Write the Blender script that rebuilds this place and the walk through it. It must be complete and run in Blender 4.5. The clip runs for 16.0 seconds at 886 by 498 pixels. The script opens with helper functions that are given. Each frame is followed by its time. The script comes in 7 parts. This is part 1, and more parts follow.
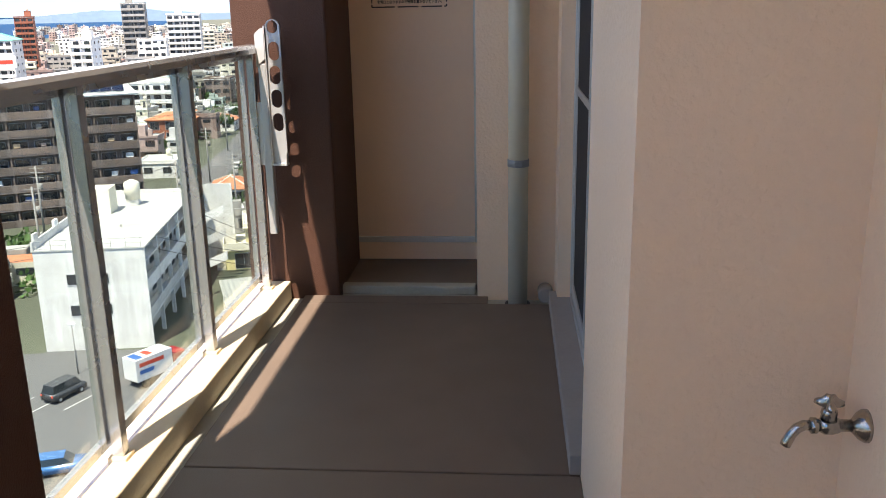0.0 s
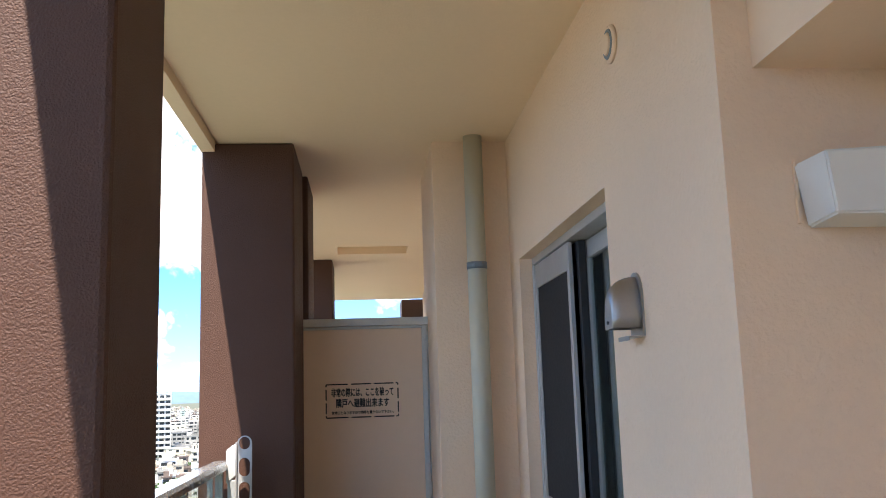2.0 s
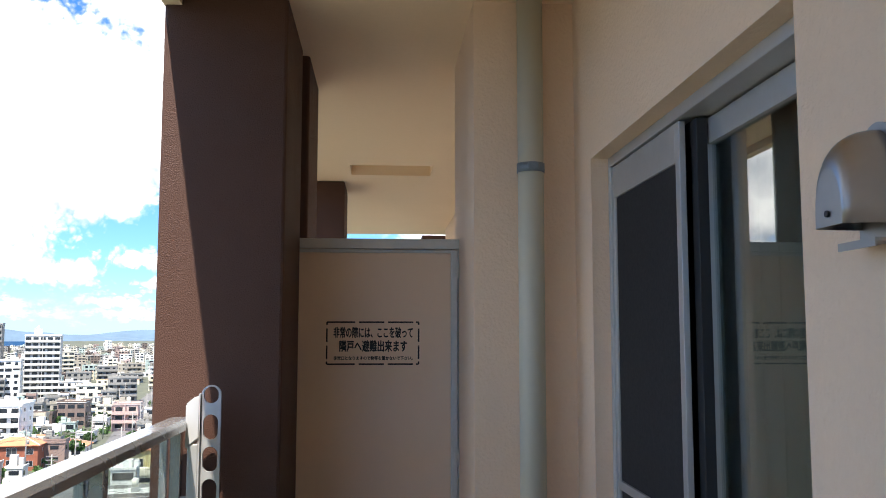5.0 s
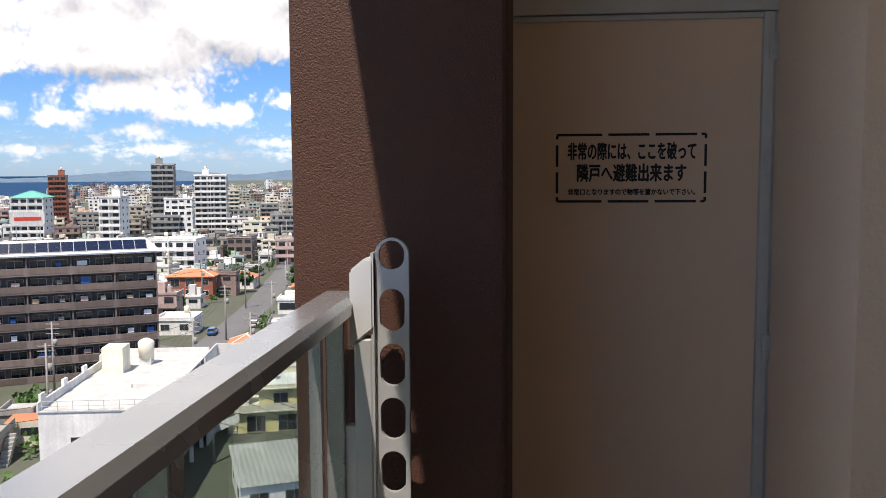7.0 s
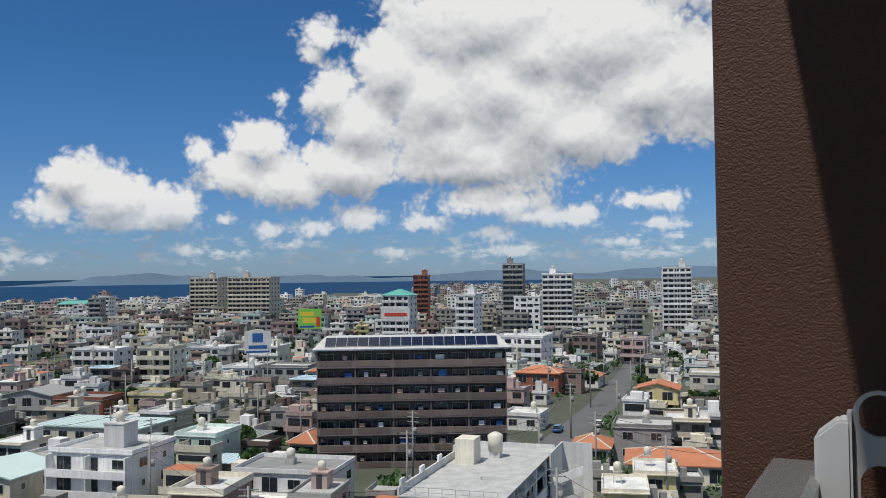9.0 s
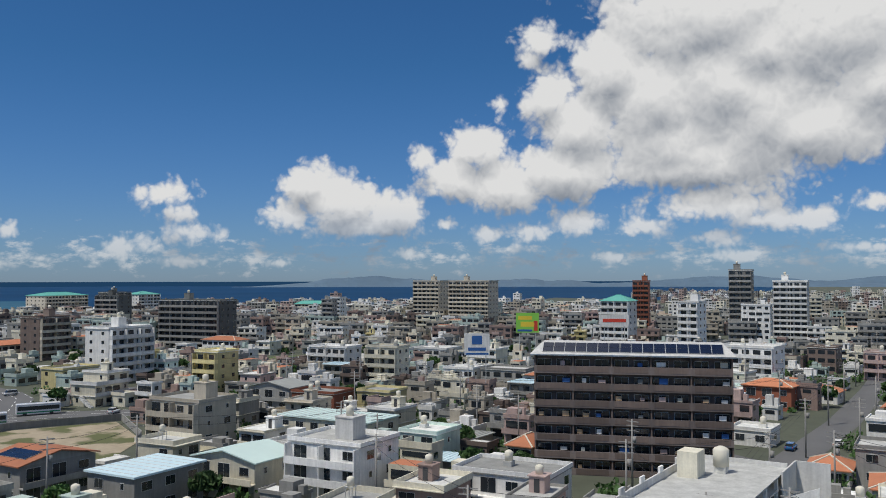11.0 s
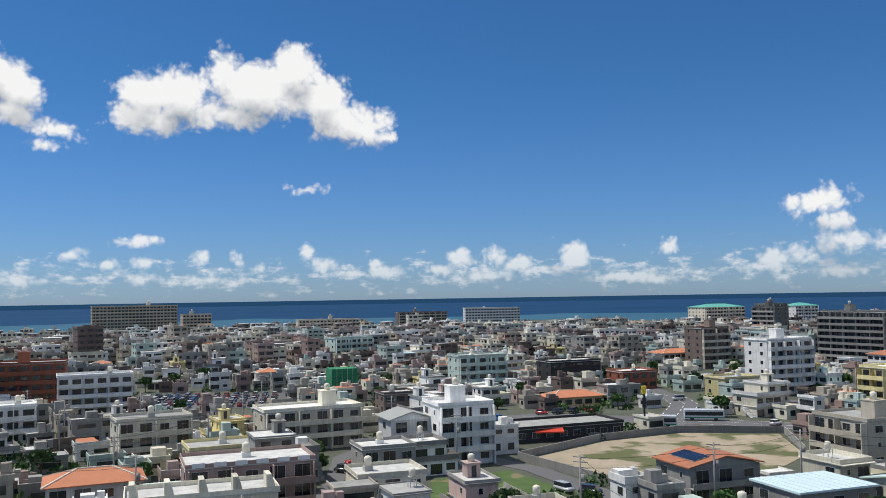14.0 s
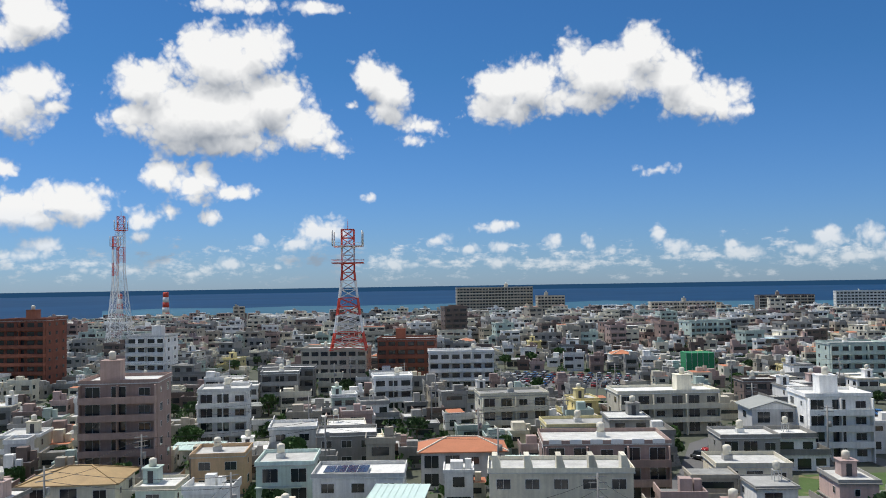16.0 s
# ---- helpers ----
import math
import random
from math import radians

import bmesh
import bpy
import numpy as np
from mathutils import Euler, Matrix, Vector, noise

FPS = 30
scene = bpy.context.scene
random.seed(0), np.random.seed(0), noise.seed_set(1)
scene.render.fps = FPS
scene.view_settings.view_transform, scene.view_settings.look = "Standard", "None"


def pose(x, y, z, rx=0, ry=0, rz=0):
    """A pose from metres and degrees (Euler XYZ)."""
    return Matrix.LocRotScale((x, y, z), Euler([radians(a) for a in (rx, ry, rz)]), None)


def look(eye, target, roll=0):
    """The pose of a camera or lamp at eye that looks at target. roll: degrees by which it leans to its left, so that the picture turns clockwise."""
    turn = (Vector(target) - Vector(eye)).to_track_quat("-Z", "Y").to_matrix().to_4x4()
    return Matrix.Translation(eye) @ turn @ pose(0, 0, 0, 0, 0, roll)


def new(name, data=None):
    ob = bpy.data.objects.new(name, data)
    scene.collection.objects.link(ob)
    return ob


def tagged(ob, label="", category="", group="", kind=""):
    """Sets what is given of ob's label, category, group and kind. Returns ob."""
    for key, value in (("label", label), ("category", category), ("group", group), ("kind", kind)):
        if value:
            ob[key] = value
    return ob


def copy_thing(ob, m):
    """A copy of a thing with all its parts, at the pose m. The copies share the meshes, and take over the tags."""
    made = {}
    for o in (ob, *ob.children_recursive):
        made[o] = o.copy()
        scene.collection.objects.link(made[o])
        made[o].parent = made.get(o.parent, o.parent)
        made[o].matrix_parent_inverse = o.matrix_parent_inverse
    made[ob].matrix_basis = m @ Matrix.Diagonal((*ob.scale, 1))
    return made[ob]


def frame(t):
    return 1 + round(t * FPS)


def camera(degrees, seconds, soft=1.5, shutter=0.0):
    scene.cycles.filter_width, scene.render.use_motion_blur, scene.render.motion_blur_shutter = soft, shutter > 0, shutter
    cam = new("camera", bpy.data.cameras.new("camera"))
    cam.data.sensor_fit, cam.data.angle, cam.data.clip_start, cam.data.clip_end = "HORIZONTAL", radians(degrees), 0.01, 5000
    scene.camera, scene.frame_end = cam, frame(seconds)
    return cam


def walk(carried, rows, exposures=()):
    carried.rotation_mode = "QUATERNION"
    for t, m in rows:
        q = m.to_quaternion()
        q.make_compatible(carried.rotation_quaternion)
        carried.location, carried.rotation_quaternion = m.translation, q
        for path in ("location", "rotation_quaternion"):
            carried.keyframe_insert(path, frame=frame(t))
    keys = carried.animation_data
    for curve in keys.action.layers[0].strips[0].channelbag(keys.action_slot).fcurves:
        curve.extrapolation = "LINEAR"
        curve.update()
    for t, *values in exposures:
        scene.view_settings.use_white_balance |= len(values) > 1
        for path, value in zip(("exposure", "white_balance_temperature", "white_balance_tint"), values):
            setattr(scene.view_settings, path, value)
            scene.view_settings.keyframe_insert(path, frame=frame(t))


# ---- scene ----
# camera and walk: seconds, x, y, z, yaw, pitch, lean
cam = camera(54.15, 16.0, soft=0.95)
ROWS = [
    (0, -0.013, 0.065, 1.407, 4.69, -15.58, -1.09),
    (0.5, -0.158, 0.130, 1.388, 4.58, -11.92, -0.81),
    (1, -0.331, 0.142, 1.427, 0.39, -6.36, -1.08),
    (1.5, -0.497, -0.036, 1.518, -5.50, 0.98, -1.61),
    (2, -0.555, -0.105, 1.561, -5.41, 9.10, -1.86),
    (2.5, -0.564, -0.140, 1.592, -2.92, 14.56, -2.23),
    (3, -0.556, -0.118, 1.600, -2.32, 16.30, -2.78),
    (3.5, -0.562, 0.015, 1.592, -3.59, 15.79, -2.26),
    (4, -0.484, 0.326, 1.582, -3.59, 12.14, -0.87),
    (4.2, -0.478, 0.452, 1.570, -4.37, 10.18, -0.14),
    (6.3, -0.747, 1.988, 1.507, 0.22, 1.20, 0.33),
    (6.5, -0.779, 2.118, 1.494, 2.08, -0.27, 0.11),
    (7, -0.852, 2.438, 1.498, 5.61, -5.08, -0.32),
    (7.5, -0.967, 2.654, 1.510, 8.84, -6.04, -1.17),
    (8, -1.046, 2.815, 1.510, 17.17, -2.07, -0.77),
    (8.2, -1.046, 2.819, 1.540, 20.89, -0.32, -0.93),
    (10.3, -1.165, 2.760, 1.530, 33.28, 2.23, -0.00),
    (10.5, -1.165, 2.760, 1.530, 35.59, 2.15, -0.07),
    (11, -1.165, 2.760, 1.530, 42.35, 2.02, -0.08),
    (11.5, -1.165, 2.760, 1.530, 48.21, 1.73, -0.51),
    (12, -1.165, 2.760, 1.530, 53.87, 1.71, -0.83),
    (12.5, -1.165, 2.760, 1.530, 60.77, 2.26, -0.53),
    (13, -1.165, 2.760, 1.530, 69.09, 2.55, -0.56),
    (13.5, -1.165, 2.760, 1.530, 77.36, 2.91, -0.76),
    (14, -1.165, 2.760, 1.530, 83.71, 3.15, -0.93),
    (14.5, -1.165, 2.760, 1.530, 88.68, 2.92, -0.84),
    (15, -1.165, 2.760, 1.530, 94.27, 2.67, -0.53),
    (15.5, -1.165, 2.760, 1.530, 100.32, 2.49, -0.41),
    (16, -1.165, 2.760, 1.530, 106.63, 2.33, -0.90),
]


def aim(x, y, z, yaw, pitch, lean):
    a, b = radians(yaw), radians(pitch)
    way = Vector((-math.sin(a) * math.cos(b), math.cos(a) * math.cos(b), math.sin(b)))
    eye = Vector((x, y, z))
    return look(eye, eye + way, lean)


walk(cam, [(t, aim(*r)) for t, *r in ROWS],
     exposures=[(0.0, 1.62, 7300, 18), (0.5, 1.3, 7300, 18), (1.0, 1.4, 7200, 18), (2.0, 1.8, 6800, 13), (3.0, 1.95, 6600, 11), (4.2, 1.62, 6600, 11), (6.3, 1.0, 7000, 16), (7.0, 0.6, 7000, 16), (7.5, 0.4, 6800, 13), (8.2, -0.08, 6500, 10), (10.3, -0.4, 6500, 10), (11.5, -0.47, 6500, 10), (13.0, -0.25, 6500, 10), (14.5, -0.1, 6500, 10), (16.0, -0.1, 6500, 10)])

# ---- sky, clouds, sun ----
SUN_WAY = Vector((0.144, 0.488, -1.0)).normalized()
world = bpy.data.worlds.new("sky")
scene.world = world
world.use_nodes = True
wt = world.node_tree
wt.nodes.clear()


def wmath(op, a, b=None, c=None, clamp=False):
    n = wt.nodes.new("ShaderNodeMath")
    n.operation, n.use_clamp = op, clamp
    for i, v in enumerate((a, b, c)):
        if v is None:
            continue
        if isinstance(v, (int, float)):
            n.inputs[i].default_value = v
        else:
            wt.links.new(v, n.inputs[i])
    return n.outputs[0]


sky = wt.nodes.new("ShaderNodeTexSky")
sky.sky_type, sky.sun_disc = "NISHITA", False
sky.sun_elevation = math.asin(-SUN_WAY.z)
sky.sun_rotation = math.atan2(-SUN_WAY.x, -SUN_WAY.y)
sky.altitude, sky.air_density, sky.dust_density, sky.ozone_density = 60, 1.0, 0.2, 3.0
coord = wt.nodes.new("ShaderNodeTexCoord").outputs["Generated"]
sep = wt.nodes.new("ShaderNodeSeparateXYZ")
wt.links.new(coord, sep.inputs[0])
azim = wmath("MULTIPLY", wmath("ARCTAN2", wmath("MULTIPLY", sep.outputs[0], -1.0), sep.outputs[1]), 57.2958)
elev = wmath("MULTIPLY", wmath("ARCSINE", sep.outputs[2]), 57.2958)


def wnoise(vec, scale, detail, rough=0.55):
    n = wt.nodes.new("ShaderNodeTexNoise")
    n.inputs["Scale"].default_value, n.inputs["Detail"].default_value, n.inputs["Roughness"].default_value = scale, detail, rough
    wt.links.new(vec, n.inputs["Vector"])
    return n.outputs["Fac"]


PUFFS = []


def puff(az, el, w, h):
    PUFFS.append((az, el, w, h))


# cumulus heads by bearing, height above the horizon and half-sizes, in degrees
puff(51.3, 6.4, 2.16, 1.72)
puff(52.5, 4.2, 1.79, 1.34)
puff(49.1, 5.1, 3.17, 2.16)
puff(45.7, 4.5, 2.80, 1.72)
puff(48.0, 3.4, 4.29, 0.93)
puff(43.4, 7.9, 1.31, 1.19)
puff(40.1, 8.7, 2.69, 1.94)
puff(41.6, 6.7, 2.80, 2.05)
puff(38.3, 6.2, 3.54, 2.24)
puff(35.8, 15.6, 1.94, 1.19)
puff(36.6, 14.2, 1.04, 0.75)
puff(38.6, 11.5, 0.60, 0.45)
puff(35.3, 11.9, 2.31, 2.31)
puff(33.6, 10.0, 3.54, 2.99)
puff(34.3, 7.2, 4.29, 2.61)
puff(31.3, 13.5, 2.99, 3.17)
puff(28.4, 11.6, 4.48, 4.29)
puff(24.5, 12.2, 5.22, 4.48)
puff(26.2, 7.7, 6.90, 2.31)
puff(21.8, 10.0, 4.48, 5.60)
puff(21.7, 14.5, 4.48, 2.99)
puff(26.7, 15.4, 4.10, 2.24)
puff(42.2, 3.6, 1.57, 0.75)
puff(39.4, 3.0, 1.42, 0.82)
puff(36.9, 3.2, 2.31, 0.82)
puff(33.3, 3.8, 2.43, 1.04)
puff(29.2, 3.4, 2.69, 0.90)
puff(26.3, 4.5, 4.29, 1.12)
puff(23.4, 4.6, 3.54, 0.93)
puff(21.3, 3.7, 1.49, 1.12)
puff(25.3, 2.6, 2.80, 0.60)
puff(44.6, 1.7, 1.49, 0.45)
puff(41.7, 1.5, 1.49, 0.45)
puff(38.0, 2.0, 1.49, 0.45)
puff(31.0, 1.4, 1.49, 0.37)
puff(27.6, 1.5, 1.49, 0.37)
puff(23.8, 1.4, 1.49, 0.52)
puff(60.0, 5.4, 2.05, 0.90)
puff(59.4, 4.1, 1.42, 0.97)
puff(58.7, 3.0, 2.46, 0.97)
puff(56.7, 2.9, 0.82, 0.75)
puff(63.0, 1.9, 2.16, 0.75)
puff(61.4, 2.2, 1.64, 0.75)
puff(64.5, 1.5, 1.19, 0.37)
puff(58.7, 1.2, 2.99, 0.45)
puff(68.9, 3.0, 0.71, 0.63)
puff(75.0, 2.5, 0.97, 0.82)
puff(53.0, 1.1, 1.19, 0.34)
puff(67.4, 1.3, 1.57, 0.30)
puff(70.0, 0.9, 1.34, 0.30)
puff(72.3, 1.1, 0.97, 0.30)
puff(102.8, 13.0, 1.87, 1.49)
puff(100.6, 13.0, 2.43, 1.87)
puff(97.8, 14.4, 1.57, 1.49)
puff(96.0, 13.4, 4.29, 2.24)
puff(93.4, 14.7, 1.79, 1.57)
puff(91.3, 12.9, 1.94, 1.68)
puff(102.7, 11.5, 2.80, 1.04)
puff(97.6, 11.9, 4.48, 1.12)
puff(88.9, 11.2, 2.31, 1.19)
puff(90.4, 11.7, 2.43, 1.42)
puff(87.5, 10.5, 1.04, 0.45)
puff(92.8, 7.1, 1.19, 0.49)
puff(103.1, 3.8, 1.94, 0.41)
puff(102.7, 2.4, 0.82, 0.45)
puff(99.3, 2.8, 0.75, 0.52)
puff(97.1, 2.4, 0.49, 0.52)
puff(95.7, 2.0, 0.75, 0.30)
puff(92.6, 3.0, 0.71, 0.86)
puff(91.4, 2.2, 1.64, 0.60)
puff(88.2, 2.3, 0.60, 0.41)
puff(87.6, 1.7, 1.49, 0.49)
puff(90.4, 1.6, 1.49, 0.37)
puff(82.7, 2.4, 0.93, 0.71)
puff(84.2, 1.8, 1.42, 0.45)
puff(80.3, 2.6, 0.75, 0.63)
puff(78.8, 2.0, 0.82, 0.45)
puff(74.9, 2.4, 0.82, 0.71)
puff(69.0, 3.0, 0.67, 0.56)
puff(80.9, 1.3, 2.24, 0.30)
puff(99.2, 1.3, 2.24, 0.30)
puff(71.2, 1.1, 2.24, 0.30)
puff(121.0, 14.3, 3.92, 2.31)
puff(118.5, 15.1, 2.31, 1.94)
puff(125.5, 12.7, 2.31, 1.87)
puff(126.2, 10.7, 1.94, 1.27)
puff(121.7, 11.1, 5.78, 2.69)
puff(117.8, 11.9, 2.31, 2.31)
puff(116.0, 10.2, 2.80, 1.64)
puff(113.8, 9.0, 1.04, 0.67)
puff(120.7, 9.4, 4.66, 1.12)
puff(111.1, 13.6, 1.42, 1.19)
puff(110.0, 12.8, 1.49, 1.57)
puff(110.3, 11.3, 1.19, 0.93)
puff(108.1, 10.4, 1.79, 0.63)
puff(108.5, 9.5, 1.01, 0.56)
puff(112.6, 11.7, 0.56, 0.34)
puff(132.0, 16.2, 2.05, 1.49)
puff(133.5, 15.0, 1.87, 1.12)
puff(132.3, 12.2, 2.43, 1.34)
puff(133.2, 10.8, 2.16, 1.79)
puff(131.0, 11.0, 0.75, 0.67)
puff(132.8, 4.9, 2.43, 1.27)
puff(130.4, 5.6, 2.80, 1.19)
puff(129.1, 4.9, 1.57, 0.90)
puff(131.9, 4.3, 3.73, 0.67)
puff(124.5, 7.1, 1.42, 1.12)
puff(123.1, 6.5, 1.79, 1.27)
puff(122.1, 7.2, 0.97, 0.93)
puff(124.2, 4.9, 1.19, 0.75)
puff(125.9, 4.4, 1.04, 0.93)
puff(120.0, 6.1, 1.42, 0.49)
puff(126.0, 3.2, 0.56, 0.45)
puff(121.7, 4.5, 0.60, 0.41)
puff(119.9, 17.8, 3.73, 0.49)
puff(114.8, 17.8, 1.57, 0.37)
puff(111.4, 5.7, 0.67, 0.45)
puff(131.5, 2.7, 1.34, 0.52)
puff(132.5, 2.1, 1.87, 0.45)
puff(114.9, 3.5, 2.31, 0.93)
puff(116.4, 2.8, 2.05, 0.67)
puff(118.4, 3.0, 0.90, 0.56)
puff(120.4, 1.5, 0.97, 0.45)
puff(110.2, 1.4, 1.64, 0.45)
puff(107.0, 2.9, 1.19, 0.52)
puff(103.2, 3.7, 1.64, 0.34)
puff(104.9, 2.3, 0.75, 0.34)
puff(108.1, 1.3, 1.64, 0.37)
puff(102.7, 1.4, 1.12, 0.37)
puff(99.3, 2.8, 0.60, 0.56)
puff(97.3, 2.6, 0.52, 0.52)
puff(95.7, 2.0, 0.67, 0.34)
puff(98.6, 1.3, 1.68, 0.30)
puff(133.6, 7.2, 0.82, 0.60)
puff(122.8, 0.9, 1.04, 0.30)
puff(129.1, 1.2, 1.34, 0.34)
puff(117.5, 1.2, 0.75, 0.30)
puff(27.4, 9.0, 5.60, 2.24)
puff(23.8, 11.9, 8.21, 2.61)
puff(20.1, 9.4, 7.65, 2.91)
puff(14.5, 11.8, 5.22, 3.36)
puff(26.1, 5.1, 4.29, 0.97)
puff(19.5, 3.7, 1.87, 0.82)
puff(14.3, 4.6, 2.99, 0.75)
puff(23.1, 5.6, 2.61, 0.60)
puff(14.3, 3.1, 1.87, 0.49)
puff(22.4, 3.6, 1.49, 0.52)
puff(25.4, 2.5, 2.24, 0.34)
puff(22.5, 1.6, 1.49, 0.34)
puff(16.5, 1.9, 1.87, 0.34)
puff(18, 15, 9, 4.6)
puff(25, 16.5, 8, 4)
puff(11, 12, 8, 4.6)
# more cloud past the edges of the view
puff(8, 24, 14, 12)
puff(28, 27, 12, 9)
puff(-12, 15, 14, 12)
puff(2, 9, 6, 2.2)
puff(-8, 7, 7, 2)
# unseen clouds overhead and all round, added to brighten the balcony's inside
puff(60, 62, 30, 16)
puff(130, 52, 22, 14)
puff(-40, 45, 22, 18)
puff(-100, 40, 26, 16)
puff(178, 34, 16, 10)
puff(-150, 55, 24, 14)
puff(95, 30, 12, 6)
puff(118, 27, 13, 6)
puff(70, 36, 12, 7)
puff(142, 22, 9, 6)
puff(45, 40, 11, 6)


def heads(lift, least):
    """How deep inside a cumulus head a bearing lies, 1 at its middle, looked at from a little above. Leaves out heads smaller than least."""
    comb = wt.nodes.new("ShaderNodeCombineXYZ")
    wt.links.new(azim, comb.inputs[0])
    wt.links.new(wmath("ADD", elev, lift), comb.inputs[1])
    best = None
    for az, el, w, h in PUFFS:
        size = min(w, h)
        if size < least:
            continue
        off = wt.nodes.new("ShaderNodeVectorMath")
        off.operation = "MULTIPLY_ADD"
        wt.links.new(comb.outputs[0], off.inputs[0])
        off.inputs[1].default_value = (1 / w, 1 / h, 0)
        off.inputs[2].default_value = (-az / w, -el / h, 0)
        far = wt.nodes.new("ShaderNodeVectorMath")
        far.operation = "LENGTH"
        wt.links.new(off.outputs[0], far.inputs[0])
        k = min(1.5, 0.34 + 0.42 * size)
        d = wmath("MULTIPLY_ADD", far.outputs["Value"], -k, k)
        if best is None:
            best = d
        else:
            n = wt.nodes.new("ShaderNodeMath")
            n.operation = "SMOOTH_MAX"
            wt.links.new(best, n.inputs[0])
            wt.links.new(d, n.inputs[1])
            n.inputs[2].default_value = 0.18
            best = n.outputs[0]
    return best


def lifted(lift):
    n = wt.nodes.new("ShaderNodeVectorMath")
    n.operation = "ADD"
    wt.links.new(warped.outputs[0], n.inputs[0])
    n.inputs[1].default_value = (0, 0, radians(lift))
    return n.outputs[0]


def cells(vec, scale):
    """Rounded knobs, 1 at the middle of each and falling to its rim."""
    n = wt.nodes.new("ShaderNodeTexVoronoi")
    n.feature = "SMOOTH_F1"
    n.inputs["Scale"].default_value, n.inputs["Smoothness"].default_value = scale, 0.25
    wt.links.new(vec, n.inputs["Vector"])
    return wmath("MULTIPLY_ADD", n.outputs["Distance"], -1.0, 0.5)


def billow(lift):
    v = lifted(lift)
    tall = wmath("MULTIPLY_ADD", wnoise(v, 13.0, 3.0, 0.55), 1.1, -0.55)
    knobs = wmath("ADD", wmath("MULTIPLY", cells(v, 24.0), 0.5), wmath("ADD", wmath("MULTIPLY", cells(v, 62.0), 0.46), wmath("MULTIPLY", cells(v, 150.0), 0.3)))
    return wmath("ADD", tall, knobs)


def haze_row():
    """The faint low row of far small clouds just over the sea."""
    v = wt.nodes.new("ShaderNodeCombineXYZ")
    wt.links.new(wmath("MULTIPLY", azim, 0.5), v.inputs[0])
    wt.links.new(wmath("MULTIPLY", elev, 1.1), v.inputs[1])
    n = wnoise(v.outputs[0], 1.3, 5.0, 0.6)
    band = wmath("ABSOLUTE", wmath("DIVIDE", wmath("SUBTRACT", elev, 1.5), 1.6))
    return wmath("SUBTRACT", wmath("MULTIPLY_ADD", n, 2.2, -0.97), wmath("MULTIPLY", band, 0.42))


# the knobs are torn and bent a little by a finer wind
bend = wt.nodes.new("ShaderNodeTexNoise")
bend.inputs["Scale"].default_value, bend.inputs["Detail"].default_value = 40.0, 3.0
wt.links.new(coord, bend.inputs["Vector"])
bent = wt.nodes.new("ShaderNodeVectorMath")
bent.operation = "MULTIPLY_ADD"
wt.links.new(bend.outputs["Color"], bent.inputs[0])
bent.inputs[1].default_value, bent.inputs[2].default_value = (0.022, 0.022, 0.022), (-0.011, -0.011, -0.011)
warped = wt.nodes.new("ShaderNodeVectorMath")
warped.operation = "ADD"
wt.links.new(coord, warped.inputs[0])
wt.links.new(bent.outputs[0], warped.inputs[1])

fine = wmath("MULTIPLY_ADD", wnoise(coord, 120.0, 5.0, 0.62), 0.46, -0.24)
body_here = heads(0.0, 0.0)
rough_here = billow(0.0)
soft_here = wmath("MAXIMUM", wmath("ADD", body_here, rough_here), haze_row())
depth_here = wmath("ADD", soft_here, fine)
cover = wt.nodes.new("ShaderNodeMapRange")
cover.interpolation_type = "SMOOTHSTEP"
wt.links.new(depth_here, cover.inputs["Value"])
cover.inputs["From Min"].default_value, cover.inputs["From Max"].default_value = -0.08, 0.46
# heads are lit from above: a spot is bright where the cloud thins out just over it
broad = wmath("SUBTRACT", body_here, heads(1.6, 0.8))
relief = wmath("SUBTRACT", rough_here, billow(0.5))
shade = wmath("ADD", wmath("MULTIPLY_ADD", broad, 0.8, 0.74), wmath("MULTIPLY_ADD", relief, 0.5, wmath("MULTIPLY", fine, 0.1)))
thick = wmath("MULTIPLY", wmath("SUBTRACT", soft_here, 0.7), 0.2, clamp=True)
lit = wmath("SUBTRACT", shade, thick, clamp=True)
cloud_mix = wt.nodes.new("ShaderNodeMix")
cloud_mix.data_type = "RGBA"
wt.links.new(lit, cloud_mix.inputs["Factor"])
cloud_mix.inputs[6].default_value = (3.2, 3.6, 4.2, 1)
cloud_mix.inputs[7].default_value = (9.9, 9.9, 9.8, 1)
# the deep tropical blue
tone = wt.nodes.new("ShaderNodeMix")
tone.data_type, tone.blend_type = "RGBA", "MULTIPLY"
tone.inputs["Factor"].default_value = 1.0
wt.links.new(sky.outputs[0], tone.inputs[6])
hue = wt.nodes.new("ShaderNodeMix")
hue.data_type = "RGBA"
wt.links.new(wmath("DIVIDE", elev, 14.0, clamp=True), hue.inputs["Factor"])
hue.inputs[6].default_value, hue.inputs[7].default_value = (0.42, 0.63, 1.08, 1), (0.28, 0.61, 0.93, 1)
wt.links.new(hue.outputs[2], tone.inputs[7])
mixed = wt.nodes.new("ShaderNodeMix")
mixed.data_type = "RGBA"
veil = wmath("MULTIPLY", cover.outputs[0], wmath("MULTIPLY_ADD", wmath("DIVIDE", elev, 5.0, clamp=True), 0.57, 0.42))
wt.links.new(veil, mixed.inputs["Factor"])
wt.links.new(tone.outputs[2], mixed.inputs[6])
wt.links.new(cloud_mix.outputs[2], mixed.inputs[7])
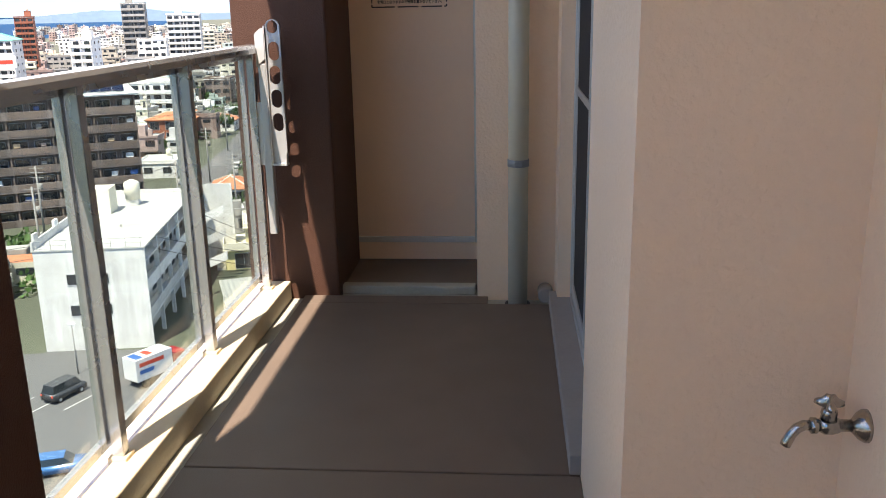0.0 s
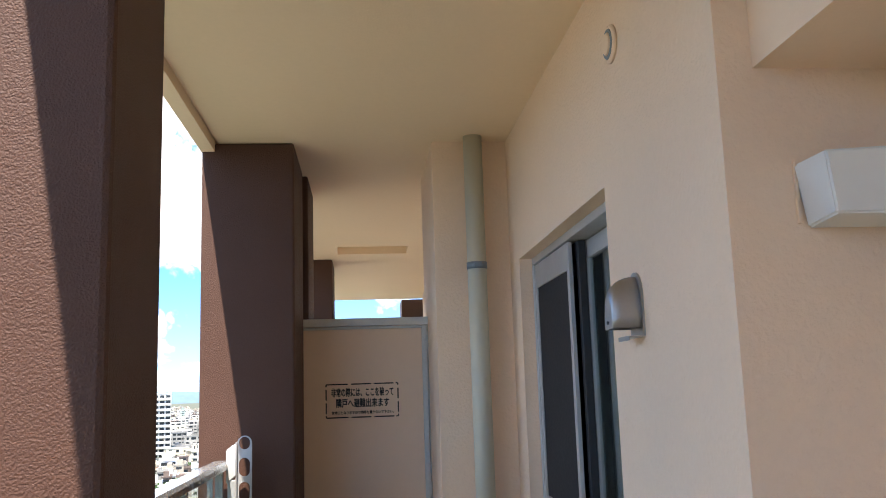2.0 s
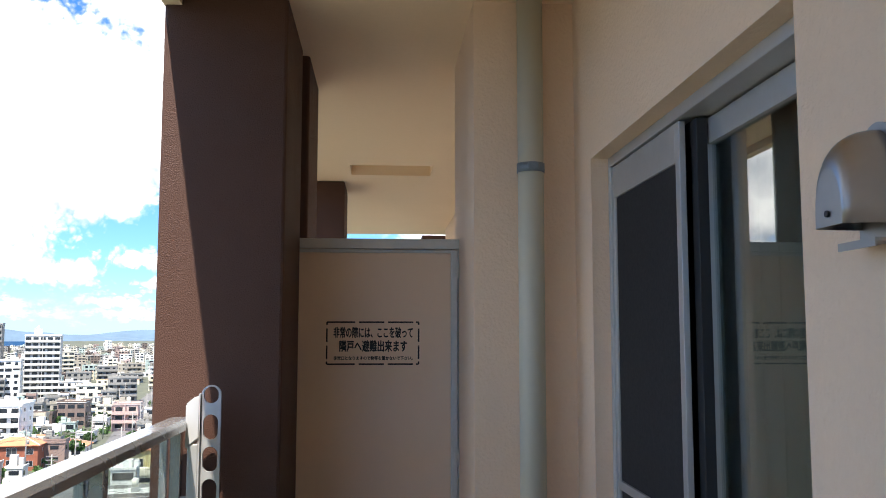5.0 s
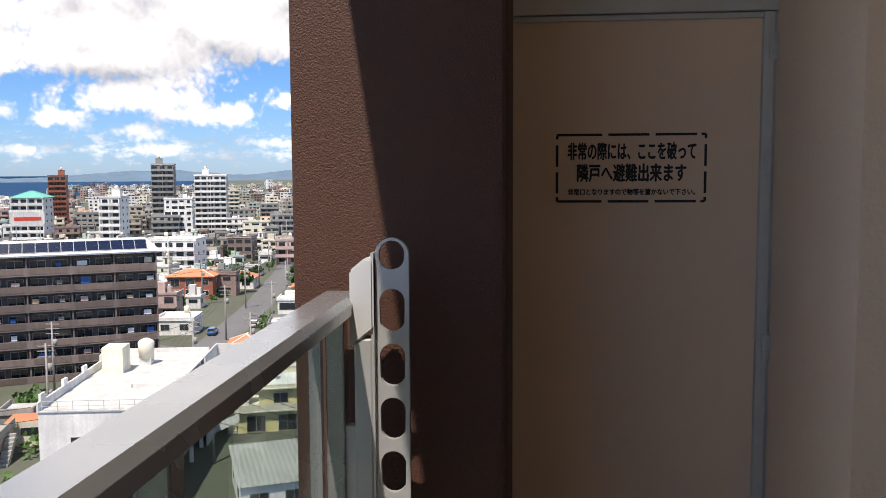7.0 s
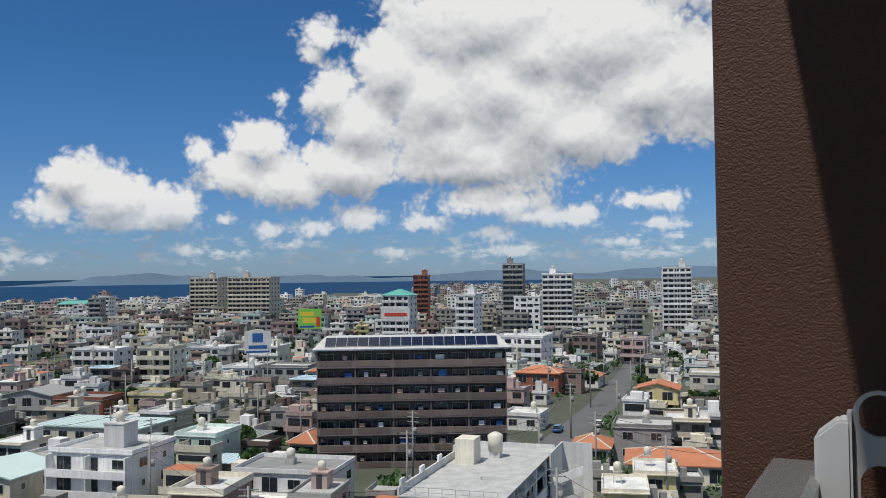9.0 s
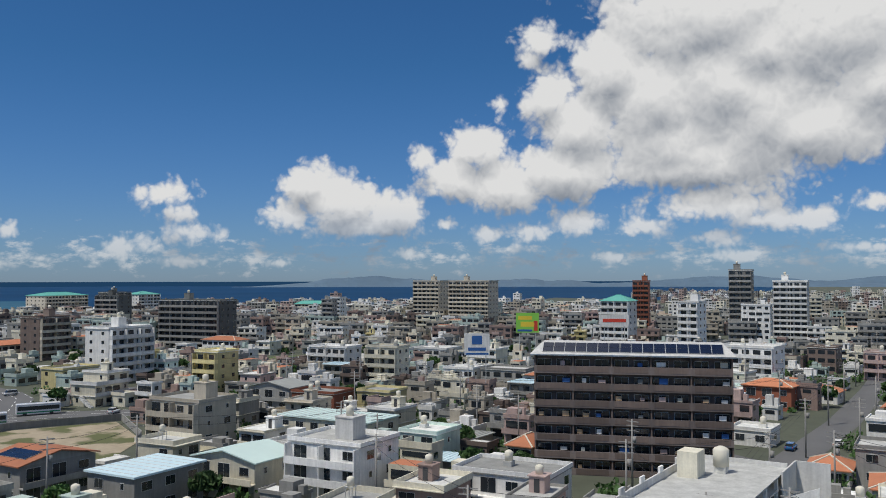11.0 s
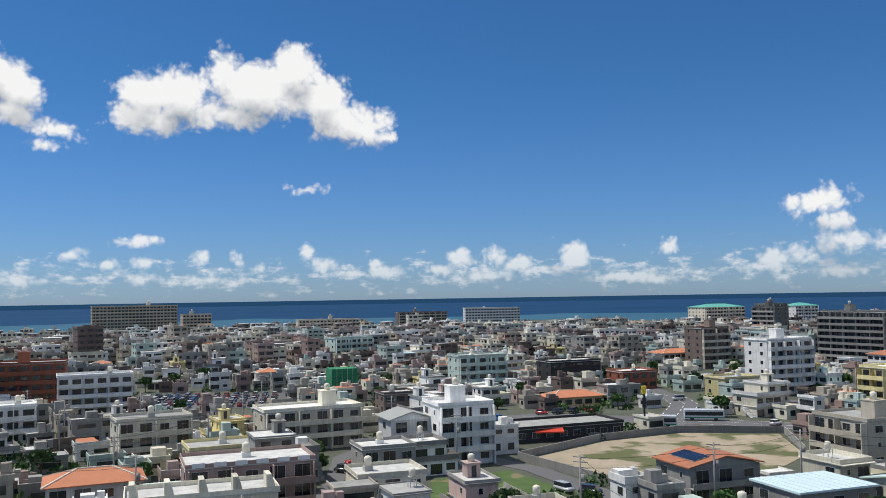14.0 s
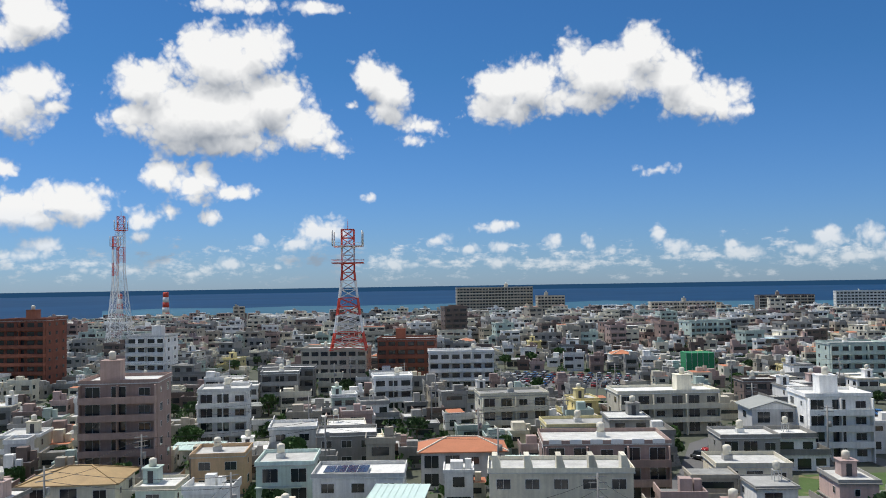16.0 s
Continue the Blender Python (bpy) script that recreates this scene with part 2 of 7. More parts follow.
# open sea beyond the modelled water, up to the true horizon
below = wt.nodes.new("ShaderNodeMix")
below.data_type = "RGBA"
wt.links.new(wmath("LESS_THAN", elev, -0.12), below.inputs["Factor"])
wt.links.new(mixed.outputs[2], below.inputs[6])
below.inputs[7].default_value = (0.2, 0.68, 1.5, 1)
bg = wt.nodes.new("ShaderNodeBackground")
bg.inputs["Strength"].default_value = 0.1
wt.links.new(below.outputs[2], bg.inputs[0])
wo = wt.nodes.new("ShaderNodeOutputWorld")
wt.links.new(bg.outputs[0], wo.inputs[0])
world.cycles.sampling_method = "MANUAL"
world.cycles.sample_map_resolution = 512

sun_data = bpy.data.lights.new("sun", "SUN")
sun_data.energy, sun_data.angle, sun_data.color = 4.2, radians(0.53), (1.0, 0.955, 0.88)
sun = new("sun", sun_data)
sun.rotation_euler = SUN_WAY.to_track_quat("-Z", "Y").to_euler()

# ---- materials ----
def mat(name, base, rough=0.7, metal=0.0, vary=0.12, scale=3.0, fine=60.0, bump=0.0, bump_scale=60.0, streak=0.0, spec=0.5, random_tone=0.0, island=0.0, patch=None):
    """A surface with broad stains, fine grain and, if asked, rain streaks and relief, in world metres."""
    m = bpy.data.materials.new(name)
    m.use_nodes = True
    nt = m.node_tree
    b = nt.nodes["Principled BSDF"]
    b.inputs["Roughness"].default_value, b.inputs["Metallic"].default_value = rough, metal
    b.inputs["Specular IOR Level"].default_value = spec
    pos = nt.nodes.new("ShaderNodeNewGeometry").outputs["Position"]

    def noise_at(s, detail, squash=None):
        v = pos
        if squash:
            q = nt.nodes.new("ShaderNodeVectorMath")
            q.operation = "MULTIPLY"
            nt.links.new(v, q.inputs[0])
            q.inputs[1].default_value = squash
            v = q.outputs[0]
        n = nt.nodes.new("ShaderNodeTexNoise")
        n.inputs["Scale"].default_value, n.inputs["Detail"].default_value = s, detail
        nt.links.new(v, n.inputs["Vector"])
        return n.outputs["Fac"]

    def mul(a, k, add):
        n = nt.nodes.new("ShaderNodeMath")
        n.operation = "MULTIPLY_ADD"
        nt.links.new(a, n.inputs[0])
        n.inputs[1].default_value, n.inputs[2].default_value = k, add
        return n.outputs[0]

    def times(a, c):
        n = nt.nodes.new("ShaderNodeMath")
        n.operation = "MULTIPLY"
        nt.links.new(a, n.inputs[0])
        nt.links.new(c, n.inputs[1])
        return n.outputs[0]

    tone = times(mul(noise_at(scale, 4), 2 * vary, 1 - vary), mul(noise_at(fine, 2), vary, 1 - vary / 2))
    if streak:
        tone = times(tone, mul(noise_at(1.0, 3, (2.2, 2.2, 0.12)), 2 * streak, 1 - streak))
    if random_tone:
        info = nt.nodes.new("ShaderNodeObjectInfo")
        tone = times(tone, mul(info.outputs["Random"], 2 * random_tone, 1 - random_tone))
    if island:
        own = nt.nodes.new("ShaderNodeNewGeometry")
        tone = times(tone, mul(own.outputs["Random Per Island"], 2 * island, 1 - island))
    hue = nt.nodes.new("ShaderNodeVectorMath")
    hue.operation = "SCALE"
    hue.inputs[0].default_value = base
    nt.links.new(tone, hue.inputs["Scale"])
    skin = hue.outputs[0]
    if patch:
        other, size, least = patch
        rng_map = nt.nodes.new("ShaderNodeMapRange")
        nt.links.new(noise_at(size, 6), rng_map.inputs["Value"])
        rng_map.inputs["From Min"].default_value, rng_map.inputs["From Max"].default_value = least, least + 0.07
        mix = nt.nodes.new("ShaderNodeMix")
        mix.data_type = "RGBA"
        nt.links.new(rng_map.outputs[0], mix.inputs["Factor"])
        nt.links.new(skin, mix.inputs[6])
        mix.inputs[7].default_value = (*other, 1)
        skin = mix.outputs[2]
    nt.links.new(skin, b.inputs["Base Color"])
    nt.links.new(mul(noise_at(scale * 2.3, 3), 0.2, rough - 0.1), b.inputs["Roughness"])
    if bump:
        bn = nt.nodes.new("ShaderNodeBump")
        bn.inputs["Strength"].default_value, bn.inputs["Distance"].default_value = 1.0, bump
        nt.links.new(noise_at(bump_scale, 3), bn.inputs["Height"])
        nt.links.new(bn.outputs[0], b.inputs["Normal"])
    return m


def glass(name, tint=(0.86, 0.95, 0.9), rough=0.0, gloss_least=0.035):
    m = bpy.data.materials.new(name)
    m.use_nodes = True
    nt = m.node_tree
    nt.nodes.remove(nt.nodes["Principled BSDF"])
    clear = nt.nodes.new("ShaderNodeBsdfTransparent")
    clear.inputs[0].default_value = (*tint, 1)
    gloss = nt.nodes.new("ShaderNodeBsdfGlossy")
    gloss.inputs["Roughness"].default_value = rough
    lw = nt.nodes.new("ShaderNodeLayerWeight")
    pw = nt.nodes.new("ShaderNodeMath")
    pw.operation = "POWER"
    nt.links.new(lw.outputs["Facing"], pw.inputs[0])
    pw.inputs[1].default_value = 4.0
    fr = nt.nodes.new("ShaderNodeMath")
    fr.operation = "MULTIPLY_ADD"
    nt.links.new(pw.outputs[0], fr.inputs[0])
    fr.inputs[1].default_value, fr.inputs[2].default_value = 0.45, gloss_least
    mix = nt.nodes.new("ShaderNodeMixShader")
    nt.links.new(fr.outputs[0], mix.inputs[0])
    nt.links.new(clear.outputs[0], mix.inputs[1])
    nt.links.new(gloss.outputs[0], mix.inputs[2])
    nt.links.new(mix.outputs[0], nt.nodes["Material Output"].inputs[0])
    return m


M_WALL = mat("beige_wall_paint", (0.82, 0.615, 0.445), 0.75, vary=0.05, scale=1.3, fine=45, bump=0.0035, bump_scale=75, streak=0.04)
M_WALL_SMOOTH = mat("beige_smooth_paint", (0.83, 0.625, 0.45), 0.7, vary=0.04, scale=1.0, fine=30, bump=0.001, bump_scale=90, streak=0.03)
M_CEIL = mat("ceiling_paint", (0.87, 0.675, 0.475), 0.8, vary=0.05, scale=0.9, fine=40, bump=0.001, bump_scale=120)
M_PILLAR = mat("brown_render", (0.074, 0.031, 0.018), 0.62, vary=0.12, scale=2.0, fine=70, bump=0.0028, bump_scale=270, spec=0.4)
M_VINYL = mat("brown_vinyl_sheet", (0.145, 0.108, 0.082), 0.55, vary=0.1, scale=2.5, fine=220, bump=0.0012, bump_scale=300)
M_CONC = mat("grey_concrete", (0.36, 0.36, 0.31), 0.85, vary=0.2, scale=5, fine=90, bump=0.002, bump_scale=120)
M_KERB = mat("cream_kerb_paint", (0.66, 0.55, 0.37), 0.7, vary=0.1, scale=6, fine=70, bump=0.001, bump_scale=80)
M_KERBW = mat("pale_kerb_paint", (0.80, 0.74, 0.70), 0.7, vary=0.06, scale=6, fine=60)
M_ALU = mat("bronze_aluminium", (0.45, 0.465, 0.475), 0.26, 0.75, vary=0.02, scale=3, fine=20)
M_SILVER = mat("silver_aluminium", (0.55, 0.55, 0.54), 0.42, 0.55, vary=0.06, scale=8, fine=50)
M_ZINC = mat("zinc_trim", (0.56, 0.56, 0.53), 0.5, 0.3, vary=0.12, scale=9, fine=50)
M_STEEL = mat("stainless_steel", (0.40, 0.39, 0.37), 0.42, 1.0, vary=0.08, scale=9, fine=60)
M_CHROME = mat("tarnished_chrome", (0.42, 0.40, 0.37), 0.2, 1.0, vary=0.3, scale=40, fine=160, bump=0.0006, bump_scale=200)
M_PIPE = mat("putty_pvc", (0.52, 0.50, 0.40), 0.5, vary=0.05, scale=2, fine=30)
M_CLAMP = mat("galvanised_band", (0.22, 0.26, 0.30), 0.5, 0.6, vary=0.2, scale=30, fine=120)
M_PANEL = mat("partition_board", (0.82, 0.605, 0.43), 0.6, vary=0.04, scale=1.1, fine=25)
M_INK = mat("black_stencil_ink", (0.02, 0.018, 0.017), 0.7, vary=0.2, scale=30)
M_WHITEBOX = mat("white_plastic_cover", (0.74, 0.74, 0.70), 0.45, vary=0.04, scale=4, fine=30)
M_CAP = mat("grey_plastic_cap", (0.46, 0.47, 0.47), 0.45, vary=0.05, scale=6, fine=40)
M_RUBBER = mat("black_gasket", (0.02, 0.02, 0.022), 0.55, vary=0.2)
M_SCREEN = mat("insect_screen", (0.018, 0.018, 0.02), 0.8, vary=0.2, scale=40, fine=400)
M_CURTAIN = mat("pale_curtain", (0.75, 0.73, 0.64), 0.85, vary=0.1, scale=4)
M_ROOM = mat("dim_room_wall", (0.5, 0.47, 0.42), 0.8)
M_SILL = mat("grey_sill", (0.30, 0.27, 0.25), 0.6, vary=0.12, scale=6)
M_GLASS = glass("rail_glass", (0.78, 0.84, 0.82))
M_WINGLASS = glass("window_glass", (0.7, 0.76, 0.74), gloss_least=0.26)


# ---- mesh helpers ----
def box_mesh(name, boxes, mats, slots=None, bevel=0.0):
    """A mesh of axis boxes (x0, y0, z0, x1, y1, z1)."""
    vs, fs = [], []
    for x0, y0, z0, x1, y1, z1 in boxes:
        n = len(vs)
        vs += [(x0, y0, z0), (x1, y0, z0), (x1, y1, z0), (x0, y1, z0), (x0, y0, z1), (x1, y0, z1), (x1, y1, z1), (x0, y1, z1)]
        fs += [(n, n + 3, n + 2, n + 1), (n + 4, n + 5, n + 6, n + 7), (n, n + 1, n + 5, n + 4), (n + 1, n + 2, n + 6, n + 5),
               (n + 2, n + 3, n + 7, n + 6), (n + 3, n, n + 4, n + 7)]
    me = bpy.data.meshes.new(name)
    me.from_pydata(vs, [], fs)
    for m in mats:
        me.materials.append(m)
    if slots:
        for i, p in enumerate(me.polygons):
            p.material_index = slots[i // 6]
    if bevel:
        bm = bmesh.new()
        bm.from_mesh(me)
        bmesh.ops.bevel(bm, geom=bm.edges[:], offset=bevel, segments=2, profile=0.5, affect="EDGES")
        bm.to_mesh(me)
        bm.free()
    return me


def bm_mesh(name, bm, mats, smooth=False):
    me = bpy.data.meshes.new(name)
    bm.to_mesh(me)
    bm.free()
    for m in mats:
        me.materials.append(m)
    if smooth:
        for p in me.polygons:
            p.use_smooth = True
    return me


def part(name, me, parent, label="", m=None):
    ob = new(name, me)
    ob.parent = parent
    if m is not None:
        ob.matrix_basis = m
    if label:
        ob["label"] = label
    return ob


def thing(name, label, category, m=None, group="", kind="", me=None):
    ob = new(name, me)
    if m is not None:
        ob.matrix_basis = m
    return tagged(ob, label, category, group, kind)


def structure(name, boxes, material, label, category, bevel=0.0):
    return thing(name, label, category, kind="structure", me=box_mesh(name, boxes, [material], bevel=bevel))


def tube(name, pts, r, mats, segs=16):
    """A round tube along points, closed at both ends."""
    bm = bmesh.new()
    rings = []
    pts = [Vector(p) for p in pts]
    radii = r if isinstance(r, (list, tuple)) else [r] * len(pts)
    for i, p in enumerate(pts):
        d = (pts[min(i + 1, len(pts) - 1)] - pts[max(i - 1, 0)]).normalized()
        q = d.to_track_quat("Z", "Y")
        rings.append([bm.verts.new(p + q @ Vector((radii[i] * math.cos(k * 2 * math.pi / segs), radii[i] * math.sin(k * 2 * math.pi / segs), 0))) for k in range(segs)])
    for a, b in zip(rings, rings[1:]):
        for k in range(segs):
            bm.faces.new((a[k], a[(k + 1) % segs], b[(k + 1) % segs], b[k])).smooth = True
    bm.faces.new(rings[0][::-1])
    bm.faces.new(rings[-1])
    return bm_mesh(name, bm, mats)


# ---- the balcony's shell ----
XW, XI = 0.203, 0.61          # main wall face, alcove wall face
FY, PY, CZ = 4.257, 4.90, 2.83  # pillar front, partition, ceiling
structure("floor", [(-1.2, -4.6, -0.25, 0.9, 13.0, -0.035)], M_CONC, "grey concrete balcony slab under the floor sheet", "floor")
floor_sheet = structure("floor_sheet", [(-1.065, -4.6, -0.035, XW, 2.486, 0.0), (-1.065, 2.494, -0.035, XW, 4.10, 0.0), (-1.065, 4.10, -0.035, -0.13, 4.215, 0.0),
                                        (XW, -4.6, -0.035, XI, 1.597, 0.0), (-0.905, PY - 0.48, -0.035, -0.187, 5.1, -0.004), (-0.905, 5.1, -0.035, XW + 0.05, 12.0, -0.004)],
                        M_VINYL, "dark brown patterned vinyl sheet over the balcony floor", "floor covering", bevel=0.004)
structure("threshold", [(-0.905, 4.33, -0.035, -0.2, 4.40, 0.012)], M_CONC, "worn grey concrete strip across the drain before the partition", "threshold", bevel=0.006)
structure("kerb", [(-1.255, -4.6, -0.25, -1.148, FY, 0.062)], M_KERB, "cream painted concrete kerb under the balcony rail", "kerb", bevel=0.006)
structure("kerb_edge", [(-1.36, -4.6, -0.25, -1.255, FY, 0.05), (-1.36, FY, -0.25, -1.145, 13.0, 0.05)], M_KERBW, "pale painted outer edge of the balcony slab", "kerb", bevel=0.004)
structure("wall_main", [(XW, 1.597, -0.25, XW + 0.22, 2.484, CZ), (XW, 2.484, 2.165, XW + 0.22, 3.996, CZ), (XW, 2.484, -0.25, XW + 0.22, 3.996, 0.07),
                        (XW, 3.996, -0.25, XW + 0.22, 4.6, CZ)], M_WALL, "beige textured outer wall of the flat", "wall")
structure("wall_return", [(XW + 0.22, 1.597, -0.25, 1.1, 1.80, CZ)], M_WALL, "beige textured wall facing along the balcony", "wall")
structure("wall_alcove", [(XI, -4.6, -0.25, 1.1, 1.597, 2.215)], M_WALL, "beige textured wall of the alcove with the tap", "wall")
structure("beam", [(0.283, -4.6, 2.215, 1.1, 1.597, CZ)], M_WALL_SMOOTH, "beige painted beam over the alcove", "beam")
structure("wall_pilaster", [(-0.185, FY, -0.25, XW, 5.1, CZ)], M_WALL, "beige textured wall pier behind the downpipe", "wall")
structure("wall_back", [(-1.36, -4.9, -0.25, 1.1, -4.6, CZ)], M_WALL, "plain beige wall closing the balcony", "wall")
structure("wall_next", [(XW + 0.05, 5.1, -0.25, 0.6, 11.6, CZ)], M_WALL, "beige wall of the next flat's balcony", "wall")
structure("pier_far", [(0.0, 12.3, -0.25, 0.42, 12.9, CZ)], M_PILLAR, "dark brown pier beyond the next balcony", "pillar")
structure("ceiling", [(-1.07, -4.9, CZ, 1.1, 1.185, CZ + 0.25), (-1.275, 1.185, CZ, 1.1, 7.58, CZ + 0.25), (-1.275, 7.58, CZ, -0.78, 8.0, CZ + 0.25), (-0.14, 7.58, CZ, 1.1, 8.0, CZ + 0.25), (-0.78, 7.58, CZ + 0.09, -0.14, 8.0, CZ + 0.25),
                      (-1.275, 8.0, CZ, 1.1, 12.2, CZ + 0.25),
                      (-1.36, 1.185, CZ - 0.045, -1.292, 12.2, CZ + 0.25), (-1.292, 1.185, CZ + 0.012, -1.275, 12.2, CZ + 0.25), (-1.15, -4.9, CZ - 0.045, -1.07, 1.185, CZ + 0.25)],
          M_CEIL, "warm beige painted underside of the balcony above", "ceiling")


def pillar(name, y0, y1, x1, label):
    me = box_mesh(name, [(-1.357, y0, -0.25, x1, y1, CZ)], [M_PILLAR], bevel=0.012)
    return thing(name, label, "pillar", kind="structure", me=me)


pillar("pillar_1", 1.19, 1.52, -0.925, "dark brown textured concrete pillar beside the rail")
pillar("pillar_2", FY, PY - 0.02, -0.894, "dark brown textured concrete pillar, half in sun, at the partition")
pillar("pillar_3", 4.96, 5.5, -0.868, "dark brown pillar of the next balcony")
pillar("pillar_4", 8.3, 8.9, -0.845, "dark brown pillar at the end of the next balcony")


# ---- glass rail ----
def glass_rail(y0, y1, posts):
    r = thing("balcony_rail", "bronze aluminium balcony rail with clear glass panels", "railing")
    x = -1.236
    top = bmesh.new()
    prof = [(-0.04, 0), (-0.04, 0.022), (-0.03, 0.036), (0.03, 0.036), (0.04, 0.022), (0.04, 0)]
    a = [top.verts.new((x + u, y0, 1.218 + v)) for u, v in prof]
    b = [top.verts.new((x + u, y1, 1.218 + v)) for u, v in prof]
    for i in range(6):
        top.faces.new((a[i], b[i], b[(i + 1) % 6], a[(i + 1) % 6]))
    top.faces.new(a[::-1])
    top.faces.new(b)
    bmesh.ops.recalc_face_normals(top, faces=top.faces[:])
    part("handrail", bm_mesh("handrail", top, [M_ALU]), r)
    post = box_mesh("post", [(x - 0.018, -0.02, 0.05, x + 0.02, 0.02, 1.218)], [M_ALU], bevel=0.003)
    foot = box_mesh("post_sleeve", [(x - 0.03, -0.032, 0.05, x + 0.032, 0.032, 0.075)], [M_KERB], bevel=0.003)
    for y in posts:
        p = part("post", post, r, m=pose(0, y, 0))
        part("post_sleeve", foot, p)
    gx = x - 0.036
    for ya, yb in zip(posts, posts[1:]):
        f = part("panel_frame", box_mesh("panel_frame", [(gx - 0.012, ya + 0.0, 0.105, gx + 0.012, yb, 0.135), (gx - 0.012, ya, 1.188, gx + 0.012, yb, 1.216),
                                                         (gx - 0.012, ya + 0.012, 0.135, gx + 0.012, ya + 0.035, 1.188), (gx - 0.012, yb - 0.035, 0.135, gx + 0.012, yb - 0.012, 1.188)], [M_ALU]), r)
        g = part("glass_pane", box_mesh("glass_pane", [(gx - 0.003, ya + 0.034, 0.134, gx + 0.003, yb - 0.034, 1.189)], [M_GLASS]), f, "clear glass with a green tint")
        g.visible_shadow = False
    return r


glass_rail(1.54, 4.19, [1.58, 2.43, 3.29, 4.13])
glass_rail(-4.5, 1.17, [-4.4, -3.5, -2.6, -1.7, -0.8, 0.1, 1.1])


# ---- drying-pole holder beside the pillar ----
def pole_holder():
    h = thing("clothes_pole_holder", "grey aluminium drying-pole bracket with five oval holes, folded upright", "bracket", pose(-1.12, 4.13, 0.03))
    part("rail_bracket", box_mesh("rail_bracket", [(-0.1, -0.012, 0.66, -0.05, 0.012, 0.96)], [M_SILVER], bevel=0.002), h)
    part("sleeve", box_mesh("sleeve", [(-0.075, -0.022, 0.32, -0.038, 0.022, 1.14)], [M_SILVER], bevel=0.004), h)
    cap = bmesh.new()
    prof = [(-0.082, 1.12), (-0.034, 1.16), (-0.034, 1.30), (-0.052, 1.30), (-0.082, 1.275)]
    for y in (-0.026, 0.026):
        cap.faces.new([cap.verts.new((u, y, v)) for u, v in prof])
    bmesh.ops.bridge_loops(cap, edges=cap.edges[:])
    bmesh.ops.recalc_face_normals(cap, faces=cap.faces[:])
    bmesh.ops.bevel(cap, geom=cap.edges[:], offset=0.004, segments=2, affect="EDGES")
    part("cap", bm_mesh("cap", cap, [M_CAP]), h, "pale grey plastic end cap")
    # arm: a bar with a round head and five oval holes
    arm = bmesh.new()
    w, zs, n = 0.034, [1.305, 1.195, 1.085, 0.975, 0.865], 24

    def oval(z, hw, hh):
        out = []
        for k in range(n):
            a = 2 * math.pi * k / n
            c, s = math.cos(a), math.sin(a)
            out.append((hw * c, z + (hh - hw) * (1 if s >= 0 else -1) + hw * s))
        return out

    def square(z0, z1):
        out = []
        for k in range(n):
            a = 2 * math.pi * k / n
            c, s = math.cos(a), math.sin(a)
            m = max(abs(c), abs(s))
            out.append((w * c / m, (z0 + z1) / 2 + (z1 - z0) / 2 * s / m))
        return out

    layers = []
    for y in (-0.006, 0.006):
        made = []
        for i, z in enumerate(zs):
            hole = [arm.verts.new((u, y, v)) for u, v in oval(z, 0.0255, 0.029 if i == 0 else 0.043)]
            if i == 0:
                ring = [(w * math.cos(2 * math.pi * k / n), max(z + w * math.sin(2 * math.pi * k / n), z - 0.055) if k <= n / 2 else None) for k in range(n)]
                sq = square(z - 0.055, z + 0.034)
                rim = [arm.verts.new((ring[k][0], y, ring[k][1])) if ring[k][1] is not None else arm.verts.new((sq[k][0], y, sq[k][1])) for k in range(n)]
            else:
                rim = [arm.verts.new((u, y, v)) for u, v in square(z - 0.055, z + 0.055)]
            for k in range(n):
                arm.faces.new((hole[k], hole[(k + 1) % n], rim[(k + 1) % n], rim[k]))
            made.append((hole, rim))
        layers.append(made)
    for (h0, r0), (h1, r1) in zip(*layers):
        for k in range(n):
            arm.faces.new((h0[k], h0[(k + 1) % n], h1[(k + 1) % n], h1[k]))
            if abs(r0[k].co.z - r0[(k + 1) % n].co.z) > 1e-5:
                arm.faces.new((r0[k], r0[(k + 1) % n], r1[(k + 1) % n], r1[k]))
    bmesh.ops.remove_doubles(arm, verts=arm.verts[:], dist=0.0005)
    bmesh.ops.recalc_face_normals(arm, faces=arm.faces[:])
    part("arm", bm_mesh("arm", arm, [M_SILVER]), h, "silver bar with five oval holes")
    part("arm_tail", box_mesh("arm_tail", [(-0.034, -0.006, 0.665, 0.034, 0.006, 0.8105), (-0.036, -0.03, 0.66, 0.036, 0.012, 0.668), (0.031, -0.03, 0.668, 0.036, -0.006, 0.72)], [M_SILVER]), h)
    part("side_lip", box_mesh("side_lip", [(-0.040, -0.02, 0.665, -0.034, 0.012, 1.31)], [M_SILVER]), h)
    return h


pole_holder()


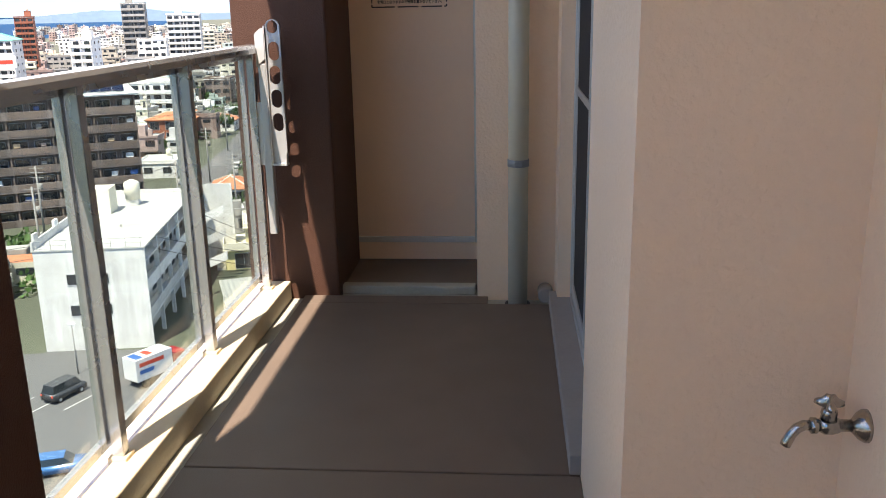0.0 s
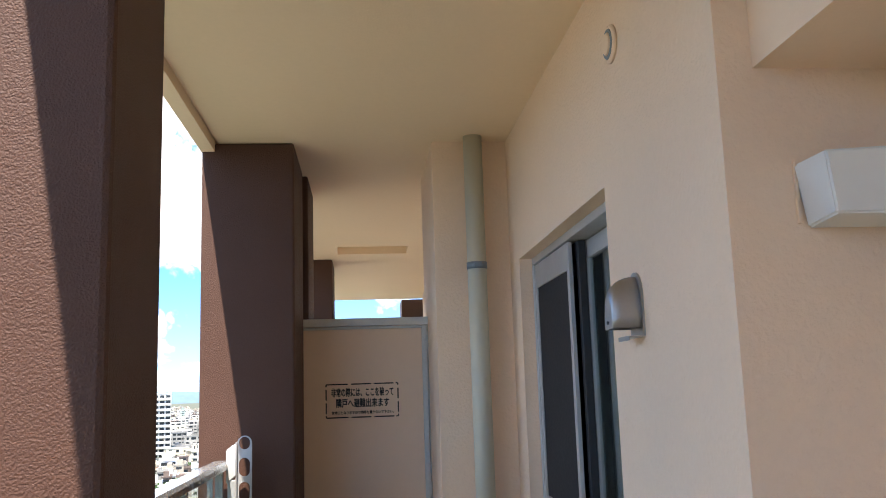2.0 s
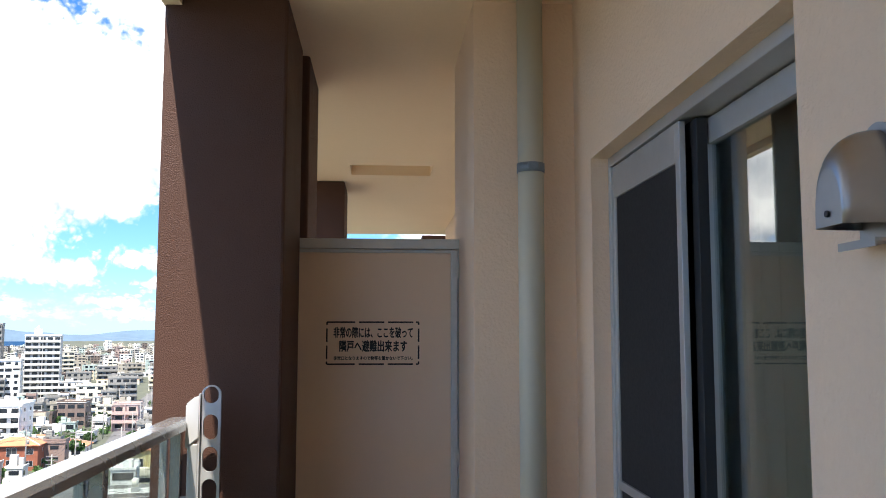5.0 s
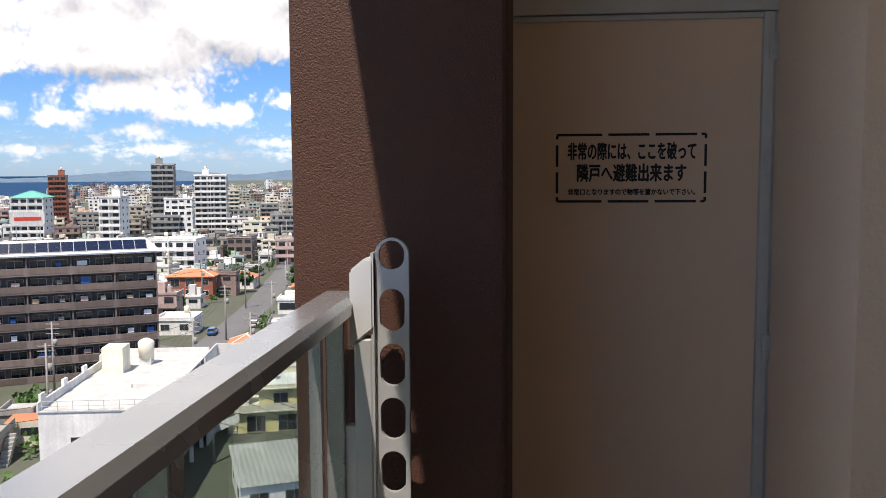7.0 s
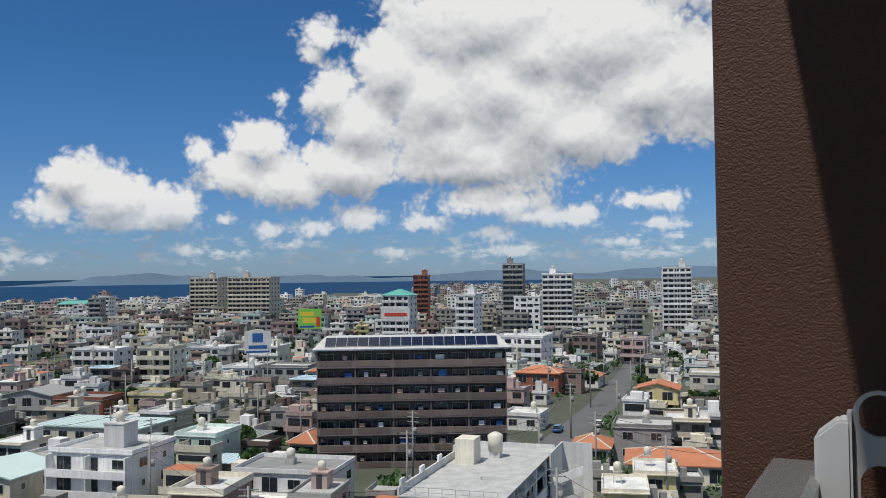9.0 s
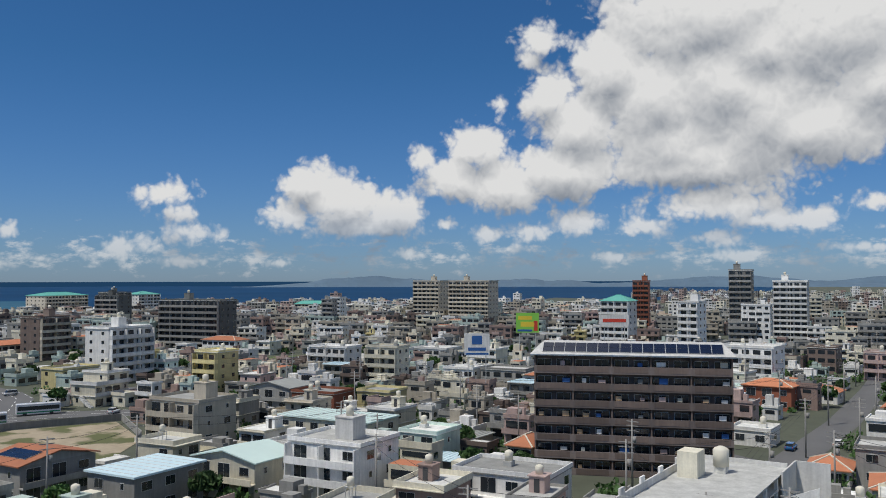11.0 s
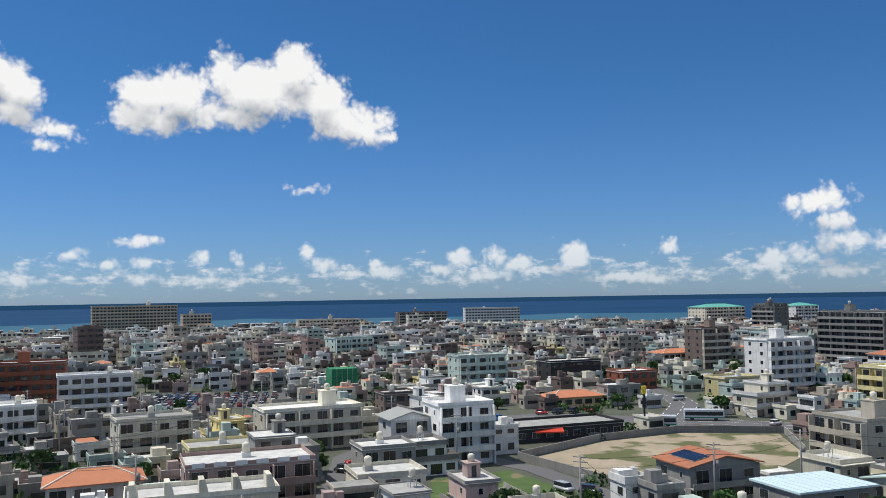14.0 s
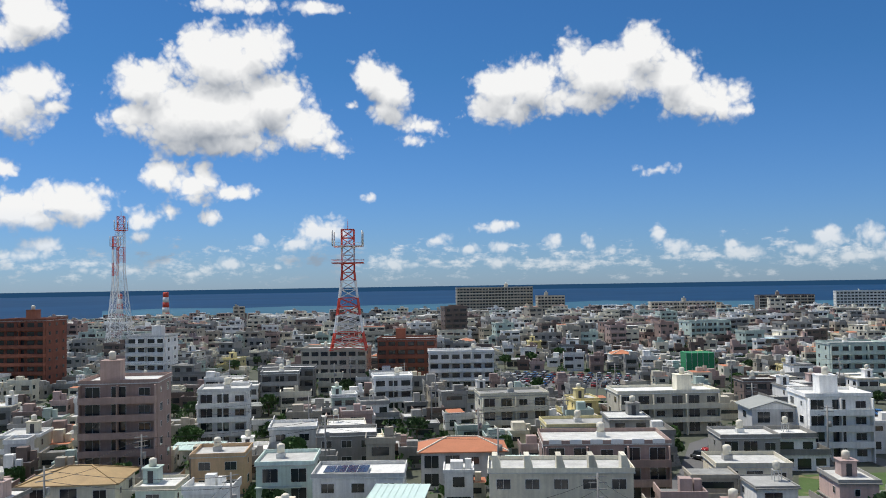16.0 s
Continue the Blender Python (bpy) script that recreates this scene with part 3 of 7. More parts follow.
# ---- escape partition ----
def lettering(text, size, centre, name, parent, want):
    cu = bpy.data.curves.new(name, "FONT")
    cu.body, cu.size, cu.align_x, cu.align_y, cu.extrude = text, size, "CENTER", "CENTER", 0.0006
    tmp = bpy.data.objects.new(name, cu)
    scene.collection.objects.link(tmp)
    bpy.context.view_layer.update()
    me = bpy.data.meshes.new_from_object(tmp.evaluated_get(bpy.context.evaluated_depsgraph_get()))
    bpy.data.objects.remove(tmp)
    bm = bmesh.new()
    bm.from_mesh(me)
    whole = bm.verts[:] + bm.edges[:] + bm.faces[:]
    for k, (dx, dy) in enumerate(((0.042, 0), (-0.042, 0), (0, 0.03), (0, -0.03))):
        made = bmesh.ops.duplicate(bm, geom=whole)
        bmesh.ops.translate(bm, verts=[v for v in made["geom"] if isinstance(v, bmesh.types.BMVert)], vec=(dx * size, dy * size, 0.00005 * (k + 1)))
    bm.to_mesh(me)
    bm.free()
    me.materials.clear()
    me.materials.append(M_INK)
    me.name = name
    xs, ys = [v.co.x for v in me.vertices] or [0, 1], [v.co.y for v in me.vertices] or [0, 1]
    mid = Matrix.Translation((-(max(xs) + min(xs)) / 2, -(max(ys) + min(ys)) / 2, 0))
    grow = Matrix.Diagonal((want[0] / (max(xs) - min(xs)), want[1] / (max(ys) - min(ys)), 1, 1))
    return part(name, me, parent, m=Matrix.Translation(centre) @ pose(0, 0, 0, 90, 0, 0) @ grow @ mid)


def partition():
    p = thing("partition", "beige emergency partition board in a zinc frame, stencilled with escape notice", "partition", pose(0, PY, 0))
    x0, x1, z0, z1 = -0.965, -0.19, 0.1, 1.97
    part("board", box_mesh("board", [(x0, 0.0, z0 + 0.03, x1 - 0.03, 0.008, z1 - 0.04)], [M_PANEL]), p)
    part("top_frame", box_mesh("top_frame", [(x0, -0.022, z1 - 0.045, x1 + 0.018, 0.03, z1)], [M_ZINC], bevel=0.003), p)
    part("bead", box_mesh("bead", [(x0, -0.012, z1 - 0.062, x1 - 0.03, 0.0, z1 - 0.047)], [M_ZINC], bevel=0.002), p)
    part("side_frame", box_mesh("side_frame", [(x1 - 0.032, -0.022, z0, x1 - 0.003, 0.03, z1 - 0.047)], [M_ZINC], bevel=0.003), p)
    part("side_frame", box_mesh("outer_frame", [(x1 - 0.001, -0.012, z0, x1 + 0.016, 0.03, z1 - 0.047)], [M_ZINC], bevel=0.003), p)
    part("bottom_frame", box_mesh("bottom_frame", [(x0, -0.022, z0, x1 - 0.034, 0.03, z0 + 0.032)], [M_ZINC], bevel=0.003), p)
    part("upstand", box_mesh("upstand", [(x0, -0.005, -0.035, x1 + 0.004, 0.06, z0 - 0.003)], [M_WALL_SMOOTH]), p, "beige painted upstand below the frame")
    clip = box_mesh("clip", [(-0.012, -0.028, -0.035, 0.016, -0.022, 0.035), (-0.004, -0.034, 0.01, 0.006, -0.028, 0.02), (-0.004, -0.034, -0.02, 0.006, -0.028, -0.01)], [M_ZINC])
    for z in (0.30, 1.01, 1.83):
        part("clip", clip, p, m=pose(x1 - 0.006, 0, z))
    cx, cz = -0.568, 1.506
    w, h = 0.203, 0.0925
    bar = 0.007
    for i in range(3):
        a, b = -w + 0.012 + i * 0.129, -w + 0.012 + i * 0.129 + 0.112
        for s in (-1, 1):
            part("dash", box_mesh("dash", [(cx + a, -0.0016, cz + s * h - bar / 2, cx + b, -0.0004, cz + s * h + bar / 2)], [M_INK]), p)
    for i in range(2):
        for s in (-1, 1):
            a = -h + 0.022 + i * 0.075
            part("dash", box_mesh("dash", [(cx + s * w - bar / 2, -0.0016, cz + a, cx + s * w + bar / 2, -0.0004, cz + a + 0.06)], [M_INK]), p)
    for sx in (-1, 1):
        for sz in (-1, 1):
            u, v = cx + sx * w, cz + sz * h
            part("dash", box_mesh("dash", [(min(u, u - sx * 0.012), -0.0016, v - bar / 2, max(u, u - sx * 0.012), -0.0004, v + bar / 2),
                                           (u - bar / 2, -0.0017, min(v, v - sz * 0.012), u + bar / 2, -0.0005, max(v, v - sz * 0.012))], [M_INK]), p)
    for text, size, dz, want in (("非常の際には、ここを破って", 0.036, 0.047, (0.352, 0.05)), ("隣戸へ避難出来ます", 0.038, -0.013, (0.3, 0.052)), ("非常口となりますので物等を置かないで下さい。", 0.017, -0.066, (0.35, 0.0185))):
        lettering(text, size, (cx + 0.002, -0.0012, cz + dz), "notice_line", p, want)
    return p


partition()


# ---- downpipe with bands ----
def downpipe():
    d = thing("downpipe", "putty coloured plastic rainwater downpipe with two galvanised bands", "pipe", pose(0.018, 4.17, 0))
    part("pipe", tube("pipe", [(0, 0, -0.03), (0, 0, CZ)], 0.048, [M_PIPE], 28), d)
    for z in (0.688, 2.16):
        b = part("band", tube("band", [(0, 0, z - 0.017), (0, 0, z + 0.017)], 0.0515, [M_CLAMP], 28), d, "dark galvanised band")
        part("lug", box_mesh("lug", [(-0.02, -0.062, z - 0.013, 0.02, -0.05, z + 0.013)], [M_CLAMP], bevel=0.003), b)
        part("stay", box_mesh("stay", [(-0.008, 0.05, z - 0.01, 0.008, 0.087, z + 0.01)], [M_CLAMP]), b)
    part("drain_collar", tube("drain_collar", [(0, 0, -0.034), (0, 0, -0.02)], 0.062, [M_RUBBER], 28), d, "dark drain opening round the foot")
    return d


downpipe()
thing("drain_stub", "short dark grey drain pipe end at the wall foot", "pipe", pose(0.155, 4.12, 0.035), me=tube("drain_stub", [(0, 0.1, 0), (0, 0.0, 0), (0, -0.004, 0)], [0.038, 0.038, 0.034], [M_SILL], 20))


# ---- sliding window with insect screen ----
def sliding_window():
    w = thing("window_1", "aluminium sliding window with dark insect screen, one sash open", "window", kind="structure")
    xo, y0, y1, z0, z1 = XW + 0.06, 2.484, 3.996, 0.07, 2.165
    part("window_frame", box_mesh("window_frame", [(xo, y0, z1 - 0.035, xo + 0.12, y1, z1), (xo, y0, z0, xo + 0.12, y1, z0 + 0.03),
                                                   (xo, y1 - 0.03, z0 + 0.03, xo + 0.12, y1, z1 - 0.035), (xo, y0, z0 + 0.03, xo + 0.12, y0 + 0.03, z1 - 0.035)], [M_SILVER], bevel=0.003), w)
    part("window_sill", box_mesh("window_sill", [(XW - 0.035, y0, 0.004, XW + 0.072, y1 + 0.09, 0.072)], [M_SILL], bevel=0.004), w, "grey sill at floor level")
    ya, yb = 3.28, y1 - 0.034
    s = part("screen_sash", box_mesh("screen_sash", [(xo + 0.006, ya, z0 + 0.034, xo + 0.024, ya + 0.035, z1 - 0.04), (xo + 0.006, yb - 0.03, z0 + 0.034, xo + 0.024, yb, z1 - 0.04),
                                                     (xo + 0.006, ya + 0.035, z1 - 0.15, xo + 0.024, yb - 0.03, z1 - 0.04), (xo + 0.006, ya + 0.035, z0 + 0.034, xo + 0.024, yb - 0.03, z0 + 0.09),
                                                     (xo + 0.006, ya + 0.035, 1.03, xo + 0.024, yb - 0.03, 1.06)], [M_SILVER], bevel=0.002), w)
    part("mesh_screen", box_mesh("mesh_screen", [(xo + 0.013, ya + 0.03, z0 + 0.08, xo + 0.016, yb - 0.025, z1 - 0.14)], [M_SCREEN]), s, "fine black insect mesh")
    for i, (a, b, dx) in enumerate(((3.24, y1 - 0.034, 0.04), (2.52, 3.30, 0.075))):
        g = part("sash", box_mesh("sash", [(xo + dx, a, z0 + 0.034, xo + dx + 0.03, a + 0.045, z1 - 0.04), (xo + dx, b - 0.045, z0 + 0.034, xo + dx + 0.03, b, z1 - 0.04),
                                           (xo + dx, a + 0.045, z1 - 0.11, xo + dx + 0.03, b - 0.045, z1 - 0.04), (xo + dx, a + 0.045, z0 + 0.034, xo + dx + 0.03, b - 0.045, z0 + 0.11)],
                                   [M_SILVER if i else M_RUBBER], bevel=0.002), w)
        part("pane", box_mesh("pane", [(xo + dx + 0.012, a + 0.044, z0 + 0.108, xo + dx + 0.017, b - 0.044, z1 - 0.108)], [M_WINGLASS]), g)
    part("latch", box_mesh("latch", [(xo + 0.075, 3.20, 1.0, xo + 0.088, 3.225, 1.09)], [M_ZINC], bevel=0.003), w)
    return w


sliding_window()
structure("room_wall", [(0.95, 1.9, -0.1, 1.0, 4.6, 2.6), (XW + 0.2, 4.6, -0.1, 1.0, 4.65, 2.6), (XW + 0.2, 1.85, -0.1, 1.0, 1.9, 2.6), (XW + 0.22, 1.9, -0.1, 0.95, 4.6, -0.05), (XW + 0.22, 1.9, 2.45, 0.95, 4.6, 2.5)],
          M_ROOM, "dim plain room behind the window", "wall")


def curtain():
    bm = bmesh.new()
    n = 60
    a = [bm.verts.new((0.44 + 0.022 * math.sin(i * 1.15), 2.45 + i * 0.0185, 0.1)) for i in range(n)]
    b = [bm.verts.new((0.44 + 0.018 * math.sin(i * 1.15 + 0.3), 2.45 + i * 0.0185, 2.2)) for i in range(n)]
    for i in range(n - 1):
        bm.faces.new((a[i], a[i + 1], b[i + 1], b[i])).smooth = True
    me = bm_mesh("curtain", bm, [M_CURTAIN])
    ob = thing("curtain", "pale drawn curtain hanging behind the glass", "curtain", me=me)
    so = ob.modifiers.new("thickness", "SOLIDIFY")
    so.thickness = 0.003
    return ob


curtain()


# ---- vents, cover, tap ----
def vent_hood():
    h = thing("vent_hood", "dull stainless steel vent hood on the beige wall", "vent", pose(XW, 2.235, 1.705))
    bm = bmesh.new()
    r, d, n = 0.05, 0.085, 20
    # half-round hood: back arch on the wall, dome falling forward
    rings = []
    for j in range(9):
        u = j / 8
        x = -d * math.sin(u * math.pi / 2) ** 0.9
        top = 0.085 + 0.06 * math.cos(u * math.pi / 2)
        ring = []
        for k in range(n + 1):
            a = math.pi * k / n
            wd = r * (1 - 0.25 * u * u)
            ring.append(bm.verts.new((x, wd * math.cos(a), (top) * math.sin(a) ** 0.75)))
        rings.append(ring)
    for p, q in zip(rings, rings[1:]):
        for k in range(n):
            bm.faces.new((p[k], p[k + 1], q[k + 1], q[k])).smooth = True
    bm.faces.new(rings[-1])
    bmesh.ops.recalc_face_normals(bm, faces=bm.faces[:])
    ob = part("hood", bm_mesh("hood", bm, [M_STEEL]), h)
    so = ob.modifiers.new("thickness", "SOLIDIFY")
    so.thickness = 0.002
    fl = bmesh.new()
    pts = [(0.056 * math.cos(math.pi * k / 20), 0.09 + 0.066 * math.sin(math.pi * k / 20)) for k in range(21)] + [(-0.056, -0.022), (0.056, -0.022)]
    f0 = fl.faces.new([fl.verts.new((0.0, u, v)) for u, v in pts])
    ex = bmesh.ops.extrude_face_region(fl, geom=[f0])
    for v in ex["geom"]:
        if isinstance(v, bmesh.types.BMVert):
            v.co.x -= 0.006
    bmesh.ops.recalc_face_normals(fl, faces=fl.faces[:])
    part("flange", bm_mesh("flange", fl, [M_STEEL]), h)
    part("drip_lip", box_mesh("drip_lip", [(-0.045, -0.05, -0.026, -0.006, 0.05, -0.021), (-0.045, -0.05, -0.033, -0.042, 0.05, -0.026)], [M_STEEL]), h, "bent steel drip lip with grime")
    part("rivet", tube("rivet", [(-d - 0.001, 0, 0.018), (-d - 0.004, 0, 0.018)], 0.005, [M_RUBBER], 10), h)
    return h


vent_hood()


def round_vent():
    v = thing("round_vent", "small round beige vent cap high on the wall", "vent", pose(XW, 2.315, 2.565))
    part("rim", tube("rim", [(0, 0, 0), (-0.008, 0, 0), (-0.012, 0, 0)], [0.058, 0.058, 0.05], [M_WALL_SMOOTH], 32), v)
    part("ring", tube("ring", [(-0.012, 0, 0), (-0.015, 0, 0)], [0.046, 0.044], [M_CLAMP], 32), v)
    part("disc", tube("disc", [(-0.015, 0, 0), (-0.021, 0, 0)], [0.036, 0.03], [M_WALL_SMOOTH], 32), v)
    return v


round_vent()


def duct_cover():
    c = thing("duct_cover", "white plastic cover box for air-conditioner pipes, on the wall", "cover box")
    bm = bmesh.new()
    lo = [(0.372, 1.597, 1.865), (XI, 1.597, 1.865), (XI, 1.47, 1.872), (0.365, 1.47, 1.872)]
    hi = [(0.35, 1.597, 2.0), (XI, 1.597, 2.015), (XI, 1.47, 2.015), (0.353, 1.47, 2.0)]
    a = [bm.verts.new(p) for p in lo]
    b = [bm.verts.new(p) for p in hi]
    bm.faces.new(a)
    bm.faces.new(b)
    for i in range(4):
        bm.faces.new((a[i], a[(i + 1) % 4], b[(i + 1) % 4], b[i]))
    bmesh.ops.recalc_face_normals(bm, faces=bm.faces[:])
    bmesh.ops.bevel(bm, geom=bm.edges[:], offset=0.005, segments=3, affect="EDGES")
    part("cover", bm_mesh("cover", bm, [M_WHITEBOX]), c)
    part("seal", box_mesh("seal", [(0.35, 1.588, 1.875, 0.356, 1.597, 2.01)], [M_WALL_SMOOTH]), c)
    return c


duct_cover()


def tap():
    t = thing("tap", "tarnished chrome garden tap with cross handle on the wall", "tap", pose(XI, 1.50, 0.685) @ Matrix.Diagonal((0.88, 0.88, 0.88, 1)))
    part("flange", tube("flange", [(0, 0, 0), (-0.006, 0, 0), (-0.016, 0, 0), (-0.026, 0, 0), (-0.03, 0, 0)], [0.034, 0.034, 0.028, 0.017, 0.013], [M_CHROME], 24), t)
    part("stem", tube("stem", [(-0.02, 0, 0), (-0.052, 0, 0), (-0.054, 0, 0), (-0.068, 0, 0), (-0.082, 0, 0), (-0.094, 0, 0)], [0.0125, 0.0125, 0.015, 0.019, 0.019, 0.012], [M_CHROME], 20), t)
    part("collar", tube("collar", [(-0.094, 0, -0.001), (-0.098, 0, -0.001), (-0.108, 0, -0.001), (-0.111, 0, -0.001)], [0.013, 0.0165, 0.0165, 0.012], [M_CHROME], 20), t)
    part("spout", tube("spout", [(-0.108, 0, 0), (-0.122, 0, -0.001), (-0.135, 0, -0.008), (-0.144, 0, -0.02), (-0.152, 0, -0.038), (-0.155, 0, -0.046)], [0.0105, 0.0105, 0.0105, 0.0105, 0.0108, 0.0108], [M_CHROME], 18), t)
    part("bonnet", tube("bonnet", [(-0.075, 0, 0.012), (-0.075, 0, 0.022), (-0.075, 0, 0.026), (-0.075, 0, 0.034), (-0.075, 0, 0.04)], [0.017, 0.015, 0.0165, 0.015, 0.008], [M_CHROME], 18), t)
    bm = bmesh.new()
    n = 48
    rings = []
    for z, k in ((0.039, 0.7), (0.042, 1.0), (0.049, 0.96), (0.056, 0.55), (0.066, 0.3)):
        rings.append([bm.verts.new((-0.075 + (0.02 + 0.013 * math.cos(3 * 2 * math.pi * i / n)) * k * math.cos(2 * math.pi * i / n + 0.3), (0.02 + 0.013 * math.cos(3 * 2 * math.pi * i / n)) * k * math.sin(2 * math.pi * i / n + 0.3), z)) for i in range(n)])
    for a, b in zip(rings, rings[1:]):
        for i in range(n):
            bm.faces.new((a[i], a[(i + 1) % n], b[(i + 1) % n], b[i])).smooth = True
    bm.faces.new(rings[0][::-1])
    bm.faces.new(rings[-1])
    part("handle", bm_mesh("handle", bm, [M_CHROME]), t, "three-lobed worn chrome handle")
    return t


tap()


# ---- the town below ----
GZ = -33.0
rng = random.Random(7)
M_GROUND = mat("town_ground", (0.085, 0.095, 0.065), 0.9, vary=0.4, scale=0.05, fine=0.5)
M_ASPHALT = mat("asphalt", (0.13, 0.13, 0.13), 0.9, vary=0.15, scale=0.1, fine=2)
M_LINE = mat("road_paint", (0.7, 0.7, 0.68), 0.8)
M_SAND = mat("bare_lot", (0.36, 0.30, 0.21), 0.95, vary=0.35, scale=0.12, fine=0.9, patch=((0.11, 0.12, 0.045), 0.09, 0.52))
M_GRASS = mat("rough_grass", (0.07, 0.12, 0.03), 0.95, vary=0.45, scale=0.25, fine=2.5, patch=((0.2, 0.17, 0.09), 0.2, 0.53))
M_SEA = mat("sea", (0.007, 0.048, 0.12), 0.9, vary=0.3, scale=0.002, fine=0.02, spec=0.12)
M_SHOAL = mat("shallow_sea", (0.012, 0.095, 0.16), 0.9, vary=0.3, scale=0.003, fine=0.02)
# distance haze is put into the hills' blue base colour
M_HAZY_HILL = mat("hazy_far_hill", (0.10, 0.16, 0.22), 0.95, vary=0.25, scale=0.005, fine=0.03)
M_LEAF = mat("leaves", (0.045, 0.10, 0.022), 0.7, vary=0.45, scale=0.5, fine=3, random_tone=0.3)
M_BARK = mat("bark", (0.12, 0.09, 0.06), 0.9, vary=0.2)
M_PANE = mat("dark_window_glass", (0.02, 0.026, 0.032), 0.12, vary=0.4, scale=0.3, fine=1, spec=0.8)
# M_DARK: shade as a flat dark colour, on hut doors and fan fronts
M_DARK = mat("deep_shade_recess", (0.05, 0.05, 0.052), 0.8, vary=0.3, scale=0.4)
M_FRAME = mat("window_frame_white", (0.6, 0.6, 0.58), 0.5)
M_ROOFTOP = mat("concrete_roof", (0.50, 0.50, 0.47), 0.9, vary=0.42, scale=0.5, fine=3, random_tone=0.5, island=0.4)
M_TILE = mat("orange_roof_tile", (0.47, 0.18, 0.09), 0.8, vary=0.18, scale=0.5, fine=4, random_tone=0.2)
M_OCHRE = mat("ochre_roof_coating", (0.42, 0.29, 0.14), 0.8, vary=0.3, scale=0.5, fine=4)
M_GREENROOF = mat("green_sheet_roof", (0.12, 0.42, 0.34), 0.5, vary=0.1, scale=0.3)
M_BLUEROOF = mat("pale_blue_sheet_roof", (0.62, 0.78, 0.82), 0.45, vary=0.08, scale=0.3)
M_PALEROOF = mat("pale_green_sheet_roof", (0.60, 0.74, 0.68), 0.5, vary=0.08, scale=0.3)
M_SHEET = mat("corrugated_sheet", (0.34, 0.35, 0.32), 0.6, vary=0.15, scale=0.4)
M_SOLAR = mat("solar_panel", (0.012, 0.018, 0.04), 0.15, vary=0.1, scale=1, spec=0.8)
M_TANK = mat("cream_tank", (0.70, 0.66, 0.54), 0.6, vary=0.1, scale=1)
M_POLE = mat("concrete_pole", (0.30, 0.29, 0.27), 0.85)
M_RED = mat("mast_red", (0.62, 0.06, 0.03), 0.5)
M_WHITEP = mat("mast_white", (0.78, 0.78, 0.76), 0.5)
M_NET = mat("green_builders_net", (0.02, 0.22, 0.09), 0.8, vary=0.2, scale=0.4)
M_YELLOWBAR = mat("sign_yellow", (0.8, 0.6, 0.05), 0.6)
M_SIGNGREEN = mat("sign_green", (0.25, 0.6, 0.08), 0.6)
M_SIGNBLUE = mat("sign_blue", (0.03, 0.12, 0.35), 0.6)


def paint(name, c):
    return mat(name, c, 0.8, vary=0.26, scale=0.45, fine=3.5, streak=0.26, random_tone=0.26, island=0.14)


WHITE = paint("white_render", (0.70, 0.69, 0.655))
CREAM = paint("cream_render", (0.62, 0.58, 0.46))
BEIGE = paint("beige_render", (0.50, 0.45, 0.36))
GREY = paint("grey_render", (0.26, 0.255, 0.235))
ROSE = paint("brown_pink_render", (0.33, 0.235, 0.20))
PINK = paint("pinkish_render", (0.50, 0.37, 0.33))
BRICK = paint("red_brown_render", (0.24, 0.08, 0.045))
BROWN = paint("brown_render_far", (0.16, 0.12, 0.10))
TAUPE = paint("taupe_render", (0.19, 0.155, 0.14))
UMBER = paint("dark_green_grey_render", (0.10, 0.105, 0.10))
YELLOW = paint("yellow_render", (0.60, 0.52, 0.26))
MINT = paint("pale_green_render", (0.48, 0.58, 0.52))
ORANGE = paint("sand_orange_render", (0.56, 0.38, 0.22))
BLACK = paint("black_cladding", (0.03, 0.03, 0.032))
GREEN = M_NET
TONES = {WHITE: "white", CREAM: "cream", BEIGE: "beige", GREY: "grey", PINK: "pinkish", ROSE: "brownish pink", BRICK: "red-brown", BROWN: "brown", UMBER: "dark grey",
         YELLOW: "pale yellow", MINT: "pale green", ORANGE: "sand coloured", BLACK: "black", GREEN: "green"}
STOREY = {1: "one-storey", 2: "two-storey", 3: "three-storey", 4: "four-storey", 5: "five-storey"}
TAKEN = []


def flat_sheet(name, pts, z, material, label, category, kind="structure"):
    me = bpy.data.meshes.new(name)
    me.from_pydata([(x, y, z) for x, y in pts], [], [tuple(range(len(pts)))])
    me.materials.append(material)
    return thing(name, label, category, kind=kind, me=me)


def polar(az, d):
    a = radians(az)
    return -d * math.sin(a), d * math.cos(a)


# land out to a jagged shore, sea to the horizon, a far headland
shore = []
for i in range(0, 37):
    az = 180 - i * 5
    far = 4900 if az < 22 else 1050 + 550 * noise.noise((az * 0.06, 3.1, 0)) + 120 * noise.noise((az * 0.4, 0, 0)) + (600 if az < 38 else 0)
    shore.append(polar(az, max(far, 900)))
flat_sheet("ground", shore + [polar(-30, 4900), polar(-90, 4900), polar(-150, 4900), polar(-179, 1500)], GZ, M_GROUND, "grey-green town ground reaching to the shore", "ground")
flat_sheet("sea", [polar(i * 10, 4990) for i in range(36)], GZ - 0.6, M_SEA, "deep blue open sea reaching to the horizon", "sea")
flat_sheet("shoal", [polar(az, 990 + 260 * abs(noise.noise((az * 0.15, 9, 0))) + 520) for az in range(128, 64, -4)] + [polar(az, 950) for az in range(64, 129, 8)], GZ - 0.45, M_SHOAL, "turquoise shallow water over the reef", "sea")


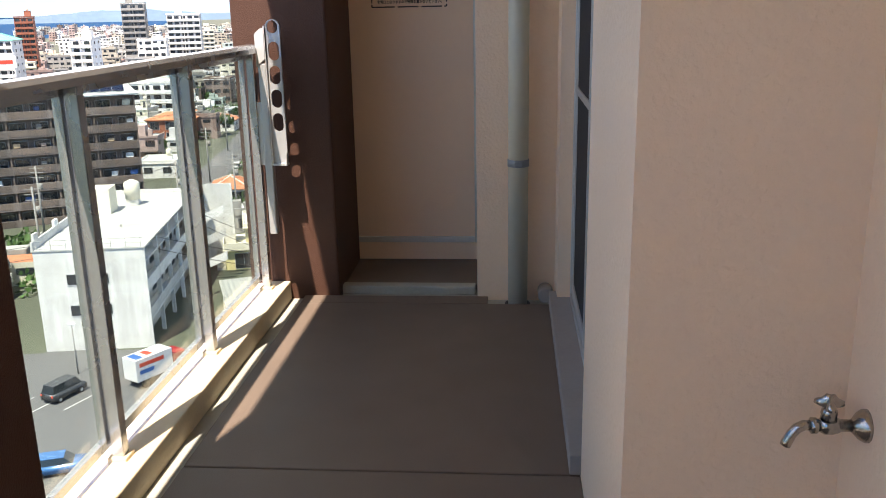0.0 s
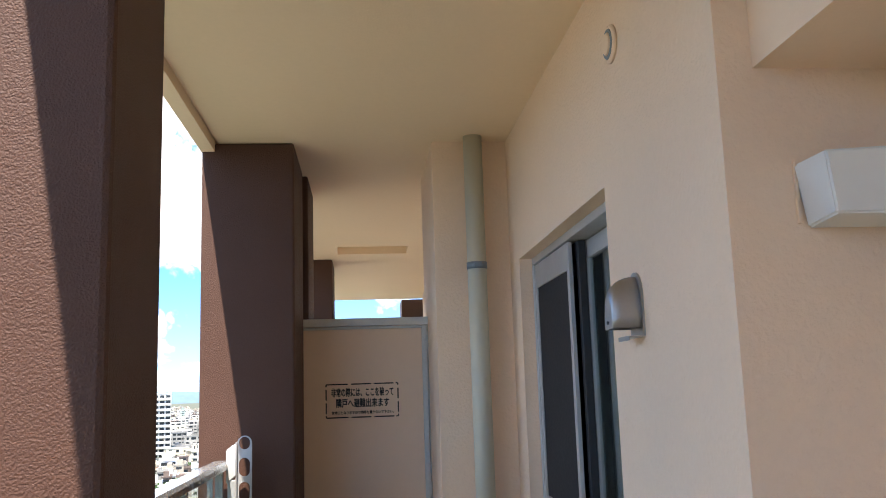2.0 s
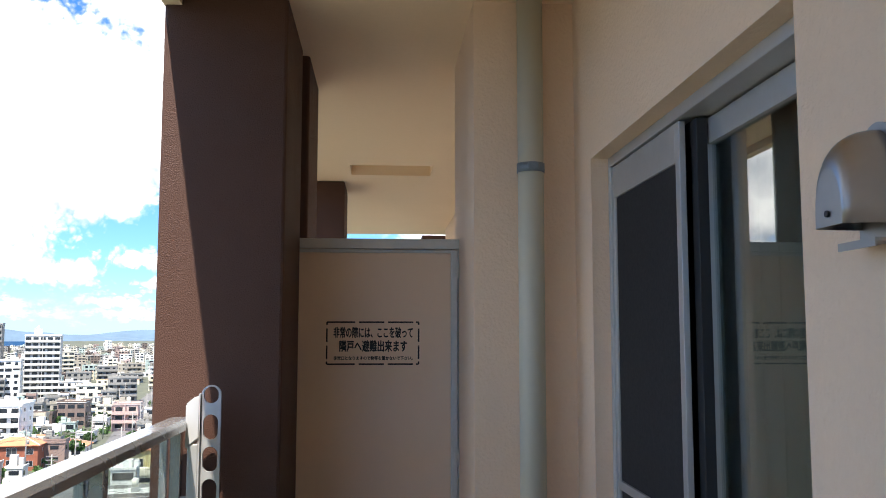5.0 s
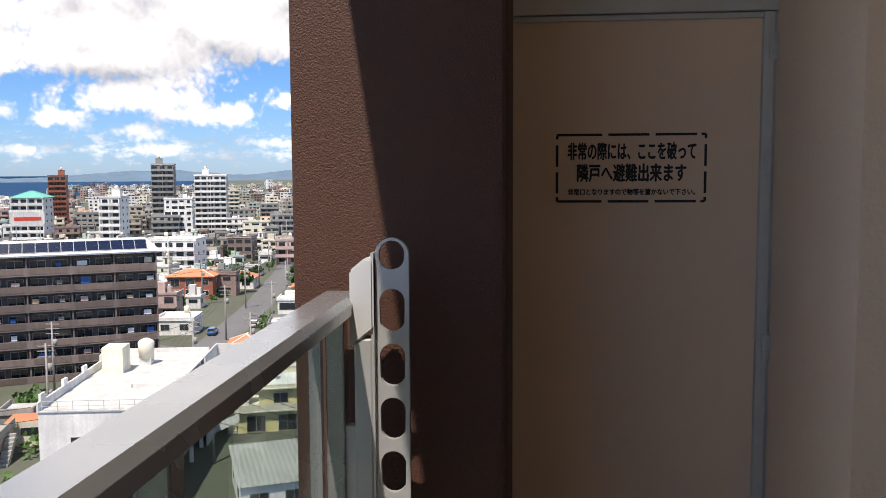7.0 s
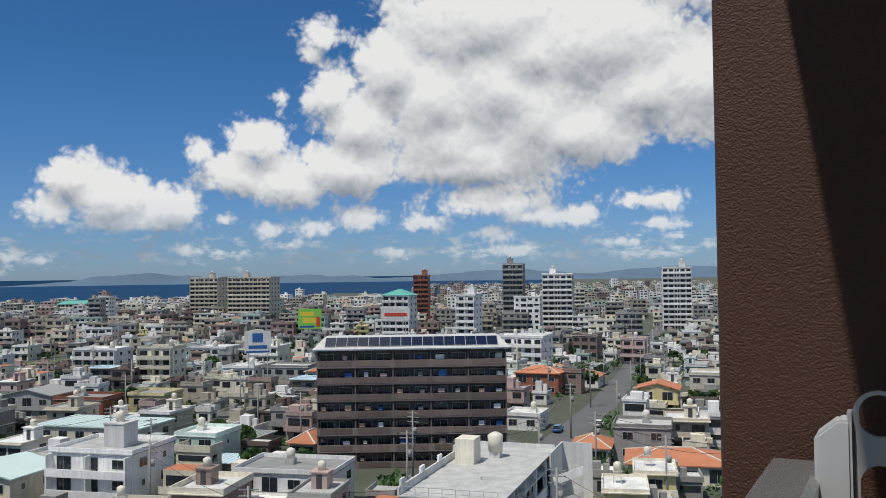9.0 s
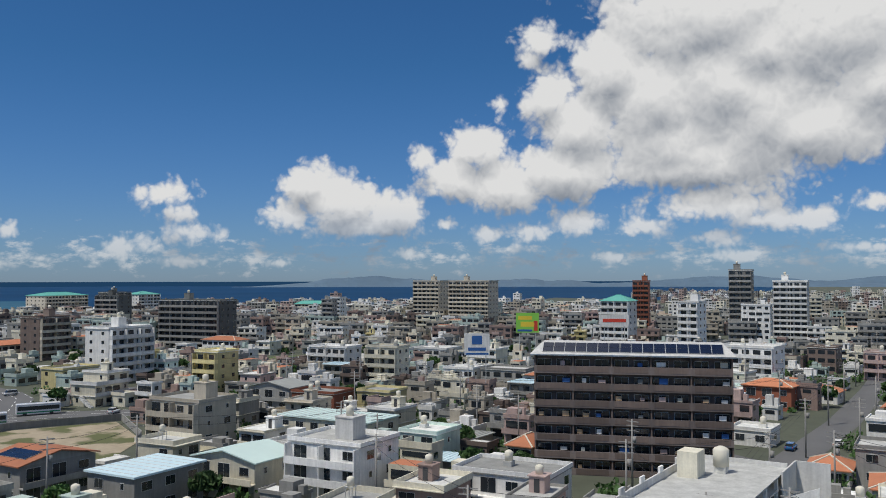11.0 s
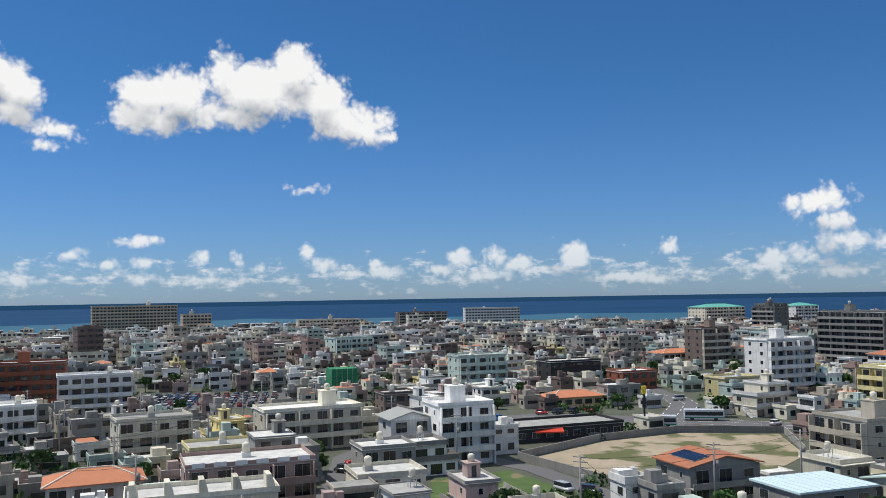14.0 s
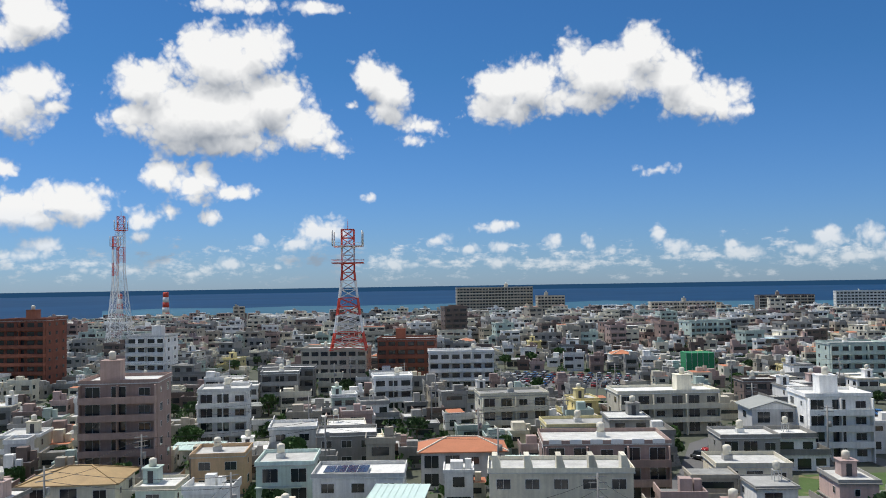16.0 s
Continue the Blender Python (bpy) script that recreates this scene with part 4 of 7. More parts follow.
def ridge(name, a0, a1, d, height, seed, label):
    n = 160
    vs, fs = [], []
    for i in range(n + 1):
        az = a0 + (a1 - a0) * i / n
        ends = min(1, 6 * i / n, 6 * (1 - i / n))
        h = height * (0.45 + 0.5 * noise.noise((i * 0.035, seed, 0)) + 0.16 * noise.noise((i * 0.17, seed, 3)) + 0.05 * noise.noise((i * 0.8, seed, 7))) * ends
        for dd, hh in ((-120, 0), (-40, 0.7), (0, 1.0), (60, 0.3)):
            x, y = polar(az, d + dd)
            vs.append((x, y, GZ - 0.8 + max(h, 1.5) * hh))
    for i in range(n):
        for k in range(3):
            a = i * 4 + k
            fs.append((a, a + 4, a + 5, a + 1))
    me = bpy.data.meshes.new(name)
    me.from_pydata(vs, [], fs)
    me.materials.append(M_HAZY_HILL)
    return thing(name, label, "hills", kind="structure", me=me)


# both ridges wear the blue haze colour, no air is modelled
ridge("backdrop_headland", 12, 56, 4300, 78, 2.0, "low headland across the bay, coloured blue-green for haze")
ridge("backdrop_hills", -40, 26, 4600, 80, 5.0, "far wooded hills behind the town, coloured blue for haze")


def strip(name, pts, width, z, material, label, category="road"):
    vs, fs = [], []
    for i, p in enumerate(pts):
        a, b = Vector(pts[max(i - 1, 0)]), Vector(pts[min(i + 1, len(pts) - 1)])
        d = (b - a).normalized()
        nrm = Vector((-d.y, d.x)) * width / 2
        vs += [(p[0] - nrm.x, p[1] - nrm.y, z), (p[0] + nrm.x, p[1] + nrm.y, z)]
    for i in range(len(pts) - 1):
        fs.append((2 * i, 2 * i + 2, 2 * i + 3, 2 * i + 1))
    me = bpy.data.meshes.new(name)
    me.from_pydata(vs, [], fs)
    me.materials.append(material)
    for p, q in zip(pts, pts[1:]):
        n = max(1, int((Vector(q) - Vector(p)).length / 6))
        for k in range(n + 1):
            TAKEN.append((p[0] + (q[0] - p[0]) * k / n, p[1] + (q[1] - p[1]) * k / n, width / 2 + 1.0))
    return thing(name, label, category, kind="structure", me=me)


strip("road_1", [(-40, 60), (-52, 110), (-63, 160), (-64.5, 174), (-71, 221), (-84, 290), (-117, 440), (-150, 640)], 7.5, GZ + 0.05, M_ASPHALT, "grey asphalt street running away between houses")
strip("road_2", [(10, 140), (-28, 146), (-62, 160), (-110, 180)], 6, GZ + 0.058, M_ASPHALT, "grey asphalt side street")
strip("road_3", [(-268, -60), (-254, 0), (-241, 50), (-231, 82), (-224, 102), (-208, 124), (-170, 165)], 11, GZ + 0.066, M_ASPHALT, "wide asphalt main road past the bare lot")
strip("road_4", [(-232, 90), (-248, 99), (-262, 106), (-277, 109), (-297, 109), (-330, 114), (-380, 130)], 9, GZ + 0.074, M_ASPHALT, "asphalt road curving towards the shore")
strip("road_5", [(-132, 54), (-147, 47), (-172, 39.5), (-184, 32), (-200, 16)], 5, GZ + 0.082, M_ASPHALT, "narrow street along the lot wall")
flat_sheet("road_6", [(-58, 50), (-30, 44), (-22, 78), (-33, 84), (-60, 80)], GZ + 0.04, M_ASPHALT, "asphalt car park below the balcony", "car park")
strip("road_7", [(-150, -2), (-163, 0.2), (-193, 1.7), (-206, 8)], 5, GZ + 0.088, M_ASPHALT, "narrow grey lane between houses")
flat_sheet("bare_lot", [(-183, 40), (-201, 62), (-209, 84), (-203, 106), (-176, 98), (-156, 78), (-150, 54)], GZ + 0.09, M_SAND, "bare sandy building lot with weeds", "ground")
flat_sheet("verge_grass", [(-146, 16), (-166, 18), (-172, 34), (-150, 42)], GZ + 0.1, M_GRASS, "rough green verge", "grass", "stuff")
flat_sheet("far_field", [(-290, 215), (-285, 242), (-315, 262), (-325, 222)], GZ + 0.1, M_GRASS, "green field between houses", "grass", "stuff")
flat_sheet("parking_lot", [(-284, -18), (-290, -68), (-330, -76), (-326, -14)], GZ + 0.1, M_ASPHALT, "large car park full of parked cars", "car park")
flat_sheet("shop_parking", [(-226, 30), (-214, 92), (-236, 92), (-252, 60), (-246, 24)], GZ + 0.043, M_ASPHALT, "asphalt parking in front of the shops", "car park")
flat_sheet("side_parking", [(-240, 126), (-262, 128), (-266, 150), (-244, 148)], GZ + 0.043, M_ASPHALT, "asphalt parking beside the main road", "car park")
TAKEN += [(-176, 70, 27), (-188, 92, 18), (-158, 28, 13), (-305, 236, 24), (-306, -44, 30), (-42, 66, 18), (-240, 56, 16), (-236, 78, 14), (-254, 138, 15), (-222, 40, 12), (-190, 55, 16), (-202, 76, 12), (-205, 96, 10), (-168, 88, 12), (-216, 92, 8)]
TAKEN += [(-57 - 1.6 * k, 128 + 9 * k, 8.5) for k in range(12)]

WINDOW = box_mesh("window", [(-0.98, -0.06, -0.72, 0.98, 0.02, 0.68), (-0.92, -0.075, -0.66, -0.02, -0.055, 0.62), (0.02, -0.075, -0.66, 0.92, -0.055, 0.62)], [M_FRAME, M_PANE], [0, 1, 1])
SMALLWIN = box_mesh("small_window", [(-0.4, -0.06, -0.5, 0.4, 0.02, 0.5), (-0.33, -0.075, -0.43, 0.33, -0.055, 0.43)], [M_FRAME, M_PANE], [0, 1])
PATIO = box_mesh("glazed_door", [(-1.25, -0.06, -1.2, 1.25, 0.02, 0.98), (-1.19, -0.075, -1.15, -0.02, -0.055, 0.92), (0.02, -0.075, -1.15, 1.19, -0.055, 0.92)], [M_FRAME, M_PANE], [0, 1, 1])
TANK = tube("water_tank", [(0, 0, 0), (0, 0, 1.3), (0, 0, 1.45), (0, 0, 1.6)], [0.62, 0.66, 0.5, 0.2], [M_TANK], 14)
STAND = box_mesh("tank_stand", [(-0.7, -0.7, -0.8, 0.7, 0.7, 0.0)], [M_ROOFTOP])


def far_windows(parent, w, d, st, name="far_glazing"):
    """Windows too small to pick apart, as recessed-looking real boxes on three sides."""
    bx = []
    for s in range(st):
        z = s * 3.0 + 1.9
        n = max(2, int(w / 3.2))
        for i in range(n):
            x = -w / 2 + (i + 0.5) * w / n
            bx.append((x - 1.2, -d / 2 - 0.05, z - 0.85, x + 1.2, -d / 2 + 0.05, z + 0.6))
        for sx in (-1, 1):
            for i in range(max(1, int(d / 4.5))):
                y = -d / 2 + (i + 0.5) * d / max(1, int(d / 4.5))
                bx.append((sx * w / 2 - 0.05, y - 0.6, z - 0.6, sx * w / 2 + 0.05, y + 0.6, z + 0.5))
    return tagged(part(name, box_mesh(name, bx, [M_PANE]), parent), kind="stuff")


def near_windows(parent, w, d, st, doors):
    for s in range(st):
        z = s * 3.0 + 1.75
        n = max(2, int(w / 3.4))
        for i in range(n):
            x = -w / 2 + (i + 0.5) * w / n
            part("window", PATIO if doors and i % 3 != 2 else WINDOW, parent, m=pose(x, -d / 2, z))
        for sx in (-1, 1):
            k = max(1, int(d / 5))
            for i in range(k):
                part("window", SMALLWIN if (i + s) % 2 else WINDOW, parent, m=pose(sx * w / 2, -d / 2 + (i + 0.5) * d / k, z, 0, 0, 90 * sx))


def balconies(parent, w, d, st, colour, first=0):
    """One slab with parapet a storey across the front."""
    dep = 1.5
    me = box_mesh("balcony", [(-w / 2 - 0.05, -d / 2 - dep, -0.12, w / 2 + 0.05, -d / 2 + 0.05, 0.06), (-w / 2 - 0.05, -d / 2 - dep, 0.06, w / 2 + 0.05, -d / 2 - dep + 0.14, 1.05),
                              (-w / 2 - 0.05, -d / 2 - dep + 0.14, 0.06, -w / 2 + 0.1, -d / 2, 1.05), (w / 2 - 0.1, -d / 2 - dep + 0.14, 0.06, w / 2 + 0.05, -d / 2, 1.05)], [colour])
    for s in range(first, st):
        part("balcony", me, parent, m=pose(0, 0, s * 3.0))
    bays = max(2, int(w / 6))
    fin = box_mesh("dividing_wall", [(-0.1, -d / 2 - dep + 0.02, 0.0, 0.1, -d / 2, st * 3.0)], [colour])
    for i in range(bays + 1):
        part("dividing_wall", fin, parent, m=pose(-w / 2 + 0.1 + i * (w - 0.2) / bays, 0, 0.002 * i))


def roof_gear(parent, w, d, top, tower, colour):
    tx = (rng.random() - 0.5) * w * 0.5
    if tower:
        t = part("stair_tower", box_mesh("stair_tower", [(tx - 1.7, -1.6, top - 0.9, tx + 1.7, 1.9, top + 2.6), (tx - 1.8, -1.7, top + 2.6, tx + 1.8, 2.0, top + 2.8)], [colour]), parent)
        part("water_tank", TANK, t, m=pose(tx, 0, top + 2.8))
    else:
        s = part("tank_stand", STAND, parent, m=pose(tx, d * 0.1, top + 0.0))
        part("water_tank", TANK, s)


def street_turn(x, y, az):
    """How far a house turns off the bearing az to stand square to the streets round it."""
    grid = 18 + 34 * noise.noise((x / 210, y / 210, 4.0))
    return (grid - az + 45) % 90 - 45


def shell(x, y, w, d, st, az, colour, noun, wording, roofed="flat roof"):
    TAKEN.append((x, y, 0.5 * max(w, d) * 1.1))
    size = STOREY.get(st, "many-storey")
    b = thing("building" if noun == "building" else "house", f"{TONES[colour]} {size} {noun} with {wording}", noun, pose(x, y, GZ, 0, 0, az + 0) @ pose(0, 0, 0, 0, 0, street_turn(x, y, az)), group="buildings of the town")
    h = st * 3.0 + 0.15
    part("wall", box_mesh("wall", [(-w / 2, -d / 2, -0.5, w / 2, d / 2, h)], [colour]), b)
    return b, h


def flat_roof(b, w, d, h, colour):
    t = 0.16
    part("roof", box_mesh("roof", [(-w / 2 - 0.25, -d / 2 - 0.25, h, w / 2 + 0.25, d / 2 + 0.25, h + 0.14)], [M_ROOFTOP]), b)
    part("parapet", box_mesh("parapet", [(-w / 2 - 0.2, -d / 2 - 0.2, h + 0.14, w / 2 + 0.2, -d / 2 - 0.2 + t, h + 0.75), (-w / 2 - 0.2, d / 2 + 0.2 - t, h + 0.14, w / 2 + 0.2, d / 2 + 0.2, h + 0.75),
                                         (-w / 2 - 0.2, -d / 2 - 0.2 + t, h + 0.14, -w / 2 - 0.2 + t, d / 2 + 0.2 - t, h + 0.75), (w / 2 + 0.2 - t, -d / 2 - 0.2 + t, h + 0.14, w / 2 + 0.2, d / 2 + 0.2 - t, h + 0.75)], [colour]), b)


def hip_roof(b, w, d, h, material, rise=1.9, over=0.6):
    bm = bmesh.new()
    x, y = w / 2 + over, d / 2 + over
    r = max(0.3, x - y) if x > y else 0.3
    ry = max(0.3, y - x) if y > x else 0.0
    e0 = [bm.verts.new(p) for p in ((-x, -y, h), (x, -y, h), (x, y, h), (-x, y, h))]
    e = [bm.verts.new(p) for p in ((-x, -y, h + 0.18), (x, -y, h + 0.18), (x, y, h + 0.18), (-x, y, h + 0.18))]
    if x >= y:
        a, c = bm.verts.new((-r, 0, h + rise)), bm.verts.new((r, 0, h + rise))
        for f in ((e[0], e[1], c, a), (e[1], e[2], c), (e[2], e[3], a, c), (e[3], e[0], a)):
            bm.faces.new(f)
    else:
        a, c = bm.verts.new((0, -ry, h + rise)), bm.verts.new((0, ry, h + rise))
        for f in ((e[0], e[1], a), (e[1], e[2], c, a), (e[2], e[3], c), (e[3], e[0], a, c)):
            bm.faces.new(f)
    bm.faces.new(e0[::-1])
    for i in range(4):
        bm.faces.new((e0[i], e0[(i + 1) % 4], e[(i + 1) % 4], e[i]))
    ob = part("roof", bm_mesh("roof", bm, [material]), b)
    # raised ridge and hip tiles
    caps = bmesh.new()
    for p, q in (((-x, -y, h + 0.18), a_co(x, y, r, ry, h + rise, 0)), ((x, -y, h + 0.18), a_co(x, y, r, ry, h + rise, 1)), ((x, y, h + 0.18), a_co(x, y, r, ry, h + rise, 2)), ((-x, y, h + 0.18), a_co(x, y, r, ry, h + rise, 3)),
                 (a_co(x, y, r, ry, h + rise, 0), a_co(x, y, r, ry, h + rise, 2))):
        p, q = Vector(p), Vector(q)
        if (q - p).length < 0.2:
            continue
        m = Matrix.Translation((p + q) / 2) @ (q - p).to_track_quat("Z", "Y").to_matrix().to_4x4() @ Matrix.Diagonal((0.13, 0.13, (q - p).length / 2, 1))
        bmesh.ops.create_cube(caps, size=2, matrix=m)
    part("ridge_tiles", bm_mesh("ridge_tiles", caps, [M_TANK if material == M_TILE else material]), ob)


def a_co(x, y, r, ry, z, corner):
    if x >= y:
        return (-r if corner in (0, 3) else r, 0, z)
    return (0, -ry if corner in (0, 1) else ry, z)


def solar_rack(b, x0, y0, x1, y1, z, tilt=0.0, nx=4, ny=2):
    rack = part("solar_rack", box_mesh("solar_frame", [(x0, y0, z - 0.08, x1, y1, z)], [M_ZINC]), b)
    sx, sy = (x1 - x0) / nx, (y1 - y0) / ny
    me = box_mesh("solar_panel", [(0.05, 0.05, 0.0, sx - 0.05, sy - 0.05, 0.05)], [M_SOLAR])
    for i in range(nx):
        for j in range(ny):
            part("solar_panel", me, rack, m=pose(x0 + i * sx, y0 + j * sy, z + 0.002))


RAILS = {UMBER: GREY, BROWN: BEIGE}


def block(x, y, w, d, st, az, colour, roof=None, tower=False, solar=False):
    far = x * x + y * y > 230 ** 2
    b, h = shell(x, y, w, d, st, az, colour, "building", "balconies and a rooftop water tank")
    if far:
        far_windows(b, w, d, st)
    else:
        near_windows(b, w, d, st, True)
    if st > 2:
        balconies(b, w * 0.98, d, st, RAILS.get(colour, colour), 1)
    elif not far:
        part("canopy", box_mesh("canopy", [(-w / 2, -d / 2 - 1.2, 2.85, w * 0.3, -d / 2 + 0.02, 3.0)], [colour]), b)
    if roof == "green_hip":
        hip_roof(b, w, d, h, M_GREENROOF, 3.0)
    else:
        flat_roof(b, w, d, h, colour)
        roof_gear(b, w, d, h + 0.94, tower or st > 4, colour)
    return b


def shop(x, y, w, d, st, az, colour, roof=None, tower=False, solar=False):
    far = x * x + y * y > 260 ** 2
    wording = {"blue_sheet": "a pale blue sheet roof", "pale_sheet": "a pale green sheet roof", "corrugated": "a grey corrugated roof"}.get(roof, "a flat concrete roof and wide windows")
    b, h = shell(x, y, w, d, st, az, colour, "building", wording)
    if far:
        far_windows(b, w, d, st)
    else:
        near_windows(b, w, d, st, False)
    if roof in ("blue_sheet", "pale_sheet"):
        part("roof", box_mesh("roof", [(-w / 2 - 0.4, -d / 2 - 0.4, h, w / 2 + 0.4, d / 2 + 0.4, h + 0.3)], [M_BLUEROOF if roof == "blue_sheet" else M_PALEROOF]), b)
        seam = box_mesh("seam", [(-0.04, -d / 2 - 0.4, h + 0.3, 0.04, d / 2 + 0.4, h + 0.36)], [M_FRAME])
        for i in range(int(w / 1.6)):
            part("seam", seam, b, m=pose(-w / 2 + 0.8 + i * 1.6, 0, 0.0))
    elif roof == "corrugated":
        bm = bmesh.new()
        n = int(w / 0.25)
        lo = [bm.verts.new((-w / 2 - 0.3 + i * (w + 0.6) / n, -d / 2 - 0.4, h + 0.1 + 0.08 * (i % 2))) for i in range(n + 1)]
        hi = [bm.verts.new((-w / 2 - 0.3 + i * (w + 0.6) / n, d / 2 + 0.4, h + 0.9 + 0.08 * (i % 2))) for i in range(n + 1)]
        for i in range(n):
            bm.faces.new((lo[i], lo[i + 1], hi[i + 1], hi[i]))
        part("roof", bm_mesh("roof", bm, [M_SHEET]), b)
    else:
        flat_roof(b, w, d, h, colour)
        if rng.random() < 0.6:
            roof_gear(b, w, d, h + 0.94, False, colour)
    if solar:
        solar_rack(b, -w * 0.4, -d * 0.35, w * 0.1, d * 0.2, h + 0.6)
    return b


def hip_house(x, y, w, d, st, az, colour, roof=None, tower=False, solar=False):
    cover = M_OCHRE if roof == "ochre" else M_SHEET if colour == GREY else M_ROOFTOP if colour == MINT else M_TILE
    b, h = shell(x, y, w, d, st, az, colour, "house", "an orange tiled hip roof" if cover == M_TILE else "an ochre hip roof" if cover == M_OCHRE else "a grey hip roof")
    near_windows(b, w, d, st, True) if x * x + y * y < 260 ** 2 else far_windows(b, w, d, st)
    hip_roof(b, w, d, h, cover)
    return b


def gable_house(x, y, w, d, st, az, colour, roof=None, tower=False, solar=False):
    b, h = shell(x, y, w, d, st, az, colour, "house", "a gabled roof and deep eaves")
    near_windows(b, w, d, st, True)
    cover = M_TILE if solar or colour == YELLOW else M_PALEROOF if colour == CREAM else M_SHEET
    bm = bmesh.new()
    X, Y, R = w / 2 + 0.6, d / 2 + 0.5, 1.5
    for s in (-1, 1):
        q = [(-X * s, -Y, h + 0.02), (-X * s, Y, h + 0.02), (0, Y, h + R), (0, -Y, h + R)]
        u = [(px, py, pz + 0.2) for px, py, pz in q]
        a, c = [bm.verts.new(v) for v in q], [bm.verts.new(v) for v in u]
        bm.faces.new(a)
        bm.faces.new(c)
        for i in range(4):
            bm.faces.new((a[i], a[(i + 1) % 4], c[(i + 1) % 4], c[i]))
    bmesh.ops.recalc_face_normals(bm, faces=bm.faces[:])
    part("roof", bm_mesh("roof", bm, [cover]), b)
    g = bmesh.new()
    for yy in (-d / 2, d / 2):
        g.faces.new([g.verts.new(p) for p in ((-w / 2, yy, h), (w / 2, yy, h), (0, yy, h + R * 0.96))])
    bmesh.ops.bridge_loops(g, edges=g.edges[:])
    part("gable", bm_mesh("gable", g, [colour]), b)
    part("canopy", box_mesh("canopy", [(-w / 2 - 0.3, -d / 2 - 1.3, 2.9, w / 2 + 0.3, -d / 2 + 0.02, 3.05), (-w / 2 - 0.3, -d / 2 - 1.3, 3.05, w / 2 + 0.3, -d / 2 - 1.2, 3.9)], [colour]), b)
    if solar:
        s = part("solar_rack", box_mesh("solar_frame", [(-2.6, -d * 0.36, -0.05, 2.6, d * 0.36, 0.0)], [M_ZINC]), b, m=pose(-w / 4 - 0.1, 0, h + R / 2 + 0.36, 0, -math.degrees(math.atan2(R, X)), 0) @ Matrix.Diagonal((0.6, 1, 1, 1)))
        me = box_mesh("solar_panel", [(0.05, 0.05, 0.0, 1.25, d * 0.18 - 0.05, 0.05)], [M_SOLAR])
        for i in range(4):
            for j in range(4):
                part("solar_panel", me, s, m=pose(-2.6 + i * 1.3, -d * 0.36 + j * d * 0.18, 0.002))
    return b


def castle(x, y, w, d, st, az, colour):
    b, h = shell(x, y, w, d, st, az, colour, "building", "square stubs along the roof edge")
    near_windows(b, w, d, st, False)
    flat_roof(b, w, d, h, colour)
    stub = bmesh.new()
    for yy in (-0.7, 0.7):
        stub.faces.new([stub.verts.new(p) for p in ((-0.45, yy, 0), (0.45, yy, 0), (0.45, yy, 0.5), (0.1, yy, 1.3), (-0.45, yy, 1.3))])
    bmesh.ops.bridge_loops(stub, edges=stub.edges[:])
    bmesh.ops.recalc_face_normals(stub, faces=stub.faces[:])
    bmesh.ops.scale(stub, vec=(1.25, 2.0, 1.7), verts=stub.verts[:])
    me = bm_mesh("roof_stub", stub, [colour])
    for i in range(5):
        part("roof_stub", me, b, m=pose(-w / 2 + 1.0 + i * (w - 2) / 4, -d / 2 + 1.3, h + 0.15))
    return b


def netted_block(x, y, w, d, st, az, colour):
    b, h = shell(x, y, w, d, st, az, colour, "building", "green netting round its scaffold")
    tubeme = box_mesh("scaffold_tube", [(-0.06, -0.06, -0.4, 0.06, 0.06, h + 1.0)], [M_ZINC])
    for i in range(6):
        part("scaffold_tube", tubeme, b, m=pose(-w / 2 + i * w / 5, -d / 2 - 0.1, 0))
    return b


